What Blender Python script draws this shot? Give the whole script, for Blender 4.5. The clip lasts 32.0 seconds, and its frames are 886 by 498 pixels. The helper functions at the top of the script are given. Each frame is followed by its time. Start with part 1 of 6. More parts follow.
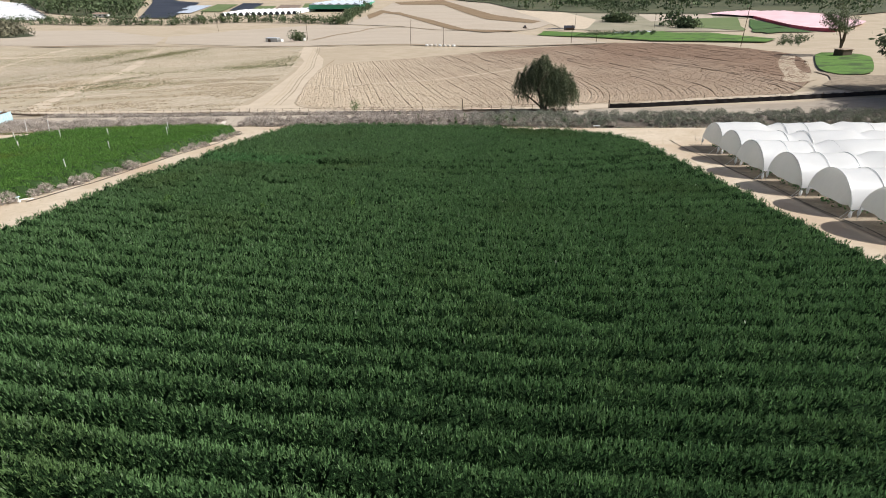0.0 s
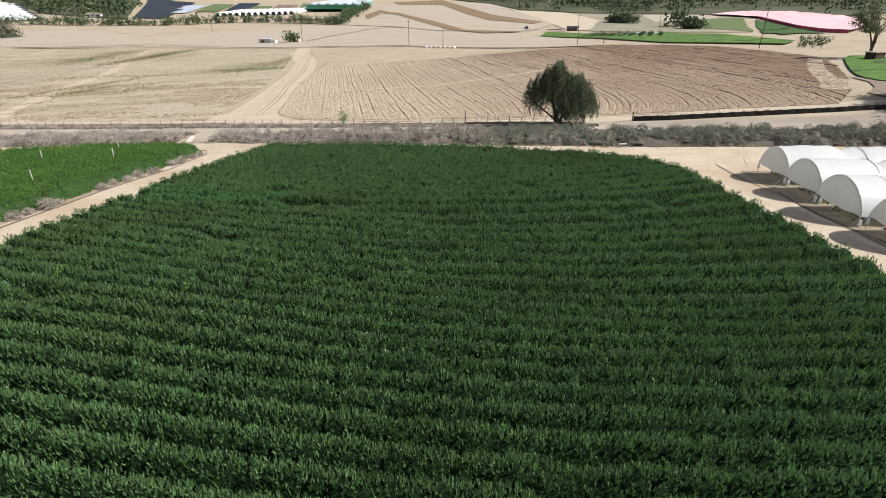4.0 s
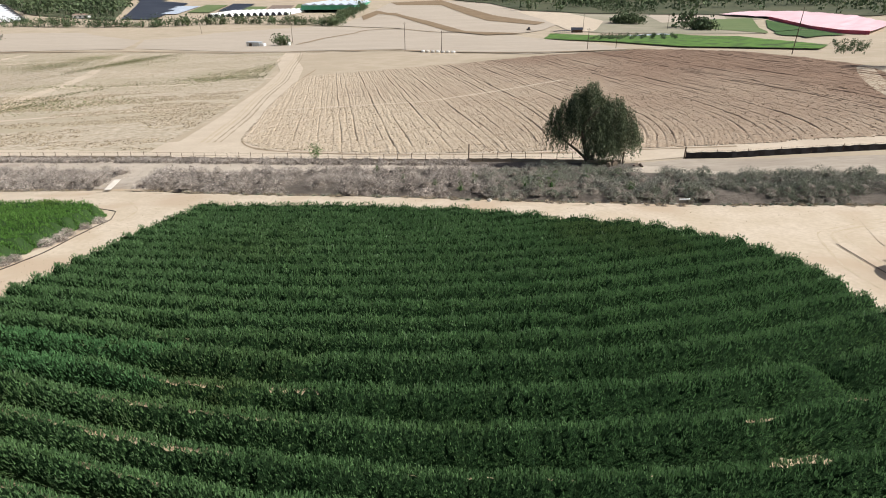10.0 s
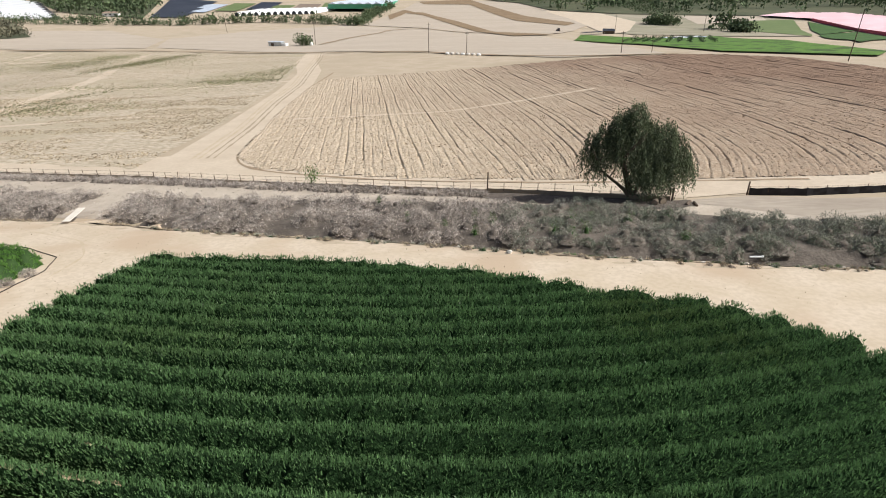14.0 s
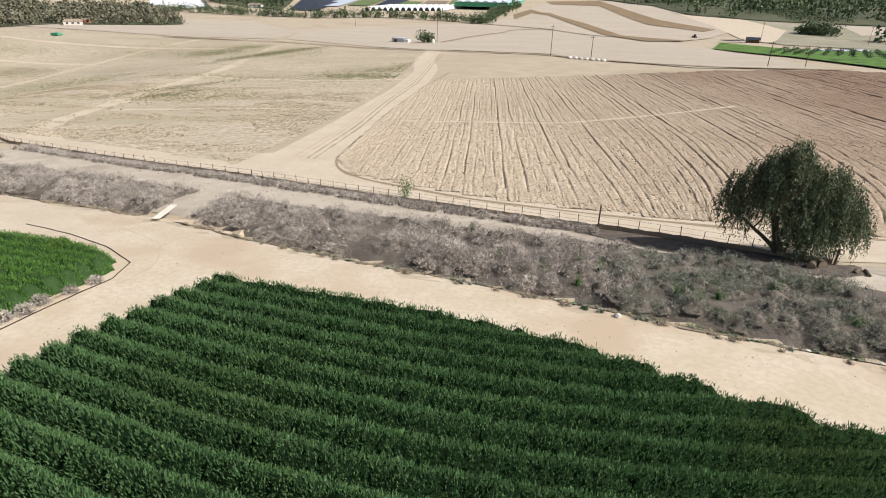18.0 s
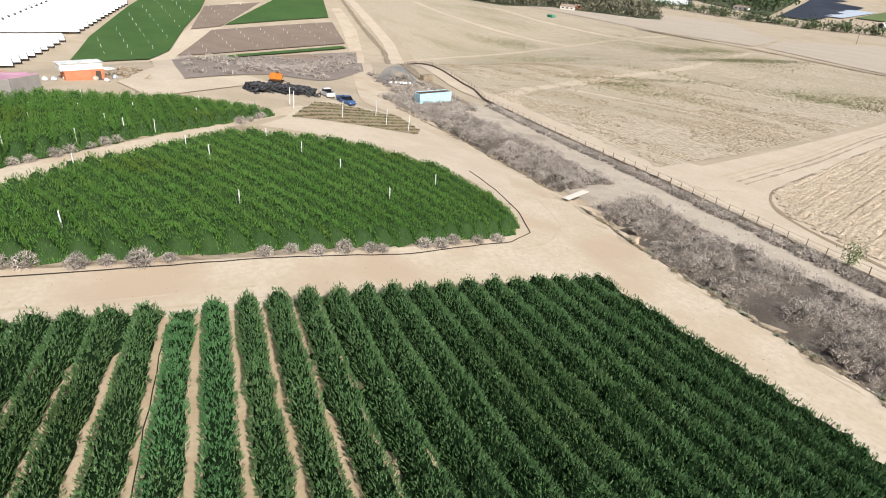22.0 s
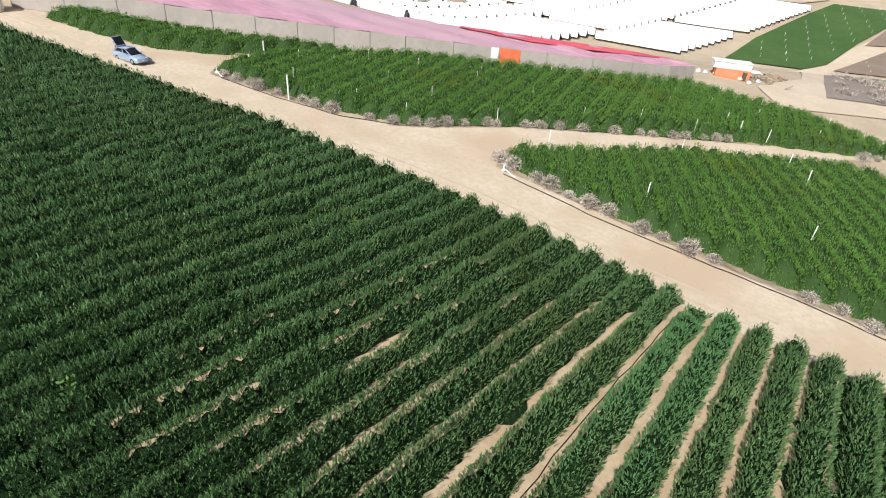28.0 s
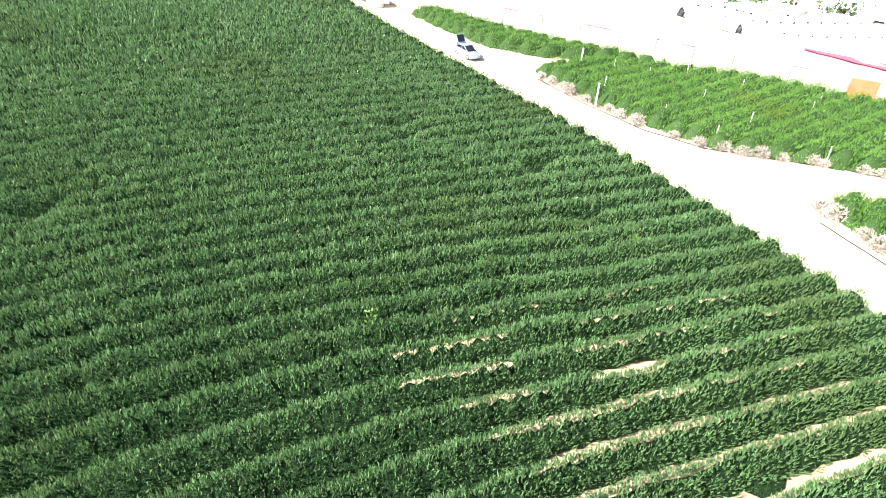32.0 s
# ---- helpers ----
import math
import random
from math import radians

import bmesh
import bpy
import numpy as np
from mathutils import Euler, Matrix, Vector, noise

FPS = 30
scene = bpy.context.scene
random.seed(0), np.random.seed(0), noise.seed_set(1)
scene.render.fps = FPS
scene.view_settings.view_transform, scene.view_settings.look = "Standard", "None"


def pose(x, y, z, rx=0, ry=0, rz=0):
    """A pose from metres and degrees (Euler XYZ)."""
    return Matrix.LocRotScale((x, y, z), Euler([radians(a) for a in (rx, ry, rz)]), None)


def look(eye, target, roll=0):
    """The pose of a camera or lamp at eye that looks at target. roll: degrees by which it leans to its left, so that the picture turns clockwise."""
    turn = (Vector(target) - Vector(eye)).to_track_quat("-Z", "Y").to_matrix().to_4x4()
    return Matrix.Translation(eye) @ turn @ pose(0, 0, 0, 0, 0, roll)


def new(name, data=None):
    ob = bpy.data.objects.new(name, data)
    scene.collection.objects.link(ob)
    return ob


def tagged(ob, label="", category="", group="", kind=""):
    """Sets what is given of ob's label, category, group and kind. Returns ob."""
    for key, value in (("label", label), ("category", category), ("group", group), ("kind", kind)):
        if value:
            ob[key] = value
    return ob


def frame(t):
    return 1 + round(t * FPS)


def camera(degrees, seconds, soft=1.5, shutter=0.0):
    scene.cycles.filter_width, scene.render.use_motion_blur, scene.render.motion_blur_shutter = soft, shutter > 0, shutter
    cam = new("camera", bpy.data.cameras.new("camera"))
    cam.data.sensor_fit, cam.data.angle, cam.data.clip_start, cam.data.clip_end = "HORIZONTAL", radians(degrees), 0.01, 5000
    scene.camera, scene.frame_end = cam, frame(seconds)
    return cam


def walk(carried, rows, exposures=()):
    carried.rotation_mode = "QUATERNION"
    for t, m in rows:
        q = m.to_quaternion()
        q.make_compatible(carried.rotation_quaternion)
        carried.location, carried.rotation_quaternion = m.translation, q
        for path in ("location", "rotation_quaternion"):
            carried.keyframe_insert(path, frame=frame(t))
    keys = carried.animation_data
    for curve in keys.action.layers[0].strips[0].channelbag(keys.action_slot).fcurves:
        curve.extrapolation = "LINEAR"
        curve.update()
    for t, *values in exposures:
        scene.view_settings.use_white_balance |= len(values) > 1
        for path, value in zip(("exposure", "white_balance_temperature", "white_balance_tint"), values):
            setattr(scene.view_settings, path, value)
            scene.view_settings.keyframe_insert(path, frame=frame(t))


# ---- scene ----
cam = camera(76.0, 32.0, 1.0)
PATH = [
    (0, (-0.16, -4.093, 17.908), (-0.1665, -2.2795, 17.0645), -0.25),
    (1, (-0.262, 0.147, 17.252), (-0.2677, 1.9611, 16.4092), -0.24),
    (2, (-0.197, 4.639, 17.023), (-0.2033, 6.4523, 16.1797), -0.21),
    (3, (-0.238, 9.457, 16.947), (-0.2422, 11.2707, 16.104), -0.19),
    (3.5, (-0.322, 11.875, 16.953), (-0.3266, 13.6886, 16.1103), -0.20),
    (5.5, (-0.53, 22.346, 16.848), (-0.531, 24.1602, 16.0064), -0.23),
    (6, (-0.599, 24.884, 16.825), (-0.5999, 26.6978, 15.9837), -0.21),
    (7, (-0.692, 29.703, 16.761), (-0.6936, 31.5171, 15.9188), -0.26),
    (8, (-0.649, 34.527, 16.757), (-0.6501, 36.3411, 15.9151), -0.24),
    (9, (-0.476, 39.395, 16.764), (-0.4778, 41.2094, 15.9217), -0.29),
    (10, (-0.112, 44.13, 16.828), (-0.1145, 45.9437, 15.985), -0.30),
    (11, (0.333, 48.486, 16.95), (0.3307, 50.2991, 16.1065), -0.37),
    (12, (0.881, 52.494, 16.968), (0.877, 54.3066, 16.1235), -0.44),
    (13, (1.223, 56.287, 16.99), (1.2191, 58.0999, 16.1451), -0.41),
    (14, (1.447, 59.91, 16.959), (1.3621, 61.7204, 16.1138), -0.12),
    (14.5, (1.584, 61.574, 16.965), (1.4836, 63.3836, 16.1191), -0.10),
    (16.5, (1.808, 66.923, 17.058), (1.6667, 68.7296, 16.2121), -0.02),
    (17, (1.658, 68.022, 17.107), (1.4699, 69.8234, 16.26), 0.18),
    (18, (1.276, 69.974, 17.248), (0.8396, 71.7299, 16.3959), 1.14),
    (19, (0.605, 71.688, 17.315), (-0.0294, 73.3784, 16.4549), 1.79),
    (20, (-0.096, 72.66, 17.344), (-0.9279, 74.2579, 16.4748), 2.42),
    (20.5, (-0.523, 72.735, 17.257), (-1.5008, 74.2434, 16.3807), 2.97),
    (21, (-0.982, 72.668, 17.111), (-2.1562, 74.0205, 16.2205), 3.65),
    (21.5, (-1.241, 72.704, 16.979), (-2.5836, 73.8778, 16.0738), 4.27),
    (22, (-1.4, 72.664, 16.936), (-2.8584, 73.6764, 16.0159), 4.69),
    (23, (-1.552, 72.79, 16.625), (-3.1852, 73.4482, 15.6765), 5.16),
    (24, (-1.6, 72.731, 16.599), (-3.3008, 73.1399, 15.6294), 5.41),
    (24.5, (-1.556, 72.653, 16.622), (-3.2708, 72.9879, 15.6475), 5.37),
    (26.5, (-0.642, 72.507, 17.243), (-2.3568, 72.3592, 16.2238), 4.24),
    (27, (-0.265, 72.478, 17.409), (-1.9526, 72.1698, 16.3804), 4.62),
    (28, (0.395, 72.442, 17.788), (-1.1686, 71.7711, 16.7360), 4.82),
    (29, (0.974, 72.312, 17.927), (-0.4373, 71.3814, 16.8575), 4.02),
    (30, (1.398, 72.399, 18.358), (0.1309, 71.2949, 17.2736), 3.77),
    (31, (1.763, 72.373, 18.408), (0.6152, 71.1478, 17.3212), 3.37),
    (32, (1.861, 72.393, 18.373), (0.8688, 71.0389, 17.2858), 2.45),
]
walk(cam, [(t, look(eye, target, roll)) for t, eye, target, roll in PATH], [(0, 0.38), (13, 0.36), (20, 0.4), (28.5, 0.46), (30, 1.04), (31, 1.7), (32, 2.05)])

# ---- world and sun ----
SUN = Vector((0.74, -0.045, 0.67)).normalized()
world = bpy.data.worlds.new("world")
scene.world = world
world.use_nodes = True
sky = world.node_tree.nodes.new("ShaderNodeTexSky")
sky.sky_type, sky.sun_disc = "NISHITA", False
sky.sun_elevation, sky.sun_rotation = math.asin(SUN.z), math.atan2(SUN.x, SUN.y)
sky.dust_density, sky.air_density, sky.ozone_density = 3.0, 0.8, 0.5
world.node_tree.links.new(sky.outputs[0], world.node_tree.nodes["Background"].inputs[0])
world.node_tree.nodes["Background"].inputs[1].default_value = 0.064
sun = new("sun", bpy.data.lights.new("sun", "SUN"))
sun.data.energy, sun.data.angle, sun.data.color = 3.88, radians(0.53), (1.0, 0.99, 0.96)
sun.matrix_world = look(SUN * 200, (0, 0, 0))


# ---- materials ----
def material(name, colors, scale=1.0, fine=8.0, rough=0.9, bump=0.0, metal=0.0, island=0.0, thing=0.0, through_light=0.0, stretch=(1, 1, 1), fine_mix=0.35, big=None, drift=None, clear=0.0):
    """A surface with two scales of noise between its colours. island and thing: how much pieces and things differ in brightness.
    big: (colour, scale, low, high) lays large patches over it; drift: (colour, direction, low, high) turns it slowly along the land."""
    m = bpy.data.materials.new(name)
    m.use_nodes = True
    t = m.node_tree
    n, ln = t.nodes, t.links.new
    b = n["Principled BSDF"]
    b.inputs["Roughness"].default_value, b.inputs["Metallic"].default_value = rough, metal
    b.inputs["Specular IOR Level"].default_value = 0.25
    geo = n.new("ShaderNodeNewGeometry")
    mp = n.new("ShaderNodeMapping")
    mp.inputs["Scale"].default_value = stretch
    ln(geo.outputs["Position"], mp.inputs[0])

    def noisy(s, detail=4):
        k = n.new("ShaderNodeTexNoise")
        k.inputs["Scale"].default_value, k.inputs["Detail"].default_value = s, detail
        ln(mp.outputs[0], k.inputs["Vector"])
        return k.outputs[0]

    def blend(fac, a, c):
        k = n.new("ShaderNodeMix")
        k.data_type = "RGBA"
        for value, socket in ((fac, k.inputs[0]), (a, k.inputs[6]), (c, k.inputs[7])):
            if hasattr(value, "is_linked"):
                ln(value, socket)
            else:
                socket.default_value = value if isinstance(value, float) else (*value, 1)
        return k.outputs[2]

    def spread(value, low, high, a=0.0, c=1.0):
        k = n.new("ShaderNodeMapRange")
        ln(value, k.inputs[0])
        for i, v in enumerate((low, high, a, c)):
            k.inputs[i + 1].default_value = v
        return k.outputs[0]

    coarse, small = noisy(scale), noisy(scale * fine, 5)
    col = blend(spread(coarse, 0.4, 0.6), colors[0], colors[1])
    col = blend(spread(small, 0.4, 0.62, 0, fine_mix), col, colors[2 % len(colors)])
    if big:
        col = blend(spread(noisy(big[1], 3), big[2], big[3]), col, big[0])
    if drift:
        k = n.new("ShaderNodeVectorMath")
        k.operation = "DOT_PRODUCT"
        ln(geo.outputs["Position"], k.inputs[0])
        k.inputs[1].default_value = drift[1]
        s = n.new("ShaderNodeMath")
        s.operation = "MULTIPLY_ADD"
        ln(noisy(0.02, 5), s.inputs[0])
        s.inputs[1].default_value = (drift[3] - drift[2]) * 0.9
        ln(k.outputs["Value"], s.inputs[2])
        shift = (drift[3] - drift[2]) * 0.45
        col = blend(spread(s.outputs[0], drift[2] + shift, drift[3] + shift), col, drift[0])
    for amount, source in ((island, geo.outputs["Random Per Island"]), (thing, None)):
        if amount:
            if source is None:
                source = n.new("ShaderNodeObjectInfo").outputs["Random"]
            k = n.new("ShaderNodeHueSaturation")
            ln(spread(source, 0, 1, 1 - amount, 1 + amount), k.inputs["Value"])
            ln(col, k.inputs["Color"])
            col = k.outputs[0]
    ln(col, b.inputs["Base Color"])
    if bump:
        k = n.new("ShaderNodeBump")
        k.inputs["Strength"].default_value, k.inputs["Distance"].default_value = min(bump, 1.0), 0.15 * bump
        ln(small, k.inputs["Height"])
        ln(k.outputs[0], b.inputs["Normal"])
    if through_light:
        tr, mx = n.new("ShaderNodeBsdfTranslucent"), n.new("ShaderNodeMixShader")
        ln(col, tr.inputs[0])
        mx.inputs[0].default_value = through_light
        ln(b.outputs[0], mx.inputs[1])
        ln(tr.outputs[0], mx.inputs[2])
        ln(mx.outputs[0], n["Material Output"].inputs[0])
        if clear:
            film, top = n.new("ShaderNodeBsdfTransparent"), n.new("ShaderNodeMixShader")
            top.inputs[0].default_value = clear
            ln(mx.outputs[0], top.inputs[1])
            ln(film.outputs[0], top.inputs[2])
            ln(top.outputs[0], n["Material Output"].inputs[0])
    return m


def plain(name, color, rough=0.5, metal=0.0, vary=0.12):
    light, deep = [min(1, c * (1 + vary)) for c in color], [c * (1 - vary) for c in color]
    return material(name, (light, deep, color), 0.8, 10, rough, 0.02, metal)


SAND = material("sandy soil", ((0.47, 0.385, 0.28), (0.53, 0.44, 0.33), (0.40, 0.32, 0.225)), 0.12, 14, 0.95, 0.25, big=((0.42, 0.345, 0.245), 0.03, 0.5, 0.7))
ROAD = material("packed sand", ((0.58, 0.48, 0.355), (0.64, 0.54, 0.42), (0.49, 0.395, 0.285)), 0.22, 9, 0.95, 0.35, big=((0.52, 0.405, 0.29), 0.09, 0.5, 0.66), fine_mix=0.45)
TRACK = material("pale track sand", ((0.58, 0.48, 0.365), (0.63, 0.53, 0.41), (0.50, 0.41, 0.305)), 0.15, 10, 0.95, 0.1)
CLOD = material("pale clods", ((0.50, 0.405, 0.295), (0.58, 0.48, 0.36), (0.38, 0.29, 0.20)), 0.1, 6, 0.95, island=0.3, drift=((0.33, 0.235, 0.16), (1, 0.25, 0), 30, 180))
RUT_DARK = material("road grit", ((0.42, 0.34, 0.24), (0.50, 0.41, 0.30), (0.34, 0.27, 0.19)), 0.5, 6, 0.95, island=0.3)
LANE = material("grey-brown lane dust", ((0.38, 0.32, 0.255), (0.45, 0.385, 0.31), (0.27, 0.225, 0.18)), 0.2, 8, 0.95, 0.3, stretch=(0.3, 1, 1))
RUT = material("tyre rut sand", ((0.53, 0.43, 0.305), (0.58, 0.48, 0.355), (0.47, 0.375, 0.26)), 0.5, 9, 0.95, 0.3)
FIELD_SOIL = material("crop soil", ((0.45, 0.34, 0.22), (0.52, 0.41, 0.28), (0.37, 0.27, 0.17)), 0.5, 9, 0.95, 0.35)
STUBBLE = material("dry stubble", ((0.55, 0.46, 0.345), (0.64, 0.55, 0.43), (0.30, 0.245, 0.165)), 0.5, 3.6, 0.95, 1.0, stretch=(0.4, 1.3, 1), big=((0.43, 0.365, 0.26), 0.03, 0.48, 0.66), fine_mix=0.8)
STRAW = material("short dry stubble stalks", ((0.34, 0.275, 0.18), (0.45, 0.37, 0.26), (0.27, 0.21, 0.13)), 0.3, 6, 0.95, island=0.4)
STUBBLE_GREEN = material("stubble with weeds", ((0.28, 0.26, 0.15), (0.38, 0.32, 0.21), (0.15, 0.20, 0.08)), 0.1, 14, 0.95, 0.4, stretch=(0.4, 1.8, 1), fine_mix=0.75)
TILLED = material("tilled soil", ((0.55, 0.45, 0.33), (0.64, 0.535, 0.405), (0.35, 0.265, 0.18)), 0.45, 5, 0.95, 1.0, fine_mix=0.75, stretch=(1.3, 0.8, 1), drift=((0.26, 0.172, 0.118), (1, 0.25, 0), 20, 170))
HARROWED = material("harrowed pale soil", ((0.48, 0.405, 0.32), (0.52, 0.445, 0.36), (0.42, 0.35, 0.275)), 0.05, 9, 0.95, 0.3, stretch=(0.4, 1.2, 1), fine_mix=0.5)
DARK_EARTH = material("dark turned earth", ((0.25, 0.175, 0.105), (0.29, 0.21, 0.13), (0.21, 0.145, 0.085)), 0.08, 10, 0.95, 0.3)
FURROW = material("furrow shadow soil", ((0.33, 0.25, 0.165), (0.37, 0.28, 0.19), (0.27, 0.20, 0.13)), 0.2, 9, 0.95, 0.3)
BANK = material("littered dry bank", ((0.50, 0.43, 0.345), (0.56, 0.485, 0.395), (0.36, 0.30, 0.235)), 0.35, 8, 0.95, 0.4, big=((0.38, 0.32, 0.26), 0.10, 0.55, 0.7))
# dark colour that deepens the shadow the willow casts
WILLOW_SHADOW = material("willow shadow colour", ((0.13, 0.105, 0.088), (0.19, 0.16, 0.13), (0.08, 0.064, 0.054)), 1.2, 7, 0.95, 0.8, fine_mix=0.6)
# dark colour for the shade between and under the shrubs
SCRUB_SHADE = material("scrub shade colour", ((0.13, 0.109, 0.09), (0.18, 0.152, 0.125), (0.085, 0.07, 0.057)), 0.6, 6, 0.95, 0.8)
DITCH_EARTH = material("ditch earth", ((0.27, 0.215, 0.155), (0.37, 0.30, 0.22), (0.17, 0.13, 0.095)), 0.6, 7, 0.95, 0.4)
LEAF = material("dark crop leaves", ((0.118, 0.220, 0.084), (0.146, 0.258, 0.101), (0.094, 0.187, 0.067)), 0.25, 9, 0.40, island=0.5, thing=0.06, through_light=0.30, big=((0.105, 0.165, 0.054), 0.055, 0.54, 0.74))
for m in (LEAF,):
    m.node_tree.nodes["Principled BSDF"].inputs["Specular IOR Level"].default_value = 0.6
# leaf colour darkened for the shade inside rows and low weeds
LEAF_SHADE = material("stems and leaves in painted shade", ((0.030, 0.070, 0.024), (0.020, 0.048, 0.017), (0.010, 0.020, 0.008)), 2.6, 6, 0.9, 1.0, fine_mix=0.95)
LEAF_SHADE.node_tree.nodes["Principled BSDF"].inputs["Specular IOR Level"].default_value = 0.05
LEAF_PALE = material("paler young crop leaves", ((0.125, 0.270, 0.105), (0.150, 0.310, 0.125), (0.10, 0.225, 0.085)), 0.4, 9, 0.45, island=0.4, through_light=0.36)
LEAF_BRIGHT = material("fresh green leaves", ((0.122, 0.256, 0.052), (0.152, 0.290, 0.064), (0.100, 0.218, 0.046)), 0.25, 9, 0.5, island=0.3, thing=0.06, through_light=0.34, big=((0.165, 0.235, 0.04), 0.10, 0.56, 0.72))
# fresh leaf colour made dark, as shade inside the rows and bushes
LEAF_BRIGHT_SHADE = material("fresh green leaves darkened for shade", ((0.026, 0.062, 0.014), (0.034, 0.074, 0.017), (0.03, 0.048, 0.014)), 0.9, 6, 0.8, 0.5)
WEED_DULL = material("dull weed leaves", ((0.15, 0.155, 0.075), (0.20, 0.19, 0.10), (0.12, 0.125, 0.06)), 0.5, 6, 0.8, island=0.35)
WEED = material("pale weed leaves", ((0.10, 0.20, 0.05), (0.13, 0.22, 0.06), (0.09, 0.17, 0.05)), 2.0, 6, 0.6, island=0.25, through_light=0.25)
TWIG = material("dry grey twigs", ((0.40, 0.35, 0.305), (0.60, 0.53, 0.465), (0.17, 0.147, 0.127)), 0.3, 6, 0.9, island=0.5)
TWIG_GREEN = material("greyish green scrub", ((0.25, 0.27, 0.20), (0.35, 0.335, 0.28), (0.17, 0.20, 0.14)), 0.3, 6, 0.9, island=0.4)
# dark stem colour paints the shade in the depth of a shrub
TWIG_CORE = material("dry stems darkened for shade", ((0.155, 0.13, 0.107), (0.20, 0.168, 0.14), (0.09, 0.075, 0.062)), 1.2, 6, 0.95, 0.6)
WILLOW_LEAF = material("willow leaves", ((0.115, 0.145, 0.08), (0.15, 0.18, 0.10), (0.085, 0.11, 0.06)), 0.6, 6, 0.6, island=0.6, through_light=0.25)
BARK = material("brown bark", ((0.13, 0.095, 0.07), (0.17, 0.13, 0.10), (0.09, 0.065, 0.05)), 3, 6, 0.9, 0.5)
TREE_LEAF = material("far tree leaves", ((0.085, 0.122, 0.060), (0.115, 0.152, 0.074), (0.066, 0.094, 0.050)), 0.03, 8, 0.8, island=0.45, through_light=0.1)
ORCHARD_LEAF = material("orchard leaves", ((0.145, 0.14, 0.095), (0.18, 0.17, 0.115), (0.115, 0.115, 0.075)), 0.05, 8, 0.8, island=0.35)
GRASS = material("bright grass", ((0.10, 0.20, 0.035), (0.14, 0.26, 0.05), (0.05, 0.10, 0.025)), 0.25, 5, 0.9, 0.5, big=((0.06, 0.10, 0.03), 0.12, 0.5, 0.62))
FAR_CROP = material("far green crop", ((0.055, 0.115, 0.030), (0.07, 0.135, 0.036), (0.045, 0.095, 0.026)), 0.04, 12, 0.9, 0.3)
FAR_MEADOW = material("far meadow", ((0.14, 0.19, 0.075), (0.17, 0.21, 0.09), (0.12, 0.16, 0.065)), 0.02, 10, 0.95, 0.2)
OLIVE_FIELD = material("olive dry pasture", ((0.30, 0.275, 0.195), (0.35, 0.315, 0.235), (0.22, 0.22, 0.14)), 0.03, 8, 0.95, 0.3, big=((0.40, 0.345, 0.265), 0.012, 0.5, 0.6))
HILL = material("wooded hill floor", ((0.07, 0.085, 0.045), (0.10, 0.11, 0.06), (0.16, 0.14, 0.09)), 0.012, 8, 0.95, 0.3)
BROWN_PLOT = material("brown plot with stubs", ((0.24, 0.185, 0.145), (0.27, 0.21, 0.165), (0.20, 0.15, 0.12)), 0.1, 10, 0.95, 0.3)
BRUSH_GROUND = material("brushy ground", ((0.27, 0.225, 0.195), (0.31, 0.26, 0.225), (0.20, 0.165, 0.145)), 0.08, 9, 0.95, 0.5, big=((0.30, 0.195, 0.135), 0.03, 0.55, 0.7))
PLASTIC_WHITE = material("white tunnel plastic", ((0.94, 0.94, 0.93), (0.96, 0.96, 0.95), (0.91, 0.91, 0.90)), 0.3, 8, 0.35, 0.06, through_light=0.30, clear=0.06)
CURTAIN = material("thin white end plastic", ((0.90, 0.91, 0.89), (0.94, 0.94, 0.92), (0.85, 0.86, 0.84)), 0.5, 8, 0.4, 0.1, through_light=0.85, stretch=(1, 1, 0.3), clear=0.05)
FAR_PLASTIC = material("sunlit tunnel plastic", ((0.88, 0.88, 0.88), (0.92, 0.92, 0.92), (0.82, 0.82, 0.83)), 0.05, 8, 0.35)
NET_PINK = material("pink shade netting", ((0.52, 0.28, 0.36), (0.58, 0.34, 0.42), (0.42, 0.22, 0.29)), 0.25, 6, 0.8, 0.1, stretch=(1.0, 0.25, 1), fine_mix=0.6, big=((0.52, 0.34, 0.40), 0.03, 0.5, 0.7))
NET_PALE = material("pale pink netting", ((0.80, 0.52, 0.55), (0.85, 0.60, 0.63), (0.78, 0.48, 0.52)), 0.02, 8, 0.8, 0.1)
NET_RED = material("red netting", ((0.62, 0.10, 0.14), (0.68, 0.14, 0.18), (0.55, 0.08, 0.12)), 0.2, 6, 0.8, 0.1)
NET_GREY = material("grey wall netting", ((0.38, 0.345, 0.315), (0.43, 0.39, 0.355), (0.33, 0.30, 0.275)), 0.2, 6, 0.85, 0.1)
ORANGE_FABRIC = plain("orange fabric", (0.72, 0.17, 0.08), 0.8)
BLACK_CLOTH = material("black shade cloth", ((0.022, 0.02, 0.022), (0.035, 0.032, 0.034), (0.018, 0.017, 0.018)), 0.6, 6, 0.85, 0.3)
BROWN_CLOTH = material("tan silt cloth", ((0.30, 0.24, 0.17), (0.36, 0.29, 0.21), (0.24, 0.19, 0.13)), 0.6, 6, 0.9, 0.3)
BLACK_SHEET = material("dark plastic sheet", ((0.035, 0.04, 0.055), (0.06, 0.065, 0.08), (0.03, 0.03, 0.04)), 0.02, 10, 0.5)
RUST_STEEL = plain("rusty steel", (0.12, 0.075, 0.05), 0.8, 0.3)
GALVANISED = plain("galvanised steel", (0.45, 0.47, 0.48), 0.45, 0.8)
PVC = plain("white plastic pipe", (0.80, 0.80, 0.78), 0.4)
WOOD = material("weathered wood", ((0.30, 0.24, 0.17), (0.36, 0.29, 0.21), (0.22, 0.17, 0.12)), 1.5, 8, 0.85, 0.3)
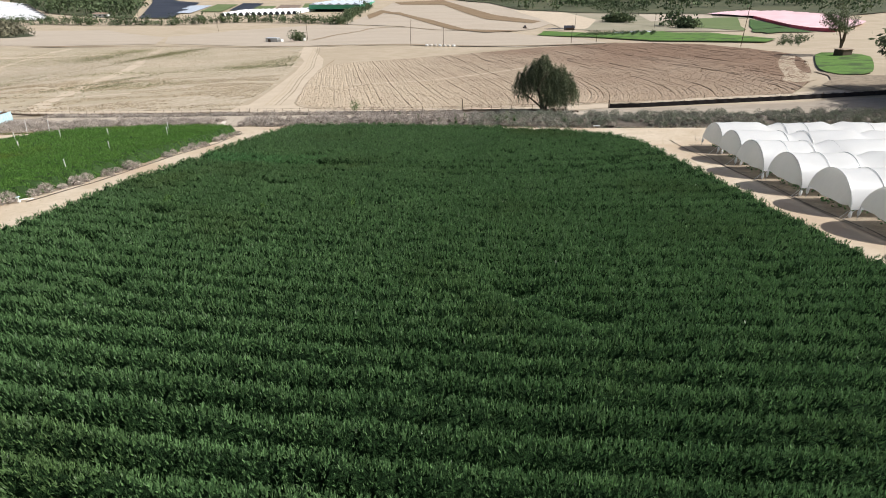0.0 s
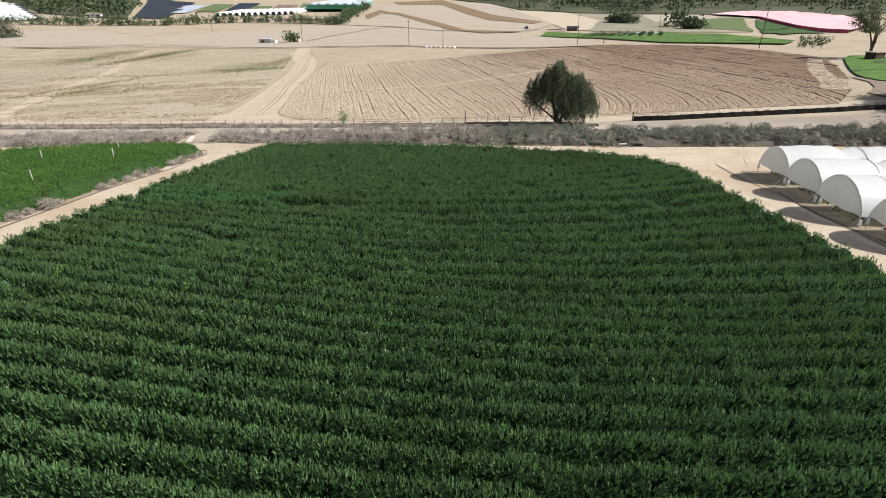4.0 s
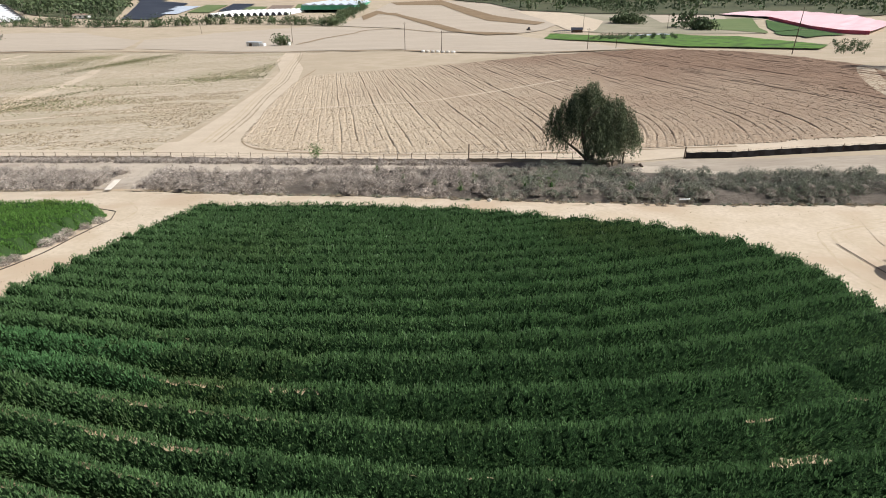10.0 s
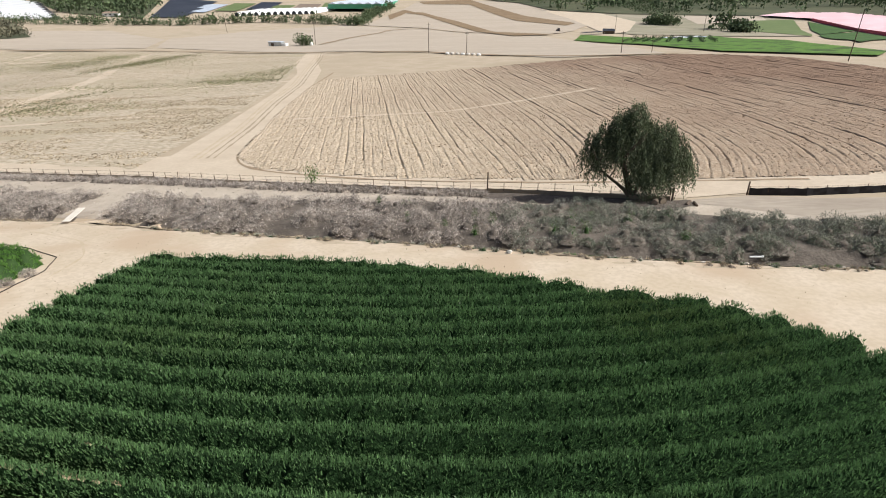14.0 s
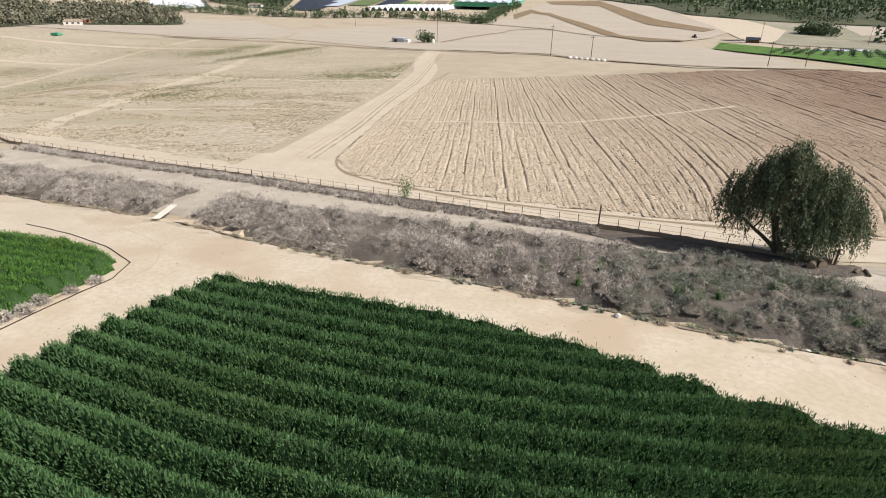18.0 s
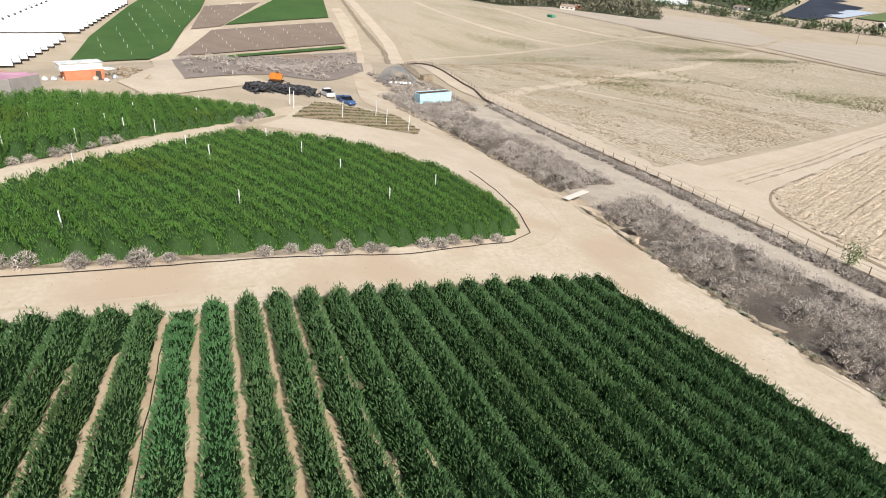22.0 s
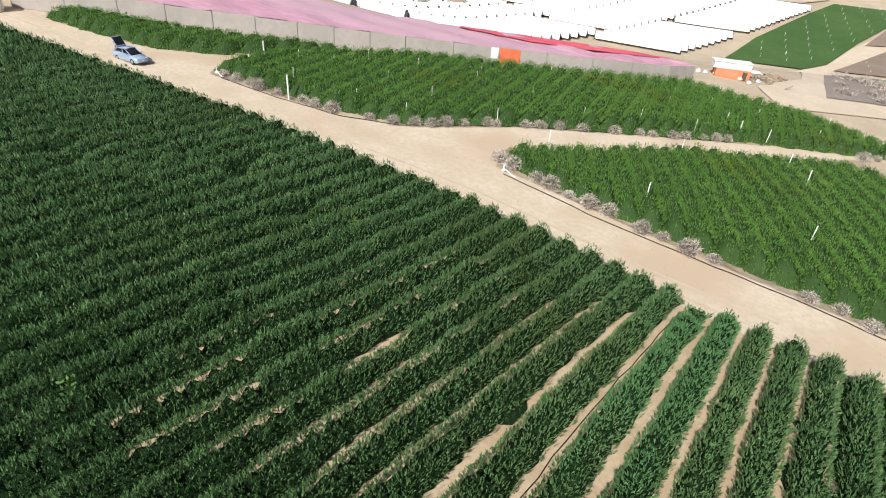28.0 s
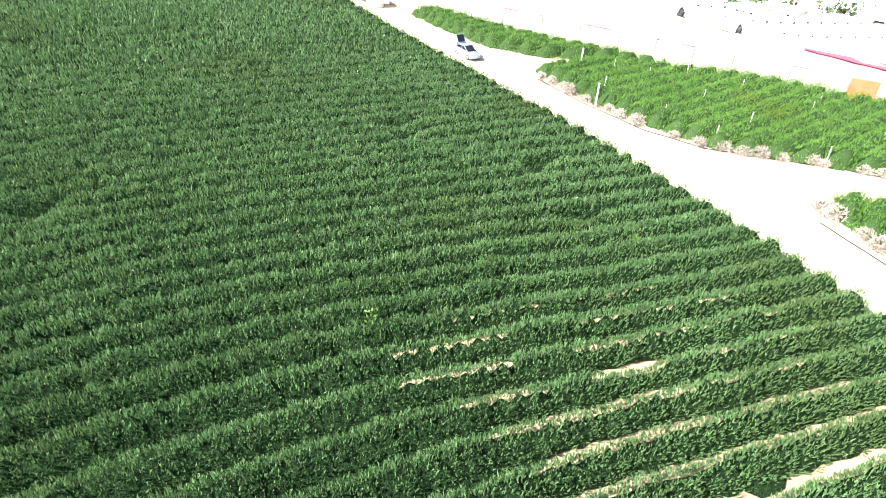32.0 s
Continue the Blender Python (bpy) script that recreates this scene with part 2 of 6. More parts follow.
PLANK = material("bleached planks", ((0.70, 0.65, 0.57), (0.76, 0.71, 0.63), (0.58, 0.52, 0.44)), 1.5, 8, 0.85, 0.2)
POLE_WOOD = plain("dark pole timber", (0.10, 0.075, 0.055), 0.9)
BLUE_PAINT = plain("light blue painted steel", (0.50, 0.72, 0.80), 0.5)
BLUE_TRUCK = plain("blue truck paint", (0.07, 0.13, 0.28), 0.35)
WHITE_PAINT = plain("white paint", (0.78, 0.78, 0.76), 0.45)
CAR_PAINT = plain("pale blue metallic paint", (0.40, 0.50, 0.66), 0.25, 0.35)
GLASS_DARK = plain("dark car glass", (0.012, 0.014, 0.018), 0.08)
RUBBER = plain("black rubber", (0.025, 0.025, 0.026), 0.8)
OLD_RUBBER = material("old dusty rubber", ((0.05, 0.05, 0.055), (0.09, 0.09, 0.095), (0.03, 0.03, 0.033)), 1.5, 5, 0.8, island=0.5)
BLUE_BAG = plain("dark blue bag fabric", (0.02, 0.03, 0.16), 0.8)
LAMP_GLASS = plain("pale lamp glass", (0.7, 0.72, 0.74), 0.15)
ORANGE_PAINT = plain("orange machine paint", (0.62, 0.22, 0.04), 0.5)
BRICK_WALL = plain("orange painted wall", (0.58, 0.22, 0.12), 0.8)
STUCCO = plain("pale house wall", (0.66, 0.62, 0.56), 0.85)
ROOF_TILE = plain("brown house roof", (0.36, 0.27, 0.21), 0.85)
GREY_ROOF = plain("pale greenhouse roof", (0.58, 0.64, 0.72), 0.4)
STONE = material("pale stone", ((0.45, 0.40, 0.33), (0.52, 0.47, 0.40), (0.36, 0.31, 0.25)), 2, 6, 0.9, 0.3)
TARP_GREEN = plain("green tarp", (0.08, 0.33, 0.20), 0.7)
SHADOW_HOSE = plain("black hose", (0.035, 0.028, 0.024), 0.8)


# ---- the lie of the land ----
def smooth(a, b, v):
    t = np.clip((v - a) / (np.asarray(b, float) - a), 0, 1)
    return t * t * (3 - 2 * t)


def ditch_line(x):
    """The ditch runs along the far side of the road."""
    return np.interp(x, [-130, -90, -64, -48, -35, -21, -8, 10, 20, 34, 60, 130], [141, 137, 133.2, 130.2, 126, 123.2, 121, 117.6, 116, 114.6, 113.5, 112])


def ground(x, y):
    """Height of the land: a hillside that falls to a valley floor, with hills far behind."""
    x, y = np.asarray(x, float), np.asarray(y, float)
    ahead = np.interp(y, [-400, -120, -60, 110, 140, 200, 300, 435, 580, 750, 1000, 1400, 2500],
                      [10, 8, 4.9, -8.9, -11.3, -14, -17, -20, -27, -33, -27, -10, 80])
    side = 0.04 * np.clip(x, -150, 200) * smooth(100, 140, y) * (1 - 0.7 * smooth(300, 600, y))
    start = -70 - 0.7 * np.clip(y - 20, 0, 140)
    fade = 1 - smooth(200, 500, y)
    left = -32 * smooth(start, start - 180, x) * fade
    rise = 0.085 * 20 * np.logaddexp(0, np.clip(-x - 300, -400, 900) / 20) * fade
    ditch = -1.2 * np.exp(-((y - ditch_line(x)) / 1.5) ** 2) * smooth(-125, -100, x)
    z = ahead + side + left + ditch
    floor = -38 + 90 * smooth(700, 2600, np.hypot(x, y))
    return floor + 3 * np.logaddexp(0, (z - floor) / 3) + rise


# ---- building helpers ----
def part(name, bm, mat, parent=None, label="", smooth_faces=False):
    """Links a bmesh as one mesh object, under a thing or a part if one is given."""
    me = bpy.data.meshes.new(name)
    bmesh.ops.recalc_face_normals(bm, faces=bm.faces)
    bm.to_mesh(me)
    bm.free()
    for m in mat if isinstance(mat, (list, tuple)) else (mat,):
        me.materials.append(m)
    if smooth_faces:
        me.shade_smooth()
    ob = new(name, me)
    ob.parent = parent
    if label:
        ob["label"] = label
    return ob


def base(name, x, y, turn=0.0, z=None):
    ob = new(name)
    ob.matrix_world = pose(x, y, float(ground(x, y)) if z is None else z, 0, 0, turn)
    return ob


def fast_mesh(name, co, quads, mats, index=None, smooth_faces=False):
    """A mesh straight from arrays of corners and quads."""
    me = bpy.data.meshes.new(name)
    me.vertices.add(len(co))
    me.vertices.foreach_set("co", np.asarray(co, np.float32).ravel())
    me.loops.add(quads.size)
    me.loops.foreach_set("vertex_index", quads.astype(np.int32).ravel())
    me.polygons.add(len(quads))
    me.polygons.foreach_set("loop_start", np.arange(0, quads.size, quads.shape[1], dtype=np.int32))
    if index is not None:
        me.polygons.foreach_set("material_index", index.astype(np.int32))
    me.update(calc_edges=True)
    for m in mats:
        me.materials.append(m)
    if smooth_faces:
        me.shade_smooth()
    return me


def box(bm, x, y, z, sx, sy, sz, bevel=0.0, m=None):
    """A box that stands on z, centred on x and y."""
    made = bmesh.ops.create_cube(bm, size=1, matrix=(m or Matrix()) @ Matrix.Translation((x, y, z + sz / 2)) @ Matrix.Diagonal((sx, sy, sz, 1)))
    if bevel:
        edges = {e for v in made["verts"] for e in v.link_edges}
        bmesh.ops.bevel(bm, geom=list(edges), offset=bevel, segments=2, affect="EDGES")
    return bm


def rod(bm, a, b, r1, r2=None, n=6):
    a, b = Vector(a), Vector(b)
    m = Matrix.Translation((a + b) / 2) @ (b - a).to_track_quat("Z", "Y").to_matrix().to_4x4()
    bmesh.ops.create_cone(bm, cap_ends=True, segments=n, radius1=r1, radius2=r1 if r2 is None else r2, depth=(b - a).length, matrix=m)
    return bm


def tube(bm, points, radii, n=6):
    """A bent tapering tube through the points."""
    rings = []
    for i, p in enumerate(points):
        d = (Vector(points[min(i + 1, len(points) - 1)]) - Vector(points[max(i - 1, 0)])).normalized()
        q = d.to_track_quat("Z", "Y")
        rings.append([bm.verts.new(Vector(p) + q @ Vector((radii[i] * math.cos(a), radii[i] * math.sin(a), 0))) for a in (2 * math.pi * k / n for k in range(n))])
    for a, b in zip(rings, rings[1:]):
        for k in range(n):
            bm.faces.new((a[k], a[(k + 1) % n], b[(k + 1) % n], b[k]))
    bm.faces.new(rings[0][::-1]), bm.faces.new(rings[-1])
    return bm


def inside(poly, x, y):
    x, y = np.asarray(x, float), np.asarray(y, float)
    hit = np.zeros(x.shape, bool)
    for (x1, y1), (x2, y2) in zip(poly, poly[1:] + poly[:1]):
        cross = (y1 > y) != (y2 > y)
        hit ^= cross & (x < (x2 - x1) * (y - y1) / ((y2 - y1) or 1e-9) + x1)
    return hit


def drape(name, poly, mat, lift=0.05, res=6.0, label="", kind="structure", round_off=0):
    """A sheet that lies on the land within an outline."""
    pts = [Vector((x, y, 0)) for x, y in poly]
    for _ in range(round_off):
        pts = [q for a, b in zip(pts, pts[1:] + pts[:1]) for q in (a.lerp(b, 0.25), a.lerp(b, 0.75))]
    bm = bmesh.new()
    bm.faces.new([bm.verts.new(p) for p in pts])
    bmesh.ops.triangulate(bm, faces=bm.faces[:])
    for axis in (0, 1):
        low, high = min(p[axis] for p in pts), max(p[axis] for p in pts)
        k = math.ceil(low / res) * res
        while k < high:
            co, no = Vector(), Vector()
            co[axis], no[axis] = k, 1
            bmesh.ops.bisect_plane(bm, geom=bm.verts[:] + bm.edges[:] + bm.faces[:], plane_co=co, plane_no=no)
            k += res
    bm.verts.ensure_lookup_table()
    z = ground([v.co.x for v in bm.verts], [v.co.y for v in bm.verts])
    for v, h in zip(bm.verts, z):
        v.co.z = float(h) + lift
    for f in bm.faces:
        if f.normal.z < 0:
            f.normal_flip()
    me = bpy.data.meshes.new(name)
    bm.to_mesh(me)
    bm.free()
    me.materials.append(mat)
    return tagged(new(name, me), label, kind=kind)


def strip(name, line, width, mat, lift=0.06, step=2.0, label="", kind="structure", rough_edge=0.0):
    """A band of the land's surface along a line of plan points."""
    pts = [Vector(p) for p in line]
    out = []
    for a, b in zip(pts, pts[1:]):
        n = max(1, int((b - a).length / step))
        out += [a.lerp(b, i / n) for i in range(n)]
    out.append(pts[-1])
    p = np.array([tuple(v) for v in out])
    for _ in range(3):
        p[1:-1] = (p[:-2] + 2 * p[1:-1] + p[2:]) / 4
    d = np.gradient(p, axis=0)
    d /= np.linalg.norm(d, axis=1)[:, None]
    nrm = np.c_[-d[:, 1], d[:, 0]]
    cols = np.linspace(-0.5, 0.5, 5)
    w = width * (1 + rough_edge * np.random.uniform(-1, 1, len(p)))
    xy = p[:, None] + nrm[:, None] * (cols[None, :, None] * w[:, None, None])
    z = ground(xy[..., 0], xy[..., 1]) + lift
    co = np.concatenate([xy, z[..., None]], -1).reshape(-1, 3)
    i = (np.arange(len(p) - 1)[:, None] * 5 + np.arange(4)).ravel()
    me = fast_mesh(name, co, np.stack([i + 1, i, i + 5, i + 6], 1), [mat])
    return tagged(new(name, me), label, kind=kind)


def leaves(pos, way, length, width):
    """Diamond leaves: a root, a direction and a size each. Returns corners and quads."""
    n = len(pos)
    side = np.cross(way, np.random.normal(size=(n, 3)))
    side /= np.linalg.norm(side, axis=1)[:, None] + 1e-9
    mid = pos + way * (length * 0.5)[:, None]
    half = side * (width * 0.5)[:, None]
    co = np.stack([pos, mid + half, pos + way * length[:, None], mid - half], 1).reshape(-1, 3)
    return co, np.arange(4 * n).reshape(-1, 4)


def blades(pos, way, length, width):
    """Pointed blades: a root, a direction and a size each. Returns corners and triangles."""
    n = len(pos)
    side = unit(np.cross(way, np.random.normal(size=(n, 3)))) * (width * 0.5)[:, None]
    low = pos + way * (length * 0.12)[:, None]
    co = np.stack([low + side, low - side, pos + way * length[:, None]], 1).reshape(-1, 3)
    return co, np.arange(3 * n).reshape(-1, 3)


def unit(v):
    return v / (np.linalg.norm(v, axis=-1, keepdims=True) + 1e-9)


# ---- ground sheet ----
gx = np.unique(np.r_[np.arange(-3000, -500, 125), np.arange(-500, -320, 10), np.arange(-320, -130, 5), np.arange(-130, 130, 3.5), np.arange(130, 500, 10), np.arange(500, 3001, 125)])
gy = np.unique(np.r_[np.arange(-1500, -100, 100), np.arange(-100, 104, 4), np.arange(104, 160, 1.0), np.arange(160, 500, 6), np.arange(500, 1500, 20), np.arange(1500, 3600, 100)])
GX, GY = np.meshgrid(gx, gy)
GZ = ground(GX, GY)
cols = len(gx)
cell = (np.arange(len(gy) - 1)[:, None] * cols + np.arange(cols - 1)).ravel()
mesh = fast_mesh("ground", np.c_[GX.ravel(), GY.ravel(), GZ.ravel()], np.stack([cell, cell + 1, cell + cols + 1, cell + cols], 1), [SAND], smooth_faces=True)
tagged(new("ground", mesh), "dry sandy hillside falling to a farmed valley", kind="structure")

# farm roads round the large field
F1_EDGE = [(-41, -48), (33.5, -48), (33.4, 40), (33.5, 66), (33.3, 80), (33.2, 90), (29.5, 96), (26.2, 99), (21.9, 101.8), (16.7, 103.4), (10, 104.8), (4.5, 107), (-1.5, 108.6), (-16.6, 109.6), (-30.4, 109.9), (-31.9, 102.9), (-33.7, 95), (-36.1, 84), (-37.2, 76), (-38.8, 66), (-39.8, 56.5), (-40.8, 40), (-40.6, 12)]
F2_EDGE = [(-50.7, 55.8), (-47.2, 70), (-45, 85.4), (-42.6, 97), (-42, 109.8), (-45, 113), (-50.7, 114.5), (-63, 114.6), (-75.5, 104.5), (-80.5, 91), (-68.5, 72), (-54, 56)]
F3_EDGE = [(-50.2, 19.5), (-49.6, 29), (-50.4, 37.5), (-52.6, 44.6), (-62.4, 54.8), (-71, 66.5), (-80.3, 79.6), (-92, 101), (-100, 88), (-100.5, 70), (-89.2, 56), (-81.2, 44.2), (-73.2, 32), (-60, 20.6)]
F4_EDGE = [(-48.8, -8), (-48.8, 0.5), (-50.2, 9.3), (-55, 16), (-61, 19.5), (-72, 31), (-64, 17), (-58, 7), (-53, -8)]
drape("road", [(-46, 135), (-60, 131.5), (-68, 129), (-55, 121), (-44, 116), (-41, 108), (-44, 85), (-46.5, 70), (-49.5, 56), (-54, 55), (-68, 70), (-86, 93), (-96, 108), (-101, 108), (-80, 80), (-62, 55), (-52, 45), (-49, 37), (-48.5, 20), (-55, 17.5), (-50, 9), (-48, -8), (-48, -46), (-42, -46), (-42, 34), (-40, 57), (-35.5, 82), (-30, 112), (0, 110), (27, 101), (34.5, 80), (36, 38), (36.5, -46), (44, -46), (44, 40), (45.5, 98), (50, 109), (95, 105), (95, 109), (34, 112.5), (20, 113.8), (0, 117.2), (-20, 121), (-35, 123.6)],
      ROAD, 0.05, 3.0, "pale packed sand farm road between the fields")
drape("road", [(-68, 129), (-60, 131.5), (-90, 135.5), (-117, 143), (-138, 146), (-168, 156), (-300, 216), (-370, 244), (-450, 268), (-450, 260), (-370, 234), (-290, 205), (-166, 148), (-122, 130), (-104, 131), (-86, 130)], ROAD, 0.07, 5.0, "pale packed sand farm road beside a scrubby ditch")
drape("yard", [(44, 92), (46, 99), (50, 109), (95, 105), (95, 92)], ROAD, 0.045, 3.0, "pale sand beside the tunnels")
drape("verge", [(-55, 121), (-68, 129), (-86, 130), (-104, 131), (-116, 122), (-108, 114), (-100, 108), (-90, 101), (-86, 96), (-75, 111), (-62, 117), (-50, 117.5)], TRACK, 0.055, 4.0, "bare tan verge at the field's curved corner")
for dx, ya, yb in ((1.6, -38, 20), (4.2, 12, 50), (2.6, 40, 84), (4.4, 66, 100)):
    pts = [(-47.3, -40), (-46.8, 10), (-47.6, 36), (-45.6, 57), (-42.4, 80), (-38.2, 104)]
    way = [(float(np.interp(y, [p[1] for p in pts], [p[0] for p in pts])) + dx + 0.25 * math.sin(y / 5), y) for y in np.arange(ya, yb, 3.0)]
    strip("wheel_rut", way, 0.26, RUT, 0.06, 1, "faint wheel rut in the sandy road", rough_edge=0.8)
strip("wheel_rut", [(-39, 106), (-39.6, 113), (-44, 119), (-56, 124.5)], 0.24, RUT, 0.06, 1, "curving tyre mark at the road junction", rough_edge=0.8)
for n in range(3):
    strip("wheel_rut", [(37 + n * 2.0, 70 + 3 * n), (37.5 + n * 1.9, 92 - n), (41 + n * 1.2, 102 - n * 0.4), (52 + n, 106.5 - n * 0.6)], 0.22, RUT, 0.06, 1, "curving tyre mark beside the tunnels", rough_edge=0.8)
for poly in (F1_EDGE, F2_EDGE, F3_EDGE, F4_EDGE):
    drape("field_soil", poly, FIELD_SOIL, 0.08, 4.0, "sandy soil under crop rows", round_off=0 if poly is F1_EDGE else 1)

# the far side of the ditch
for k, (x0, x1) in enumerate(((-118, -57.5), (-50, 112))):
    xs = np.arange(x0, x1, 1.5)
    strip("ditch_lip", [(x, float(ditch_line(x)) - 1.1 + 0.25 * math.sin(x * 0.9)) for x in xs], 2.2, DITCH_EARTH, 0.10, 1.0, "dark eroded earth along the ditch", rough_edge=0.45)
drape("bank", [(-125, 143), (-90, 138.5), (-64, 134.5), (-48, 131.5), (-35, 127.5), (-21, 124.5), (-8, 122), (10, 119), (34, 116), (60, 115), (110, 113.5), (112, 121), (60, 121.5), (44, 126), (34, 132), (24, 134.5), (4, 139.6), (-13, 143.5), (-53, 152.5), (-91, 159), (-125, 163)], BANK, 0.06, 1.4, "scrubby bank with bare soil along the ditch")
drape("lane", [(33, 131.6), (44, 126), (60, 122), (112, 122), (112, 134), (75, 132.5), (48, 133.5), (40, 135), (29, 133.5)], LANE, 0.09, 3, "dusty lane behind the scrub")
drape("headland", [(-130, 170), (-91, 161), (-53, 154.3), (-13, 145.2), (4, 141), (29, 134.5), (40, 136.5), (112, 139.5), (112, 150), (52, 145), (18, 146.5), (-14, 151), (-36, 160), (-44, 170), (-56, 172), (-90, 166), (-130, 176)], TRACK, 0.08, 3, "pale bare headland inside the fence")
drape("track", [(-62, 158), (-50, 157), (-42, 172), (-51, 217), (-59, 278), (-70, 340), (-88, 400), (-90, 442), (-104, 442), (-96, 387), (-79, 330), (-70, 270), (-64, 213), (-60, 172)], TRACK, 0.12, 6, "pale dirt track between two fields")
for dx in (-1.9, -0.5, 1.1, 2.6):
    strip("wheel_rut", [(x + dx, y) for x, y in ((-52, 168), (-56.5, 205), (-63, 245), (-68, 290), (-79, 350), (-87, 400), (-95, 438))], 0.5, (RUT, RUT_DARK)[int(dx > 0)], 0.15, 3, "worn wheel rut in a dirt track", rough_edge=0.7)
drape("field_stubble", [(-62, 160), (-65, 213), (-75, 290), (-95, 400), (-100, 436), (-225, 466), (-330, 470), (-560, 490), (-560, 325), (-345, 262), (-300, 247), (-200, 198), (-140, 178), (-95, 167), (-66, 163)], STUBBLE, 0.105, 6, "tan stubble field with faint green patches")


def tufts(name, spots, size, mat, label):
    """Low tufts of stubble or weeds as one mass."""
    n = len(spots)
    p = np.c_[spots, ground(spots[:, 0], spots[:, 1]) + 0.06]
    a = np.random.uniform(0, 2 * np.pi, n)
    way = unit(np.c_[np.cos(a), np.sin(a), np.random.uniform(0.25, 1.0, n)])
    ln = size * np.random.uniform(0.5, 1.5, n)
    me = fast_mesh(name, *blades(p, way, ln, ln * 0.8), [mat])
    return tagged(new(name, me), label, "weeds", kind="stuff")


def patch(cx, cy, rx, ry, n):
    q = np.random.normal(size=(n, 2)) * (rx, ry) * 0.55
    return q + (cx, cy) + 0.25 * q[:, ::-1] * (1, 0)


STUBBLE_EDGE = [(-62, 162), (-66, 213), (-77, 290), (-96, 400), (-101, 434), (-225, 464), (-328, 468), (-555, 486), (-555, 330), (-343, 266), (-298, 252), (-200, 202), (-140, 180), (-95, 167)]
spots = np.concatenate([patch(-185, 400, 34, 34, 2550), patch(-100, 318, 26, 30, 2550), patch(-88, 360, 10, 40, 1530), patch(-260, 412, 40, 22, 2210), patch(-262, 310, 36, 26, 2380), patch(-130, 245, 24, 16, 1190), patch(-228, 430, 14, 16, 1530), patch(-300, 420, 20, 30, 1190), patch(-400, 395, 50, 16, 2550), patch(-340, 330, 40, 12, 2210), patch(-470, 420, 40, 14, 1530), patch(-330, 288, 30, 8, 1190), patch(-160, 300, 40, 8, 1020)])
spots = spots[inside(STUBBLE_EDGE, spots[:, 0], spots[:, 1])]
tufts("weed_patch", spots, 0.5, STUBBLE_GREEN, "thin green weeds scattered over tan stubble")
spots = np.concatenate([patch(-190, 402, 8, 40, 3600), patch(-234, 404, 18, 20, 1700), patch(-97, 310, 24, 9, 900), patch(-154, 262, 5, 40, 900), patch(-326, 346, 22, 14, 1500), patch(-146, 246, 6, 14, 600)])
spots = spots[inside(STUBBLE_EDGE, spots[:, 0], spots[:, 1])]
tufts("weed_patch", spots, 0.5, WEED_DULL, "patches of dull green weeds beside a track")
spots = np.concatenate([np.random.uniform((-345, 160), (-60, 470), (60000, 2)), np.random.uniform((-230, 160), (-60, 270), (60000, 2)), np.random.uniform((-555, 255), (-330, 486), (9000, 2))])
spots = spots[inside(STUBBLE_EDGE, spots[:, 0], spots[:, 1])]
spots = spots[np.array([noise.noise((x / 26, y / 9, 0.5)) + 0.35 * noise.noise((x / 5, y / 3, 1.5)) for x, y in spots]) > -0.12]
tufts("stubble_tufts", spots, 0.34, STRAW, "short dry brown stubble tufts")
strip("track", [(-112, 169), (-130, 179), (-141, 196), (-149, 225), (-159, 258), (-167, 293), (-177, 332), (-194, 378), (-214, 450)], 6.0, TRACK, 0.13, 3, "pale dirt track across the stubble", rough_edge=0.3)
strip("track", [(-284, 236), (-290, 262), (-294, 302), (-300, 356), (-297, 406), (-290, 462)], 4.5, TRACK, 0.14, 4, "pale dirt track across the stubble", rough_edge=0.3)
strip("track", [(-540, 384), (-470, 371), (-421, 366.5), (-378, 365), (-300, 372)], 4.5, TRACK, 0.16, 6, "pale dirt track across the stubble", rough_edge=0.3)
strip("track", [(-478, 442), (-402, 426), (-355, 424), (-313, 423), (-216, 420)], 4.5, TRACK, 0.16, 6, "pale dirt track across the stubble", rough_edge=0.3)
strip("track", [(-140, 214), (-100, 224), (-66, 226)], 2.2, TRACK, 0.12, 4, "faint wheel track across the stubble", rough_edge=0.5)
strip("track", [(-166, 298), (-137, 295), (-107, 293.6), (-87, 300), (-71.7, 305)], 3.2, TRACK, 0.13, 6, "faint wheel track across the stubble", rough_edge=0.4)
drape("track", [(-75, 158), (-108, 165), (-140, 170), (-192, 185), (-331, 244), (-520, 300), (-520, 309), (-331, 252), (-190, 192), (-140, 178), (-108, 172), (-80, 166)], TRACK, 0.15, 6, "pale dirt track beside the ditch")
strip("ditch_cut", [(-118, 158), (-144, 165.5), (-172, 172), (-310, 234), (-390, 256), (-512, 294)], 3.0, DITCH_EARTH, 0.19, 4, "dark eroded ditch between two tracks", rough_edge=0.35)

# the tilled field, with its beds as relief
TILLED_EDGE = [(-45, 168), (-37, 158), (-14, 149.6), (3, 146.8), (18.7, 145), (52, 144), (90, 146), (106, 166), (122, 192), (138, 222), (150, 252), (148, 290), (140, 327), (122, 350), (103, 362), (57, 355), (13, 333), (-33, 315), (-61, 307), (-60, 278), (-53, 216)]
PITCH, BEDS = 1.75, 162
u = np.tile([0.0, 0.07, 0.14, 0.22, 0.34, 0.5, 0.66, 0.82], BEDS)
bed = np.repeat(np.arange(BEDS), 8)
tx = -76 + (bed + u) * PITCH
ty = np.r_[np.arange(143, 204, 1.5), np.arange(205, 362, 4.0)]
TY = np.repeat(ty[:, None], len(tx), 1)
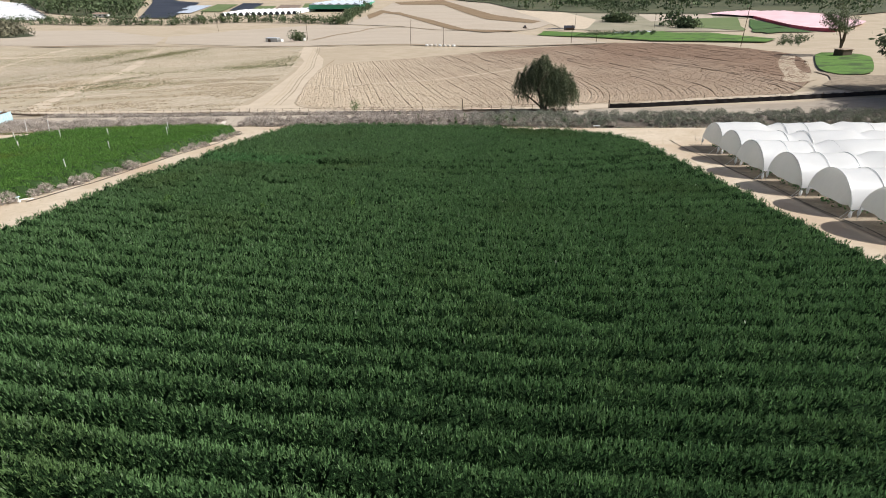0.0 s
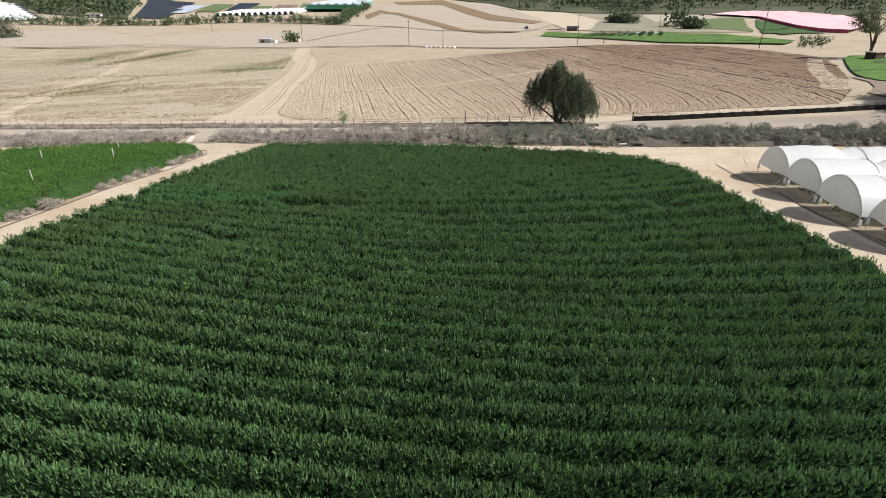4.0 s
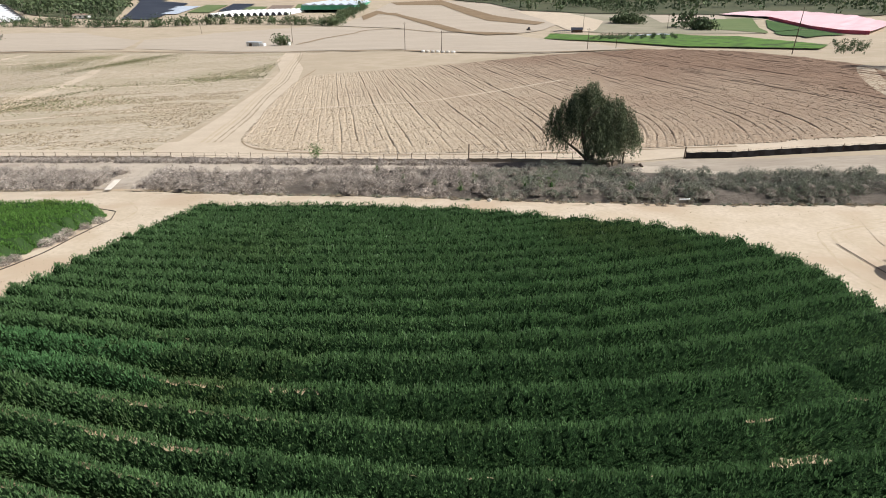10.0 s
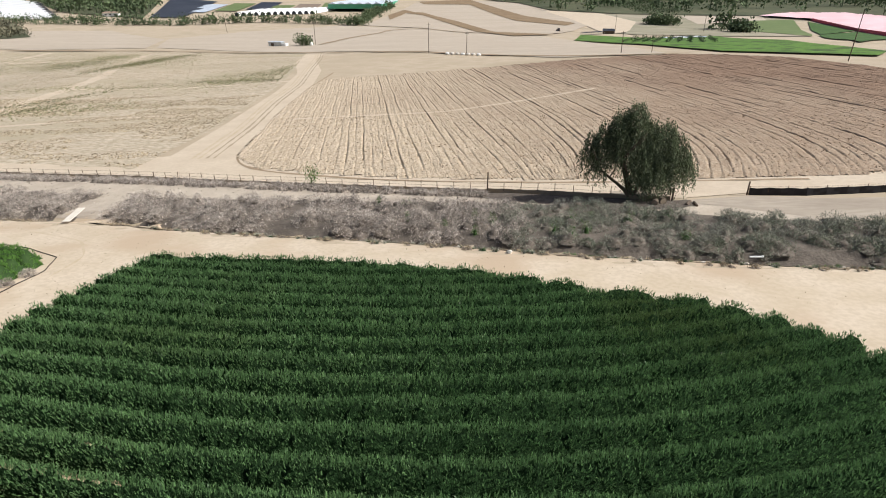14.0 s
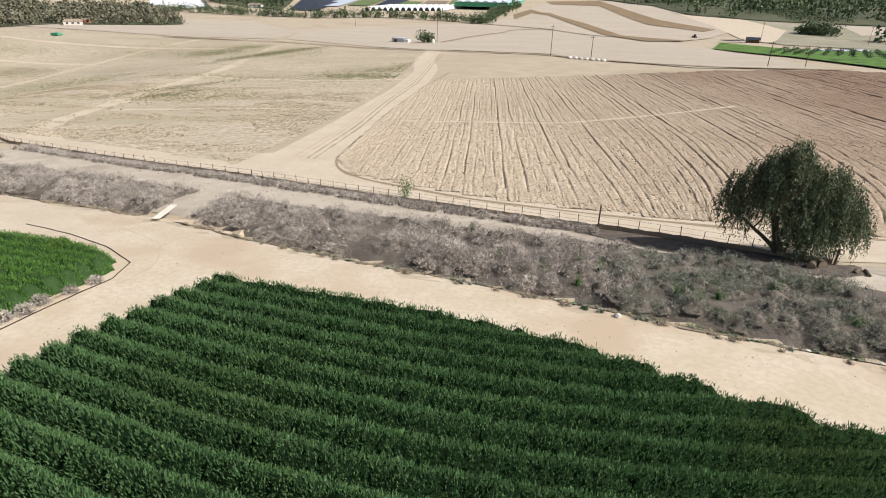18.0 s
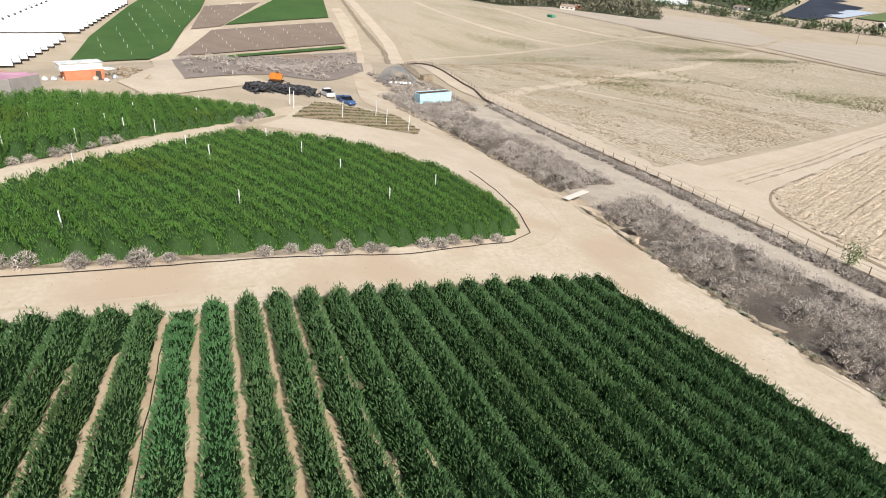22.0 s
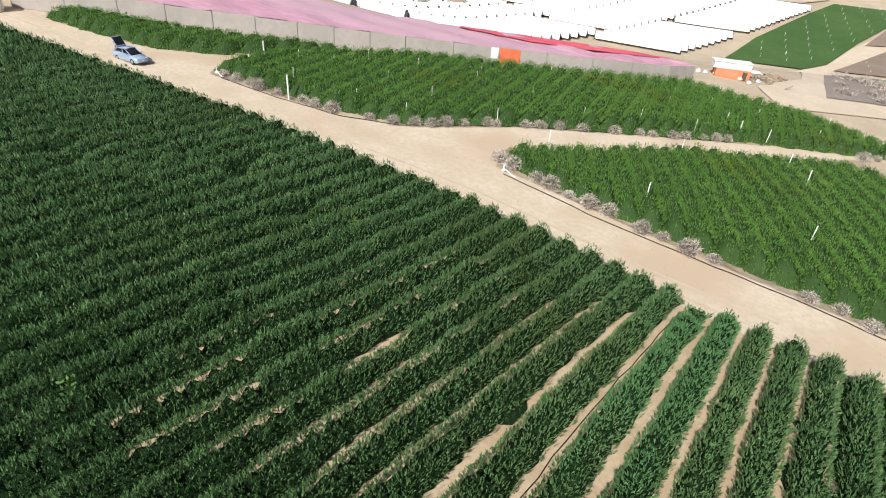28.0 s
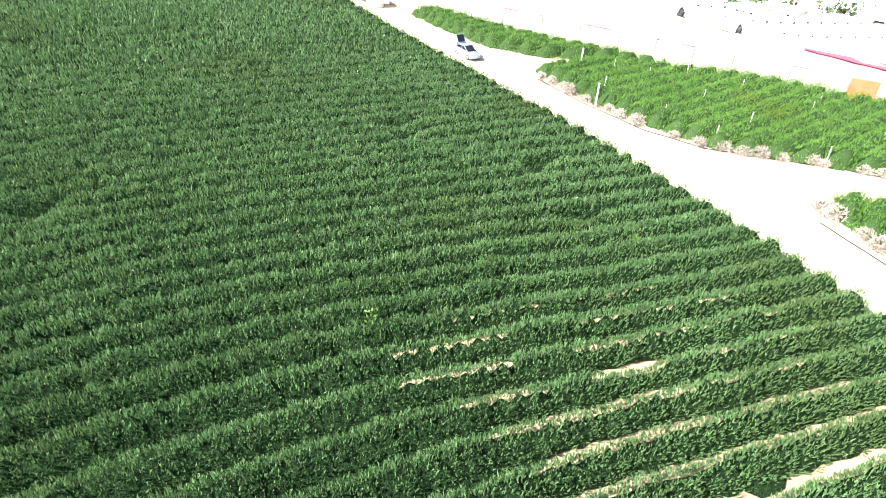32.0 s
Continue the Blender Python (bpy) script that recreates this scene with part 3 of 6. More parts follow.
# beds run aslant; their near ends hook back where the plough turned
hook = smooth(-5, 40, tx) * (TY < 200)
lean = -0.183 + 0.0006 * np.clip(tx, 0, 100)
TX = tx + lean * (TY - 200) * (1 - hook) - hook * 0.006 * np.clip(178 - TY, 0, None) ** 2 + 0.12 * np.sin(TY / 7 + bed * 1.7)
turnrow = np.exp(-((TY - np.interp(TX, [-47, -4, 17, 42, 67, 89, 180], [212, 216, 230.5, 251, 264, 275, 310])) / 2.2) ** 2)
dice = np.random.default_rng(3)
depth = (dice.choice([0.05, 0.09, 0.14], BEDS, p=[0.45, 0.35, 0.2]) + 0.18 * (np.arange(BEDS) % 6 == 3) * (dice.random(BEDS) < 0.8) + 0.10 * (dice.random(BEDS) < 0.12))[bed] * (0.68 + 0.2 * smooth(5, 35, tx))
near_end = np.interp(tx, [-45, -37, -14, 3, 18.7, 52, 90], [168, 158, 149.6, 146.8, 145, 144, 146])
fade = np.clip(0.85 + 0.5 * np.sin(TY / 11 + bed * 2.3), 0.2, 1.3) * (0.25 + 0.75 * smooth(near_end + 2, near_end + 12, TY))
shape = np.interp(u, [0.0, 0.07, 0.14, 0.22, 0.34, 0.5, 0.66, 0.82], [0.0, -1.0, -0.9, 0.35, 0.5, 0.25, 0.1, 0.2])
TZ = ground(TX, TY) + 0.16 + shape * depth * fade * (1 - turnrow) + 0.07 * dice.normal(size=TX.shape)
keep = inside(TILLED_EDGE, TX, TY)
cols = len(tx)
cell = (np.arange(len(ty) - 1)[:, None] * cols + np.arange(cols - 1)).ravel()
cell = cell[keep.ravel()[cell] & keep.ravel()[cell + cols + 1]]
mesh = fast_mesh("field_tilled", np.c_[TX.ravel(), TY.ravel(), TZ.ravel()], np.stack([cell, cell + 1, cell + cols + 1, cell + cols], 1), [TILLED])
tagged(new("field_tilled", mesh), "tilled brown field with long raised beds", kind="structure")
strip("turn_row", [(-46, 212), (-25, 213.5), (-4, 216), (17, 230.5), (42, 251)], 1.5, TRACK, 0.24, 3, "pale turning strip across the beds", rough_edge=0.4)
# a flat strip of ploughed soil with the furrow's shade in its colour
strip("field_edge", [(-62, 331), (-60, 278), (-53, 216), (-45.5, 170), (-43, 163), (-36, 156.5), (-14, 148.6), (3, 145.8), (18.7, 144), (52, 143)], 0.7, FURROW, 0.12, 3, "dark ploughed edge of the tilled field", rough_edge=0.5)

# land further off
drape("field_harrowed", [(-92, 448), (-28, 430), (15, 388), (46, 362), (100, 364), (90, 470), (82, 560), (66, 655), (-55, 795), (-135, 835), (-170, 850), (-270, 760), (-290, 630), (-235, 500), (-105, 446)], HARROWED, 0.3, 15, "smooth pale harrowed field")
drape("field_harrowed", [(-320, 480), (-240, 495), (-290, 622), (-430, 770), (-620, 745), (-560, 520)], HARROWED, 0.3, 20, "smooth pale harrowed field")
strip("field_boundary", [(-330, 474), (-225, 472), (-97, 438), (-30, 426), (20, 382), (60, 364), (110, 360)], 3.5, FURROW, 0.5, 8, "weedy field boundary", rough_edge=0.5)
strip("field_boundary", [(-118, 532), (-117, 641), (-97, 786), (-57, 800), (67, 662)], 4, FURROW, 0.6, 12, "weedy field boundary", rough_edge=0.4)
drape("hill_field", [(-142, 850), (-126, 1010), (-105, 1292), (-3, 1346), (103, 1207), (140, 900), (143, 812), (95, 700), (66, 662), (-57, 803)], HARROWED, 0.6, 25, "pale rounded hill field")
drape("dark_band", [(-115, 930), (-128, 1010), (-114, 1109), (-90, 1060), (-76, 1052), (-17, 892), (30, 735), (85, 665), (70, 655), (43, 640), (-1, 775), (-74, 1010), (-104, 1045)], DARK_EARTH, 1.0, 25, "curved band of dark turned earth")
drape("dark_band", [(-104, 1285), (-3, 1330), (84, 966), (135, 845), (118, 815), (62, 891), (-2, 1206), (-88, 1223)], DARK_EARTH, 1.0, 25, "curved band of dark turned earth")
drape("hill_field", [(140, 905), (103, 1207), (130, 1230), (200, 1000), (215, 860), (160, 690), (146, 690)], TRACK, 0.6, 25, "pale bare field on the far slope")
drape("green_field", [(83, 540), (100, 450), (126, 362), (170, 314), (184, 330), (186, 393), (218, 602), (150, 572), (108, 652)], GRASS, 0.8, 15, "green planted strip with nursery rows")
drape("meadow", [(150, 690), (186, 846), (142, 1046), (257, 1005), (340, 993), (455, 960), (440, 880), (346, 834), (301, 605), (222, 606), (160, 650)], OLIVE_FIELD, 0.5, 25, "dull olive-tan fields beyond the nursery")
drape("hill_field", [(303, 959), (414, 950), (389, 881), (281, 825)], HARROWED, 0.7, 25, "pale bare field by a tree clump")
drape("green_field", [(299, 754), (354, 870), (428, 890), (320, 640), (301, 605)], FAR_MEADOW, 0.8, 25, "pale green meadow")
drape("green_field", [(432, 861), (417, 734), (328, 640), (375, 744)], FAR_CROP, 0.8, 25, "green far field")
drape("green_field", [(319, 628), (399, 704), (345, 560), (250, 440), (215, 400)], FAR_CROP, 0.8, 25, "green far field")
drape("scrub_hill", [(-900, 1250), (-640, 1000), (-480, 935), (-640, 1330), (-900, 1600), (-1600, 1800), (-1600, 1200)], HILL, 1.5, 60, "wooded hillside")
drape("scrub_hill", [(15, 1345), (90, 1225), (130, 1065), (222, 992), (480, 1066), (600, 900), (800, 1000), (1500, 1200), (1500, 2600), (-200, 2600), (-120, 1400)], HILL, 1.5, 60, "wooded hillside")
drape("plastic_field", [(-477, 950), (-428, 950), (-495, 1248), (-610, 1300)], BLACK_SHEET, 1.5, 40, "field covered in dark plastic sheet")
drape("plastic_field", [(-566, 1210), (-560, 1333), (-640, 1340)], BLACK_SHEET, 1.5, 40, "field covered in dark plastic sheet")
for k in range(6):
    x0, y0 = -470 + 42 * k, 1040 + 30 * (k % 3)
    drape("green_field" if k % 2 else "plastic_field", [(x0, y0), (x0 + 38, y0), (x0 + 20, y0 + 150), (x0 - 22, y0 + 150)], FAR_MEADOW if k % 2 else (GREY_ROOF, BLACK_SHEET, BROWN_PLOT)[k // 2], 1.5, 40, "small valley plot beyond the tree belt")

# plots on the slope across the valley
drape("green_field", [(-292, 76), (-300, 108), (-319, 119.7), (-371, 137), (-422, 157), (-470, 172), (-470, 132), (-429, 116), (-345, 88)], FAR_CROP, 0.6, 8, "green crop strip with thin posts")
drape("brown_plot", [(-309, 121.4), (-332, 219), (-392, 236), (-367, 151)], BROWN_PLOT, 0.6, 8, "brown bare plot with lines of stakes")
drape("brown_plot", [(-369, 140), (-377, 159), (-455, 206), (-437, 163)], BROWN_PLOT, 0.6, 8, "brown bare plot with lines of stakes")
drape("green_field", [(-381, 162), (-408, 240), (-498, 272), (-490, 235)], FAR_CROP, 0.6, 8, "green crop plot")
strip("green_hedge", [(-300, 124), (-322, 214)], 5, FAR_CROP, 0.8, 6, "low green strip along a plot", rough_edge=0.2)
drape("brush_land", [(-118, 90), (-126, 104), (-171, 154), (-312, 217), (-305, 150), (-294, 112), (-142, 94)], BRUSH_GROUND, 0.12, 5, "brushy wasteland with red soil")
drape("track", [(-103, 84), (-114, 80.5), (-133, 89), (-290, 104), (-355, 131), (-429, 166), (-458, 190), (-452, 206), (-377, 160), (-322, 131), (-285, 112), (-134, 93), (-118, 92), (-126, 106), (-120, 110)], TRACK, 0.16, 5, "pale dirt track down the slope")
drape("weedy_plot", [(-91.2, 103), (-87.9, 125), (-92, 128), (-106, 131), (-109, 120), (-106, 112.6)], FURROW, 0.12, 2, "small plot with low weedy beds")
plot = [(-91.2, 103), (-87.9, 125), (-92, 128), (-106, 131), (-109, 120), (-106, 112.6)]
spots = np.random.uniform((-110, 103), (-87, 131), (16000, 2))
across = (spots[:, 0] + 90) * 0.906 + (spots[:, 1] - 105) * 0.42
spots = spots[inside(plot, spots[:, 0], spots[:, 1]) & (np.mod(across, 2.3) < 0.8)]
tufts("weed_beds", spots, 0.36, WEED_DULL, "low dull green weedy beds")

# loose clods on the tilled soil, and litter on the bank
spots = np.concatenate([np.random.uniform((-62, 144), (150, 215), (30000, 2)), np.random.uniform((-62, 200), (176, 355), (20000, 2))])
spots = spots[inside(TILLED_EDGE, spots[:, 0], spots[:, 1])]
tufts("soil_clods", spots, 0.30, CLOD, "loose pale clods and stalks on tilled soil")
spots = np.random.uniform((-118, 118), (24, 160), (4500, 2))
low, high = ditch_line(spots[:, 0]) + 1, np.interp(spots[:, 0], [-125, -53, 4, 29, 112], [167, 153, 140, 133, 121])
spots = spots[(spots[:, 1] > low) & (spots[:, 1] < high)]
tufts("dry_litter", spots, 0.20, TWIG, "dry grey stalks littering the bank")
spots = np.concatenate([np.random.uniform((-49, -30), (-36, 112), (1500, 2)), np.random.uniform((-70, 104), (60, 134), (2600, 2))])
road_spot = inside([(-46, 135), (-60, 131.5), (-66, 129), (-55, 121), (-44, 116), (-41, 108), (-44, 85), (-46.5, 70), (-49.5, 56), (-49, 37), (-48.5, 20), (-48, -30), (-42, -30), (-42, 34), (-40, 57), (-35.5, 82), (-30, 112), (0, 110), (27, 101), (34.5, 80), (45, 98), (50, 109), (34, 112.5), (20, 113.8), (0, 117.2), (-20, 121), (-35, 123.6)], spots[:, 0], spots[:, 1])
tufts("road_grit", spots[road_spot], 0.10, RUT_DARK, "small stones and grit on the sandy road")


# ---- crop rows ----
def depth_in(poly, x, y):
    """How far a point lies inside an outline, with a ragged edge; less than nothing outside."""
    q = np.stack([x, y], -1)
    far = np.full(len(q), 1e9)
    for a, b in zip(np.array(poly, float), np.roll(np.array(poly, float), -1, axis=0)):
        f = np.clip(((q - a) @ (b - a)) / ((b - a) @ (b - a)), 0, 1)
        far = np.minimum(far, np.hypot(*(q - a - f[:, None] * (b - a)).T))
    return np.where(inside(poly, x, y), far, -far) + 0.22 * np.sin(x * 1.7 + y * 0.6) * np.sin(y * 1.9 - x * 0.4)


def crop_row(line, wide, high, shoots, size, mats, label, group, poly, floor=None, leafy=2, back=0.85, pale=0, inset=0.0):
    """One row along a line of plan points, half a metre apart: a body of stems, coloured dark for shade, under a hedge
    of upright leafy shoots.
    """
    p = np.asarray(line, float)
    n = len(p)
    d = unit(np.gradient(p, axis=0))
    nrm = np.c_[-d[:, 1], d[:, 0]]
    g = ground(p[:, 0], p[:, 1])
    wide = wide * (1 + 0.05 * np.random.normal(size=n))
    high = high * (1 + 0.06 * np.random.normal(size=n))
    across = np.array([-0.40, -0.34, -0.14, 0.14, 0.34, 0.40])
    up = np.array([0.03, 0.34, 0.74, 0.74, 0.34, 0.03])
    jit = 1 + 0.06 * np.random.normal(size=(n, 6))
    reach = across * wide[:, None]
    # the skirt spreads the dark colour as shade across the gaps between rows
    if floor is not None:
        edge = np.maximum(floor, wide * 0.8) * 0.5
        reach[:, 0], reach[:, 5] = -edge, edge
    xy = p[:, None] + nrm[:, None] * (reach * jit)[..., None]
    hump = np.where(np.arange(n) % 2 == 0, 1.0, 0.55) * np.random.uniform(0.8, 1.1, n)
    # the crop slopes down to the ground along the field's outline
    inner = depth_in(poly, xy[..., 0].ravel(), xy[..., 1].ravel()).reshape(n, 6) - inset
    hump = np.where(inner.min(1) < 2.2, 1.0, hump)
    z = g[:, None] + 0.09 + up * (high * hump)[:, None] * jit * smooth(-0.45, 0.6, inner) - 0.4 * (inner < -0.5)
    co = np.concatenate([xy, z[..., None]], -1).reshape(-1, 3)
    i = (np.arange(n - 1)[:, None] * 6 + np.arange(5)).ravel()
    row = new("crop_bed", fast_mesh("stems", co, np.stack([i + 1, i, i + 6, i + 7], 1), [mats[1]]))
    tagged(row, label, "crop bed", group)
    # shoots stand all over the hedge's round back: an upright spire with two or more small leaves on it
    count = int(n * 0.5 * shoots)
    at = np.random.uniform(0, n - 1, count)
    pick = lambda v: np.interp(at, np.arange(n), v)
    u = np.random.uniform(-1, 1, count) * 1.40
    deep = np.random.uniform(0.80, 1.0, count)
    tall, half = pick(high) * deep, pick(wide) * 0.5 * deep
    off = half * np.sin(u)
    fx, fy = pick(p[:, 0]) + off * pick(nrm[:, 0]), pick(p[:, 1]) + off * pick(nrm[:, 1])
    inner = depth_in(poly, fx, fy) - inset
    lift = tall * np.abs(np.cos(u)) ** back * (0.12 + 0.88 * smooth(-0.55, 0.45, inner)) * np.where(inner < 0.5, np.random.uniform(0.45, 1.0, count), 1)
    ln = size * np.random.uniform(0.6, 1.05, count) * np.where(np.random.rand(count) < 0.08, 1.3, 1.0)
    out = np.sin(u) * np.where(np.abs(u) > 1.1, 0.62, 0.40)
    root = np.c_[fx, fy, pick(g) + np.maximum(lift - ln * 0.45, 0.05)]
    way = unit(np.c_[out * pick(nrm[:, 0]), out * pick(nrm[:, 1]), np.full(count, 1.0)] + np.random.normal(0, 0.10, (count, 3)))
    on = inner > -0.55
    root, way, ln = root[on], way[on], ln[on]
    count = len(root)
    sets = [blades(root, way, ln, np.clip(ln * 0.20, 0.035, 0.16))]
    for k in range(leafy):
        # side leaves spring from the stem, upwards and out
        a = np.random.uniform(0, 2 * np.pi, count)
        spring = unit(way * 0.9 + np.c_[np.cos(a), np.sin(a), np.zeros(count)] * 0.55)
        ll = ln * np.random.uniform(0.38, 0.6, count)
        sets.append(blades(root + way * (ln * np.random.uniform(0.05, 0.6, count))[:, None], spring, ll, ll * 0.36))
    co = np.concatenate([c for c, _ in sets])
    tris = np.arange(len(co)).reshape(-1, 3)
    index = None
    if pale:
        index = (co[::3, 0] + 3 * np.sin(co[::3, 1] * 2) < pale) * 1
    foliage = new("foliage", fast_mesh("foliage", co, tris, [mats[0]] + ([LEAF_PALE] if pale else []), index))
    foliage.parent = row
    return row


def rows_in(poly, y_values, bend, make, x_range=(-115, 40)):
    """Lays rows along x, half-metre points, wherever they fall within the outline."""
    x = np.arange(*x_range, 0.5)
    for y0 in y_values:
        y = y0 + bend(x, y0)
        ok = inside(poly, x, y) | inside(poly, x, y - 1.2) | inside(poly, x, y + 1.2)
        ok = np.flatnonzero(ok | np.roll(ok, 2) | np.roll(ok, -2))
        if len(ok) > 5:
            runs = np.split(ok, np.flatnonzero(np.diff(ok) > 1) + 1)
            for run in runs:
                if len(run) > 5:
                    make(np.c_[x[run], y[run]], poly, y0, (2 + bend(x, y0 + 1) - bend(x, y0 - 1))[run] / 2 * 2.13)


def wave(x, y, s, seed=0.0):
    """Gentle random swells, from -1 to 1."""
    return np.array([noise.noise((a / s + seed, b / s, seed)) for a, b in zip(np.ravel(x), np.ravel(y))])


def big_field_row(line, poly, y0, pitch):
    x, y = line[:, 0], line[:, 1]
    thin = math.exp(-(((y0 - 79.5) / 7.0) ** 4)) * smooth(-12, -20, x) * np.clip(0.8 + 0.9 * wave(x, y, 3.0, 9.3), 0.15, 1.2)
    thin += math.exp(-(((y0 - 66) / 9.5) ** 4)) * smooth(-6, -15, x) * smooth(-36, -31, x) * np.clip(0.65 + 1.4 * wave(x, y, 3.0, 4.3), 0, 1.25)
    for gx0, gy0, r in GAPS:
        thin += 1.5 * np.exp(-(((x - gx0) / r) ** 4) - ((y - gy0) / 1.2) ** 2)
    thin = np.clip(thin, 0, 1.5)
    lean = np.gradient(y, x)
    pitch = np.clip(pitch / np.sqrt(1 + lean * lean), 1.9, 4.5)
    closed = smooth(6, 24, x) * smooth(20, 50, y0)
    wide = pitch * (0.88 + 0.08 * closed) - thin * (0.24 + 0.42 * wave(x, y, 1.1, 5.5)) + 0.10 * wave(x, y, 3.0)
    floor = np.where(thin > 0.28, 0.2, pitch * 1.12)
    high = 2.05 - 0.1 * thin + 0.18 * wave(x, y, 7.0, 3.1) + 0.12 * wave(x, y, 1.6, 7.7)
    for gx0, gy0, r in GAPS:
        high = high * (1 - 0.45 * np.exp(-(((x - gx0) / r) ** 4) - ((y - gy0) / 0.9) ** 2))
    for gx0, gy0, r in BARE_SPOTS:
        high = high * (1 - 0.85 * np.exp(-(((x - gx0) / r) ** 2) - ((y - gy0) / 1.3) ** 2))
    if 75.4 < y0 < 77:
        high *= 1 - 0.8 * smooth(-33.6, -35.6, x)
    shoots, size, leafy = (152, 0.37, 2) if y0 > 52 else ((114, 0.41, 2) if y0 > 12 else (54, 0.60, 1))
    crop_row(line, wide, np.clip(high, 0.15, None), shoots, size, (LEAF, LEAF_SHADE),
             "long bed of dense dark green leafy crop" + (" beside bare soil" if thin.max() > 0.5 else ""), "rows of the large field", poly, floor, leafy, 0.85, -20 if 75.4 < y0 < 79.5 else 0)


GAPS = [(-13, 71.8, 5.5), (-9.5, 71.4, 2), (-18.7, 78, 2.5), (-19.5, 61, 2.5), (17.8, 66.4, 1.5), (-28, 49, 2)]
BARE_SPOTS = [(-31, 41, 1.2), (24, 72, 1.4), (10, 78, 1.0), (5, 30, 1.6), (24, 33, 2.0), (-24, 30, 1.4), (9, 26, 2.0)]


def fresh_row(line, poly, y0, pitch):
    x, y = line[:, 0], line[:, 1]
    wide = 2.38 + 0.12 * wave(x, y, 3.0, 1.3)
    high = 1.8 + 0.55 * smooth(-60, -76, x) * smooth(78, 66, y) + 0.14 * wave(x, y, 6.0, 5.1) + 0.08 * wave(x, y, 1.5, 2.2)
    crop_row(line, wide, high, 84, 0.38, (LEAF_BRIGHT, LEAF_BRIGHT_SHADE), "long bed of dense fresh green leafy crop", "rows of the smaller fields", poly, 0 * x + 2.2, 2, 0.42, 0, 0.4)



BEND_X = [-36, -20, -10, 0, 10, 20, 34]
BEND = {30: (-0.22, -0.20, -0.16, -0.12, -0.08, -0.05, -0.03), 60: (-0.30, -0.32, -0.30, -0.18, -0.06, 0.02, 0.10), 72: (-0.32, -0.30, -0.22, -0.07, 0.04, 0.14, 0.26),
        79: (-0.21, -0.20, -0.09, 0.01, 0.12, 0.26, 0.36), 90: (-0.15, -0.12, -0.03, 0.07, 0.17, 0.30, 0.36), 103: (-0.11, -0.08, 0.00, 0.09, 0.19, 0.25, 0.30)}


def big_bend(x, y_left):
    """Rows fan out from the road and sag between it and the tunnels; y_left is a row's place at x = -36."""
    slopes = [np.interp(y_left, list(BEND), [row[k] for row in BEND.values()]) for k in range(len(BEND_X))]
    run = np.cumsum(np.interp(x, BEND_X, slopes)) * 0.5
    return run - np.interp(-36, x, run)


rows_in(F1_EDGE, np.arange(-45.2, 118, 2.13), big_bend, big_field_row, (-44, 38))
rows_in(F2_EDGE, np.arange(44, 132, 2.13), lambda x, y0: float(np.interp(y0, [60, 86, 97, 105, 113], [0.30, 0.30, 0.22, 0.08, -0.06])) * (x + 55) - 0.004 * (x + 55) ** 2, fresh_row)
rows_in(F3_EDGE, np.arange(12, 106, 2.13), lambda x, y0: 0 * x, fresh_row)
rows_in(F4_EDGE, np.arange(-8, 34, 2.13), lambda x, y0: 0 * x, fresh_row)


# ---- dry scrub ----
def shrub_mesh(count, radius, high, size, rng):
    """Fine curved twigs all through a rounded tangle, as triangles."""
    phi, el = rng.uniform(0, 2 * np.pi, count), np.arcsin(rng.uniform(0.0, 1, count))
    way = np.c_[np.cos(phi) * np.cos(el), np.sin(phi) * np.cos(el), np.sin(el)]
    pos = way * (rng.uniform(0.3, 1.0, count)[:, None] ** 0.4) * (radius, radius, high)
    way = unit(way * 0.45 + rng.normal(0, 0.55, (count, 3)) + (0, 0, 0.25))
    ln = size * rng.uniform(0.5, 1.4, count)
    return blades(pos - way * (ln * 0.35)[:, None], way, ln, np.maximum(ln * 0.12, 0.04))


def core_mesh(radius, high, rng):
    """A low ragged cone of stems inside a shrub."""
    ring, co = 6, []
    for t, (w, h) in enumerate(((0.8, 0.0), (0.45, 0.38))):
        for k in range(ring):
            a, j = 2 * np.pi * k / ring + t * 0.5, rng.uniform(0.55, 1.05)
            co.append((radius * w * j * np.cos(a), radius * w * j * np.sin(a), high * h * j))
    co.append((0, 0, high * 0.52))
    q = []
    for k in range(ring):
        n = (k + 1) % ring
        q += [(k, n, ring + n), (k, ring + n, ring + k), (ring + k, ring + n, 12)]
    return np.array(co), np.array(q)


def thicket(name, spots, radius, high, twigs, size, mats, label):
    """Many shrubs grown into one mass."""
    rng = np.random.default_rng(len(spots))
    cs, qs, ms, total = [], [], [], 0
    for x, y in spots:
        r, h, z = radius * rng.uniform(0.5, 1.45), high * rng.uniform(0.5, 1.3), float(ground(x, y))
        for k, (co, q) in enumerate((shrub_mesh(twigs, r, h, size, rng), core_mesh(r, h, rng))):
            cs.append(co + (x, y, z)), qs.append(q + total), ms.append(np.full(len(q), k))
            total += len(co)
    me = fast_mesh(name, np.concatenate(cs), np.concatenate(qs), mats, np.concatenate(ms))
    return tagged(new(name, me), label, "scrub", kind="stuff")


rng = np.random.default_rng(5)


def band(n, x0, x1, low, high):
    """Random spots between two lines over x."""
    x = rng.uniform(x0, x1, n)
    f = rng.uniform(0, 1, n)
    return np.c_[x, low(x) + f * (high(x) - low(x))]


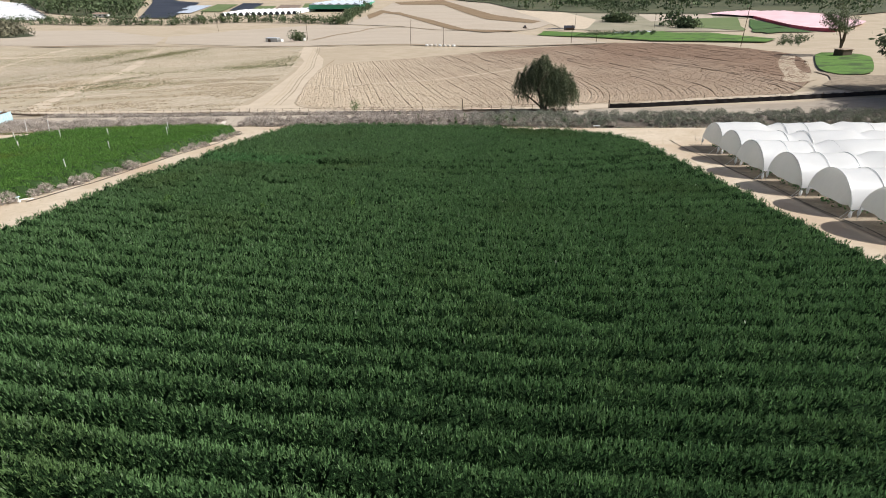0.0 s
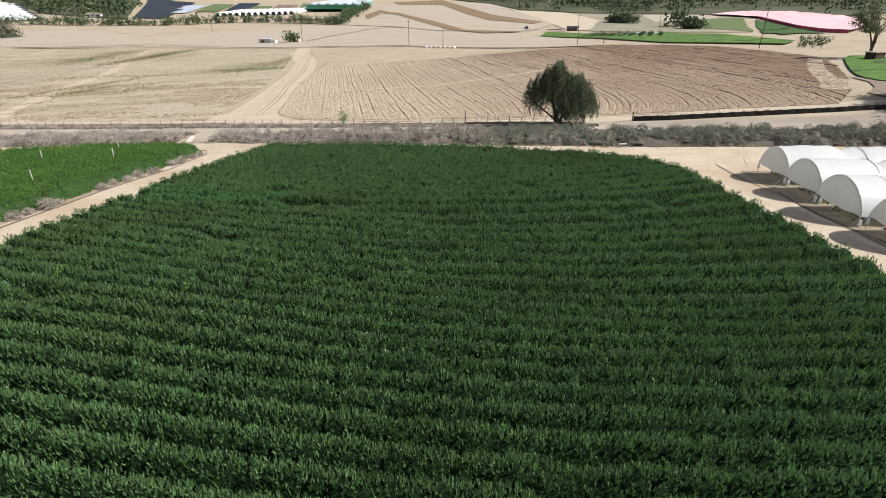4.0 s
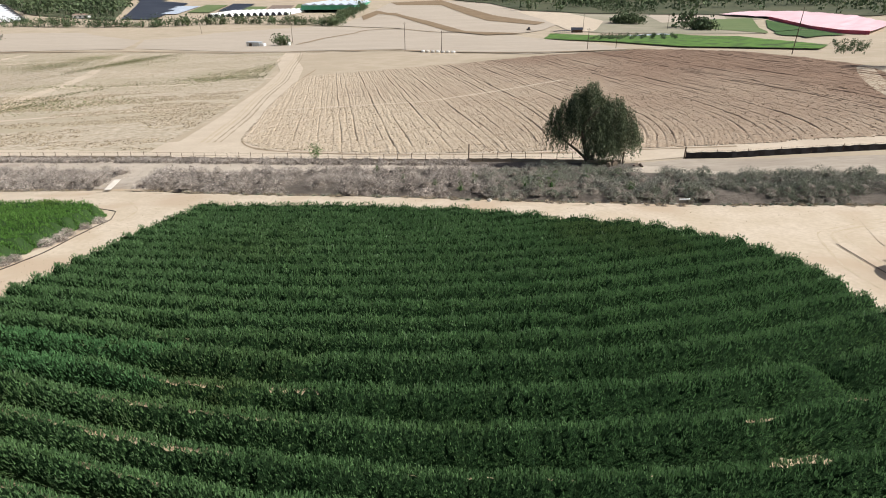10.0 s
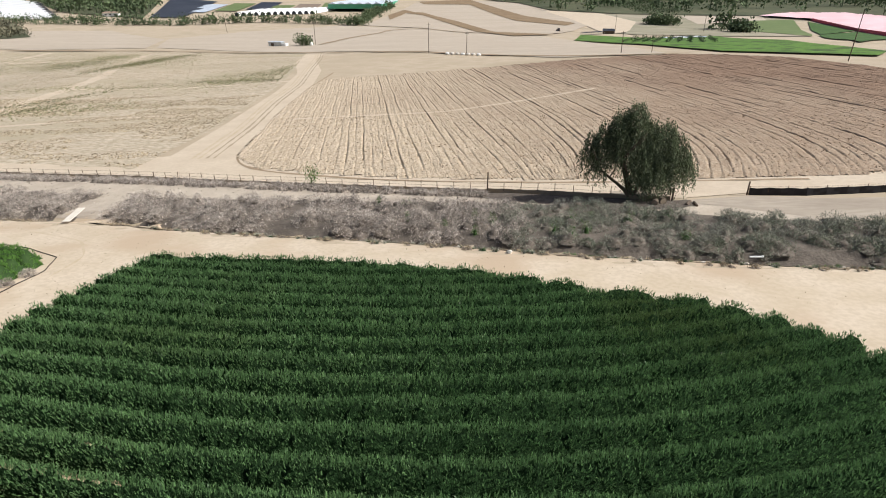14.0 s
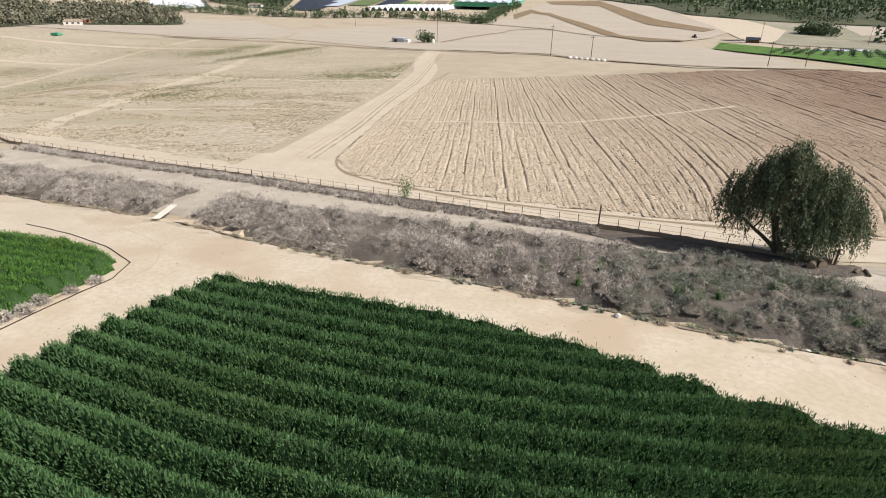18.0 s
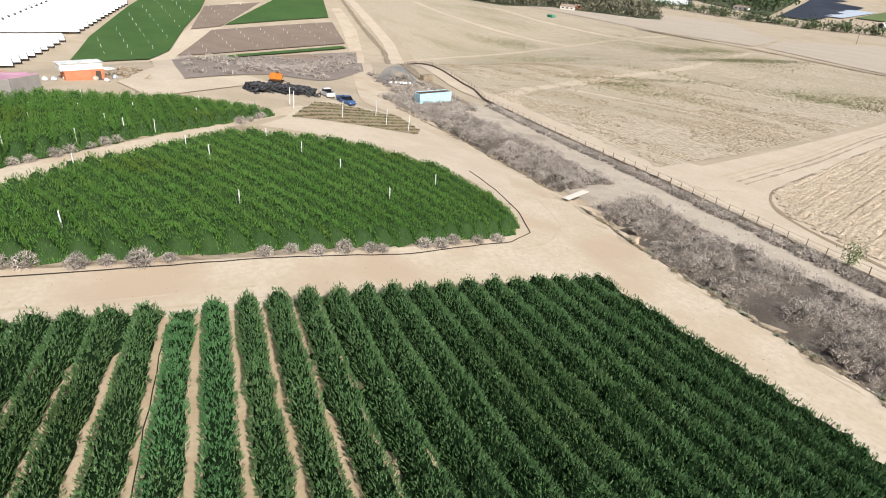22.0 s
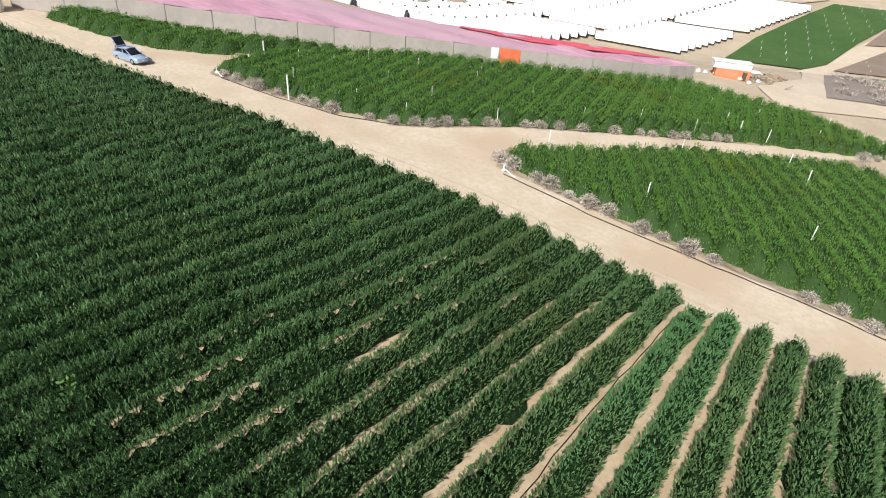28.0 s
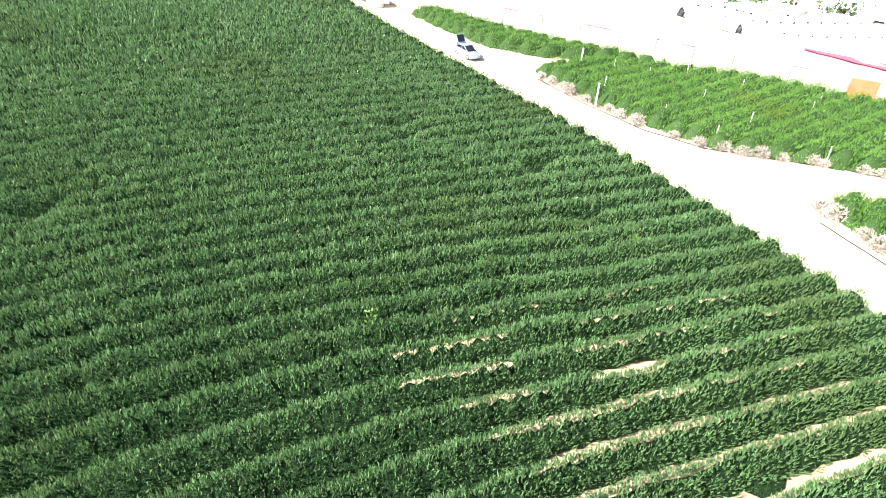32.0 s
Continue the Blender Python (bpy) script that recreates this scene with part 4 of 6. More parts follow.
far_line = lambda x: np.interp(x, [-130, -81, -58, -37, -20, -4, 8, 22, 36, 60, 112], [155, 149, 144.5, 140.5, 138, 136, 134.4, 131, 126.5, 123.6, 122])
fence_line = lambda x: np.interp(x, [-125, -91, -74, -53.6, -31.7, -13.3, 4.3, 13.9, 28.8], [168, 160.1, 156.6, 152.9, 147.8, 144, 140.2, 137.8, 133.4])
gap = lambda s: s[~((s[:, 0] > -57.5) & (s[:, 0] < -50))]
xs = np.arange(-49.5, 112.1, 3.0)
# dark sheets paint the shade on the ground under the scrub
drape("scrub_floor", [(x, float(ditch_line(x)) + 0.2) for x in xs] + [(x, float(far_line(x)) - 0.7 + 0.5 * math.sin(x)) for x in xs[::-1]], SCRUB_SHADE, 0.14, 1.2, "dark sheet painted as shade under the scrub")
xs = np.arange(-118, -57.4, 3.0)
drape("scrub_floor", [(x, float(ditch_line(x)) + 0.2) for x in xs] + [(x, float(far_line(x)) - 0.7 + 0.5 * math.sin(x)) for x in xs[::-1]], SCRUB_SHADE, 0.14, 1.2, "dark sheet painted as shade under the scrub")
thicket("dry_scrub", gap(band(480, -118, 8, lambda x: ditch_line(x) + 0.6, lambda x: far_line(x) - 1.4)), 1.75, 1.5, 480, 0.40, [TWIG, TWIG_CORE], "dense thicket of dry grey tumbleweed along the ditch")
# the willow's shadow, painted on the ground as a dark sheet
drape("leaf_litter", [(1, 138.4), (8, 134.5), (16, 132.2), (24, 129.8), (31, 130.4), (31.5, 134), (29.2, 133.2), (14, 137.4), (4.4, 139.9)], WILLOW_SHADOW, 0.17, 1.2, "willow shadow painted dark on the ground", round_off=1)
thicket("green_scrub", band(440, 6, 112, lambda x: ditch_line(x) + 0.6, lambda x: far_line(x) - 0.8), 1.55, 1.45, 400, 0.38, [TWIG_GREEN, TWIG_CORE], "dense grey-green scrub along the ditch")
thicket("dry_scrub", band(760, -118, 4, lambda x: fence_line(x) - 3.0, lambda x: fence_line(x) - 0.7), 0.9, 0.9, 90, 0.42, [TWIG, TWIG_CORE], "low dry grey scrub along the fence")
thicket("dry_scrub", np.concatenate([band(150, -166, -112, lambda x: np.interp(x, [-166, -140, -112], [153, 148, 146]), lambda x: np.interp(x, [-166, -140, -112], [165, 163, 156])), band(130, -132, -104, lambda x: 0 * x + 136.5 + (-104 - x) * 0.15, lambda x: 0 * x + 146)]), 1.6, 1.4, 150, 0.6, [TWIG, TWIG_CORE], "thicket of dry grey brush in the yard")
pts = rng.uniform((-310, 95), (-120, 215), (2600, 2))
pts = pts[inside([(-122, 93), (-128, 104), (-171, 152), (-308, 214), (-303, 150), (-292, 114), (-142, 97)], pts[:, 0], pts[:, 1])][:620]
thicket("dry_scrub", pts, 1.8, 1.3, 60, 0.9, [TWIG, TWIG_CORE], "low brown brush on wasteland")
thicket("dry_scrub", gap(band(300, -110, 100, lambda x: ditch_line(x) - 3.1, lambda x: ditch_line(x) - 1.3)), 0.5, 0.3, 45, 0.34, [STRAW, TWIG_CORE], "low dry grass tufts on the ditch lip")
thicket("ditch_weeds", band(120, -40, 60, lambda x: ditch_line(x) - 2.8, lambda x: ditch_line(x) - 1.0), 0.45, 0.35, 40, 0.4, [TWIG_GREEN, LEAF_SHADE], "low green weeds on the ditch lip")
xs = np.r_[np.arange(2, 62, 2.4), np.arange(3, 50, 5.1)] + rng.uniform(-1, 1, 35)
thicket("green_bushes", np.c_[xs, ditch_line(xs) - rng.uniform(0.2, 1.1, 35)], 0.6, 0.5, 120, 0.3, [WEED, LEAF_BRIGHT_SHADE], "bright green weeds among dry scrub")
thicket("green_bushes", band(16, -12, 30, lambda x: ditch_line(x) + 2, lambda x: far_line(x) - 2.5), 0.7, 1.6, 150, 0.3, [WEED, LEAF_BRIGHT_SHADE], "light green weeds growing through dry scrub")

# tumbleweeds at the row ends along the road
bank = []
for s in range(4):
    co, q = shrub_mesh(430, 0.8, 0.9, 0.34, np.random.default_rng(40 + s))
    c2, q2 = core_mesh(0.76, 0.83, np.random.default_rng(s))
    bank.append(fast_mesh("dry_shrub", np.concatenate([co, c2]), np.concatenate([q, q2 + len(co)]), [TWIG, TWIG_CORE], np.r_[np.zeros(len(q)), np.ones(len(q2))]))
for edge in ([(-51.2, 55), (-46.6, 70), (-44.4, 85.4), (-42, 97), (-41.4, 109)], [(-49.6, 20), (-49, 29), (-49.8, 37.5), (-52, 44), (-62, 54), (-70.6, 65.8), (-80, 79)], [(-86, 93), (-94, 101)]):
    for (xa, ya), (xb, yb) in zip(edge, edge[1:]):
        for k in range(int(math.hypot(xb - xa, yb - ya) / 2.13)):
            if rng.random() < 0.92:
                f = (k + rng.uniform(0.2, 0.8)) * 2.13 / math.hypot(xb - xa, yb - ya)
                x, y = xa + f * (xb - xa) + rng.uniform(-0.3, 0.3), ya + f * (yb - ya)
                ob = new("dry_shrub", bank[int(rng.integers(4))])
                s = rng.uniform(0.85, 1.45)
                ob.matrix_world = pose(x, y, float(ground(x, y)) + 0.05, 0, 0, rng.uniform(0, 360)) @ Matrix.Diagonal((s, s, s * rng.uniform(0.8, 1.1), 1))
                tagged(ob, "rounded dry grey tumbleweed at a row's end", "shrub", "tumbleweeds along the field edges")


# ---- white crop tunnels beside the large field ----
def arch(width, high, leg, n=14):
    """Points of a hoop across y: straight legs and a pointed round top."""
    pts = [(-width / 2, 0.0), (-width / 2, leg)]
    pts += [(-width / 2 * math.cos(math.pi * k / n), leg + (high - leg) * math.sin(math.pi * k / n) ** 1.25) for k in range(1, n)]
    return pts + [(width / 2, leg), (width / 2, 0.0)]


def tunnel(x0, y0, length, width, high, leg, index):
    """A hoop tunnel that runs along x from its open end at x0."""
    thing = base("crop_tunnel", x0, y0)
    z0 = float(ground(x0, y0))
    shape = arch(width, high, leg)
    skin = shape[1:-1]
    stations = np.arange(0, length + 0.1, 1.75)
    bm = bmesh.new()
    rows = []
    for i, s in enumerate(stations):
        sag = (0.0 if i % 2 == 0 else 0.10) + (0.55 if i % 6 == 5 else 0.0)
        dz = float(ground(x0 + s, y0)) - z0 + 0.12 * math.sin(i * 0.7 + index)
        rows.append([bm.verts.new((s, y * (1 - 0.02 * (i % 2)), z * 1.0 - sag * (z / high) + dz)) for y, z in skin])
    for a, b in zip(rows, rows[1:]):
        for k in range(len(skin) - 1):
            bm.faces.new((a[k], b[k], b[k + 1], a[k + 1]))
    part("cover", bm, PLASTIC_WHITE, thing, "taut white plastic cover", True)
    # end curtain, drawn up to leave the lower part open
    bm = bmesh.new()
    top = [bm.verts.new((-0.03, y, z - 0.02)) for k, (y, z) in enumerate(skin)]
    mid = [bm.verts.new((-0.55 * math.sin(math.pi * k / (len(skin) - 1)) - 0.04 * (k % 2), y * 0.95, leg + (z - leg) * 0.5)) for k, (y, z) in enumerate(skin)]
    low = [bm.verts.new((-0.75 * math.sin(math.pi * k / (len(skin) - 1)) - 0.08 * (k % 2), y * 0.96, leg + 0.25 + 0.06 * math.cos(k * 1.7 + index))) for k, (y, z) in enumerate(skin)]
    for a, b in ((top, mid), (mid, low)):
        for k in range(len(skin) - 1):
            bm.faces.new((a[k], a[k + 1], b[k + 1], b[k]))
    part("end_curtain", bm, CURTAIN, thing, "white plastic end curtain", True)
    for s in range(0, len(stations), 2):
        bm = bmesh.new()
        dz = float(ground(x0 + stations[s], y0)) - z0
        tube(bm, [(stations[s], y * 0.99, z - 0.03 + dz) for y, z in shape], [0.03] * len(shape), 5)
        part("hoop", bm, GALVANISED, thing)
    for side in (-1, 1):
        bm = bmesh.new()
        rod(bm, (-1.4, side * width * 0.5, 0.0), (0, side * width * 0.5, leg), 0.02)
        bmesh.ops.create_icosphere(bm, subdivisions=2, radius=0.3, matrix=Matrix.Translation((0.05, side * width * 0.5, leg * 0.55)) @ Matrix.Diagonal((0.6, 0.5, 1.5, 1)))
        for v in bm.verts:
            v.co += Vector((1, 1, 0)) * noise.noise(v.co * 4 + Vector((index, 0, 0))) * 0.06
        part("gathered_plastic", bm, PLASTIC_WHITE, thing, "plastic gathered and tied at the leg")
    # berry canes inside
    for lane in (-0.27, 0.0, 0.27):
        n = int(min(length, 24) * 26)
        pos = np.c_[np.random.uniform(0.8, min(length, 24), n), lane * width + np.random.normal(0, 0.35, n), np.random.uniform(0.1, 1.5, n)]
        pos[:, 2] += ground(x0 + pos[:, 0], y0 + pos[:, 1]) - z0
        way = unit(np.random.normal(size=(n, 3)) + (0, 0, 0.6))
        co, q = leaves(pos, way, np.full(n, 0.4), np.full(n, 0.24))
        ob = tagged(new("cane_row", fast_mesh("cane_row", co, q, [LEAF])), kind="stuff")
        ob.parent = thing
    return tagged(thing, "white plastic hoop tunnel with an open lower end", "tunnel", "white tunnels beside the field")


for k in range(8):
    tunnel((44.1, 42.9, 41.5, 41.4)[min(k, 3)], 88.4 - 8.6 * k, 40 + 3 * (k % 3), 7.5, 4.55, 1.35, k)
drape("soil_apron", [(42.4, 93.5), (84, 93.5), (84, 24), (40.4, 24), (39.9, 52), (40.3, 75)], DITCH_EARTH, 0.1, 3, "dark brown soil under the tunnels")
for k in range(4):
    strip("drain_hose", [(40.6, 30 + 17 * k), (40.2, 38 + 17 * k), (40.9, 47 + 17 * k)], 0.14, SHADOW_HOSE, 0.12, 1, "black hose along the tunnel ends")


# ---- willow and other near trees ----
def limbs(bm, root, way, length, radius, depth, tips, rng, droop=0.0):
    """A branching limb; the ends are gathered in tips."""
    p, d = Vector(root), Vector(way).normalized()
    pts, rad = [p.copy()], [radius]
    for i in range(4):
        d = (d + Vector(rng.normal(0, 0.16, 3)) + Vector((0, 0, -droop))).normalized()
        p = p + d * length / 4
        pts.append(p.copy()), rad.append(radius * (1 - 0.14 * (i + 1)))
    tube(bm, pts, rad, 6)
    if depth == 0:
        tips.extend(pts[1:])
        return
    for k in range(3 if depth > 1 else 4):
        a = rng.uniform(0, 6.28)
        out = Vector((math.cos(a), math.sin(a), rng.uniform(0.1, 0.8)))
        limbs(bm, pts[-1 - (k % 2)], d * 0.5 + out * 0.8, length * rng.uniform(0.55, 0.8), rad[-1] * 0.7, depth - 1, tips, rng, droop)


def willow(x, y):
    rng = np.random.default_rng(21)
    tree = base("willow_tree", x, y)
    bm, tips = bmesh.new(), []
    for way, length in (((0.2, 0.1, 1), 5.2), ((-0.5, 0.1, 1), 6.4), ((-0.2, -0.2, 1), 6.6), ((0.45, 0.2, 1), 4.4), ((-0.8, 0.15, 0.9), 6.0)):
        limbs(bm, (0.15 * way[0], 0.1 * way[1], 0), way, length, 0.32, 1, tips, rng, 0.0)
    part("trunk", bm, BARK, tree, "forked brown trunk and limbs", True)
    # strands hang from the rounded tops of several lobes
    lobes = ((-0.6, 0.0, 1.8, 13.3, 4.5, 4.2), (-2.6, 0.0, 1.7, 12.3, 3.6, 4), (-4.5, 0.0, 1.6, 10.8, 3.0, 2.6), (-6.2, 0.2, 1.1, 9.5, 2.8, 1.8), (-5.4, -0.5, 1.2, 6.6, 1.9, 1.2), (1.5, -0.3, 1.6, 11.0, 0.6, 3.6),
             (3.4, 0.2, 1.9, 10.9, 0.3, 4.6), (5.4, 0.0, 1.6, 9.2, 0.8, 2.6), (7.1, 0.0, 1.1, 6.8, 1.3, 1.4), (0.0, -1.2, 1.5, 8.2, 0.2, 2.6), (2.4, -1.4, 1.4, 6.4, 0.1, 2.2))
    chance = np.array([l[5] for l in lobes], float)
    chance /= chance.sum()
    pos, ways, ln = [], [], []
    for k in range(2200):
        cx, cy, r, top, low, _ = lobes[int(rng.choice(len(lobes), p=chance))]
        a, d = rng.uniform(0, 6.28), r * math.sqrt(rng.random())
        clump = 0.8 * math.sin(a * 4 + cx * 3) * math.sin(d * 2.1)
        s = np.array([cx + d * math.cos(a), cy + d * math.sin(a), top - 2.6 * (d / r) ** 2 + clump - rng.uniform(0, 0.7)])
        rest = low + rng.uniform(0, 3.0) + 0.8 * math.sin(a * 7 + cx)
        drop = max(0.8, (s[2] - rest) * (rng.uniform(0.3, 0.95) if d < 0.45 * r else rng.uniform(0.85, 1.0)))
        m = int(5 + drop * 4.2)
        f = np.linspace(0, 1, m)
        out = np.array([math.cos(a), math.sin(a), 0.0])
        sway = rng.normal(0, 0.25, 2)
        q = s + np.outer(0.5 * np.sin(f * 1.5), out) + np.c_[sway[0] * f, sway[1] * f, -drop * f**1.1]
        pos.append(q + rng.normal(0, 0.09, (m, 3)))
        ways.append(unit(rng.normal(0, 0.5, (m, 3)) + (0, 0, -0.8)))
        ln.append(rng.uniform(0.25, 0.5, m))
    co, q = leaves(np.concatenate(pos), np.concatenate(ways), np.concatenate(ln), np.concatenate(ln) * 0.26)
    ob = new("crown", fast_mesh("crown", co, q, [WILLOW_LEAF]))
    ob.parent = tree
    return tagged(tree, "weeping willow with hanging grey-green strands by a fence", "tree")


willow(24.0, 135.2)


def airy_tree(x, y, high, full=1.0):
    rng = np.random.default_rng(int(abs(x * 7 + y)))
    tree = base("eucalyptus_tree", x, y)
    bm, tips = bmesh.new(), []
    for way, length in (((0.06, 0.03, 1), high * 0.44), ((-0.10, 0.05, 1), high * 0.38), ((0.14, -0.08, 1), high * 0.34)):
        limbs(bm, (0, 0, 0), way, length, 0.016 * high, 2 if full > 1 else 1, tips, rng, -0.05)
    part("trunk", bm, BARK, tree, "slender forked trunk", True)
    pos = []
    for t in tips:
        if t.z > high * 0.3:
            pos.append(np.array(t) + rng.normal(0, (0.8 * full, 0.8 * full, 0.6), (30 if full > 1 else 90, 3)))
    pos = np.concatenate(pos)
    ln = rng.uniform(0.5, 1.0, len(pos)) * full
    co, q = leaves(pos, unit(rng.normal(0, 0.7, (len(pos), 3)) + (0, 0, -0.5)), ln, ln * 0.32)
    ob = new("crown", fast_mesh("crown", co, q, [WILLOW_LEAF]))
    ob.parent = tree
    return tagged(tree, "tall airy tree with sparse grey-green crown", "tree")


airy_tree(166, 247, 30)
for x, y, h in ((113.5, 128, 19), (113, 136, 20), (116, 122, 20), (117, 133, 23), (118, 140, 22), (122, 130, 25), (124, 138, 24), (122, 146, 24)):
    airy_tree(x, y, h, 2.1)
airy_tree(140, 160, 17)
airy_tree(152, 168, 19)
drape("grass_mound", [(158, 251), (135, 212), (124, 190), (123, 177), (132, 178), (141, 190), (156, 212), (168, 232), (166, 247)], GRASS, 0.5, 4, "bright green grass on a mound", round_off=1)
drape("grass_mound", [(132, 164), (146, 166), (152, 180), (140, 176)], GRASS, 0.5, 4, "bright green grass on a mound", round_off=1)
drape("lane", [(104, 166), (113, 172), (119, 186), (121, 198), (133, 222), (152, 254), (146, 254), (128, 224), (118, 204), (108, 182), (101, 172)], SAND, 0.2, 4, "pale curving drive beside a mound", round_off=2)
# the tree shadow over this bank is put into its dark colour
drape("dark_bank", [(104, 143), (106, 160), (114, 169), (120, 180), (123, 194), (126, 178), (132, 174), (150, 174), (150, 143)], DITCH_EARTH, 0.25, 4, "bank painted dark for tree shadow")
hut = base("hut", 160, 236, 20)
part("wall", box(bmesh.new(), 0, 0, 0, 5, 4, 2.6), POLE_WOOD, hut)
part("roof", box(bmesh.new(), 0, 0, 2.6, 5.6, 4.6, 0.25, 0.05), ROOF_TILE, hut)
tagged(hut, "small dark timber hut on the mound", "hut")

# small pale green sapling by the fence
sapling = base("sapling", -23.6, 146.2)
bm = bmesh.new()
for a in range(5):
    rod(bm, (0, 0, 0), (math.cos(a * 1.3) * 0.7, math.sin(a * 1.3) * 0.5, 2.2 + 0.25 * a), 0.03, 0.01)
part("stem", bm, BARK, sapling)
p = np.random.default_rng(8).normal(0, 1, (420, 3)) * (0.6, 0.55, 0.8) + (0, 0, 1.9)
ob = new("crown", fast_mesh("crown", *leaves(p, unit(np.random.normal(size=(420, 3)) + (0, 0, 0.5)), np.full(420, 0.32), np.full(420, 0.10)), [WEED]))
ob.parent = sapling
tagged(sapling, "thin yellow-green sapling beside the fence", "tree")


# ---- fences ----
def fence(points, post_gap, post_high, cloth_high, cloth, wires, label):
    thing = base("fence", *points[0])
    inv = thing.matrix_world.inverted()
    line = []
    for a, b in zip(points, points[1:]):
        a, b = Vector(a), Vector(b)
        n = max(1, round((b - a).length / post_gap))
        line += [a.lerp(b, i / n) for i in range(n)]
    line.append(Vector(points[-1]))
    spots = [inv @ Vector((p.x, p.y, float(ground(p.x, p.y)))) for p in line]
    jit = random.Random(4)
    bm = rod(bmesh.new(), (0, 0, -0.1), (0.03, 0.02, post_high), 0.045, None, 6)
    first = part("post", bm, RUST_STEEL, thing)
    for p in spots[1:]:
        ob = new("post", first.data)
        ob.parent = thing
        ob.matrix_basis = Matrix.Translation(p) @ pose(0, 0, 0, jit.uniform(-3, 3), jit.uniform(-3, 3), jit.uniform(0, 360)) @ Matrix.Diagonal((1, 1, jit.uniform(0.9, 1.1), 1))
    for w in wires:
        bm = tube(bmesh.new(), [p + Vector((0, 0, post_high * w)) for p in spots], [0.014] * len(spots), 3)
        part("wire", bm, RUST_STEEL, thing)
    if cloth_high:
        bm = bmesh.new()
        fine = []
        for a, b in zip(spots, spots[1:]):
            fine += [a.lerp(b, 0), a.lerp(b, 0.33), a.lerp(b, 0.67)]
        fine.append(spots[-1])
        rows = [[bm.verts.new(p + Vector((0.04 * math.sin(i), -0.07 + 0.06 * math.sin(i * 1.9 + k), -0.05 + k / 2 * (cloth_high - (0.10 * jit.random() if i % 3 else 0.0))))) for k in range(3)] for i, p in enumerate(fine)]
        for a, b in zip(rows, rows[1:]):
            for k in range(2):
                bm.faces.new((a[k], b[k], b[k + 1], a[k + 1]))
        part("shade_cloth", bm, cloth, thing, "dark cloth strung along the posts")
    return tagged(thing, label, "fence")


fence([(-240, 205), (-190, 190), (-140, 175.5), (-125, 168), (-91, 160.1), (-74, 156.6), (-53.6, 152.9)], 2.9, 1.5, 0.8, BROWN_CLOTH, (0.95, 0.6), "long wire fence with tan cloth beside a track")
fence([(-53.6, 152.9), (-31.7, 147.8), (-13.3, 144), (4.3, 140.2)], 2.6, 1.5, 0.62, BROWN_CLOTH, (0.95, 0.6), "wire fence with low tan cloth on rusty posts")
fence([(4.3, 140.2), (13.9, 137.8), (28.6, 133.4)], 2.5, 1.75, 0.8, BROWN_CLOTH, (0.97, 0.6), "wire fence with low tan cloth under the willow")
fence([(40, 135.7), (47.2, 134.9), (58, 135.6), (84, 136.4), (116, 139)], 2.6, 1.3, 1.15, BLACK_CLOTH, (0.95,), "black shade cloth fence along the lane")
for x, y, h, r in ((4.3, 140.2, 3.1, 0.1), (28.9, 133.3, 2.0, 0.13), (39.8, 135.7, 1.9, 0.12)):
    ob = base("gate_post", x, y)
    part("post", rod(bmesh.new(), (0, 0, -0.1), (0.03, 0, h), r, r * 0.9, 8), POLE_WOOD, ob)
    part("cap", rod(bmesh.new(), (0.03, 0, h), (0.03, 0, h + 0.06), r * 1.15, r, 8), RUST_STEEL, ob)
    tagged(ob, "thick dark timber post in the fence line", "post")


# ---- small things on the near ground ----
def stone(x, y, r, mat=STONE, label="pale stone on the sandy road", name="stone"):
    bm = bmesh.new()
    bmesh.ops.create_icosphere(bm, subdivisions=2, radius=r)
    for v in bm.verts:
        v.co *= 1 + 0.35 * noise.noise(v.co / r * 1.3 + Vector((x, y, 0)))
        v.co.z *= 0.7
    ob = part(name, bm, mat)
    ob.location = (x, y, float(ground(x, y)) + r * 0.35)
    return tagged(ob, label, "stone")


stone(6.0, 115.4, 0.32, STUCCO)
for k in range(34):
    x = rng.uniform(-20, 45)
    stone(x, float(ditch_line(x)) - rng.uniform(0.8, 1.7), rng.uniform(0.1, 0.34), (STONE, DITCH_EARTH, STUCCO)[k % 3], "rough stone on the ditch lip")
for k in range(12):
    x = -12.5 + rng.uniform(-3, 5)
    stone(x, float(ditch_line(x)) - rng.uniform(0.9, 1.5), rng.uniform(0.08, 0.22), STUCCO, "pale rubble by the ditch")
plank = base("plank_bridge", -52.7, 130.2, 102, z=float(ground(-52.2, 127.6)) + 0.25)
for k in (-1, 0, 1):
    part("board", box(bmesh.new(), 0, k * 0.33, 0, 5.2, 0.30, 0.09, 0.01), PLANK, plank)
tagged(plank, "pale timber plank bridge across the ditch", "bridge")
pipe = base("pipe", 31.8, 115.0, 4, z=float(ground(31.8, 113.4)) + 0.2)
part("barrel", rod(bmesh.new(), (-0.7, 0, 0.1), (0.7, 0, 0.1), 0.11, None, 10), PVC, pipe)
part("collar", rod(bmesh.new(), (0.6, 0, 0.1), (0.75, 0, 0.1), 0.14, None, 10), PVC, pipe)
tagged(pipe, "short white plastic pipe on the ditch lip", "pipe")
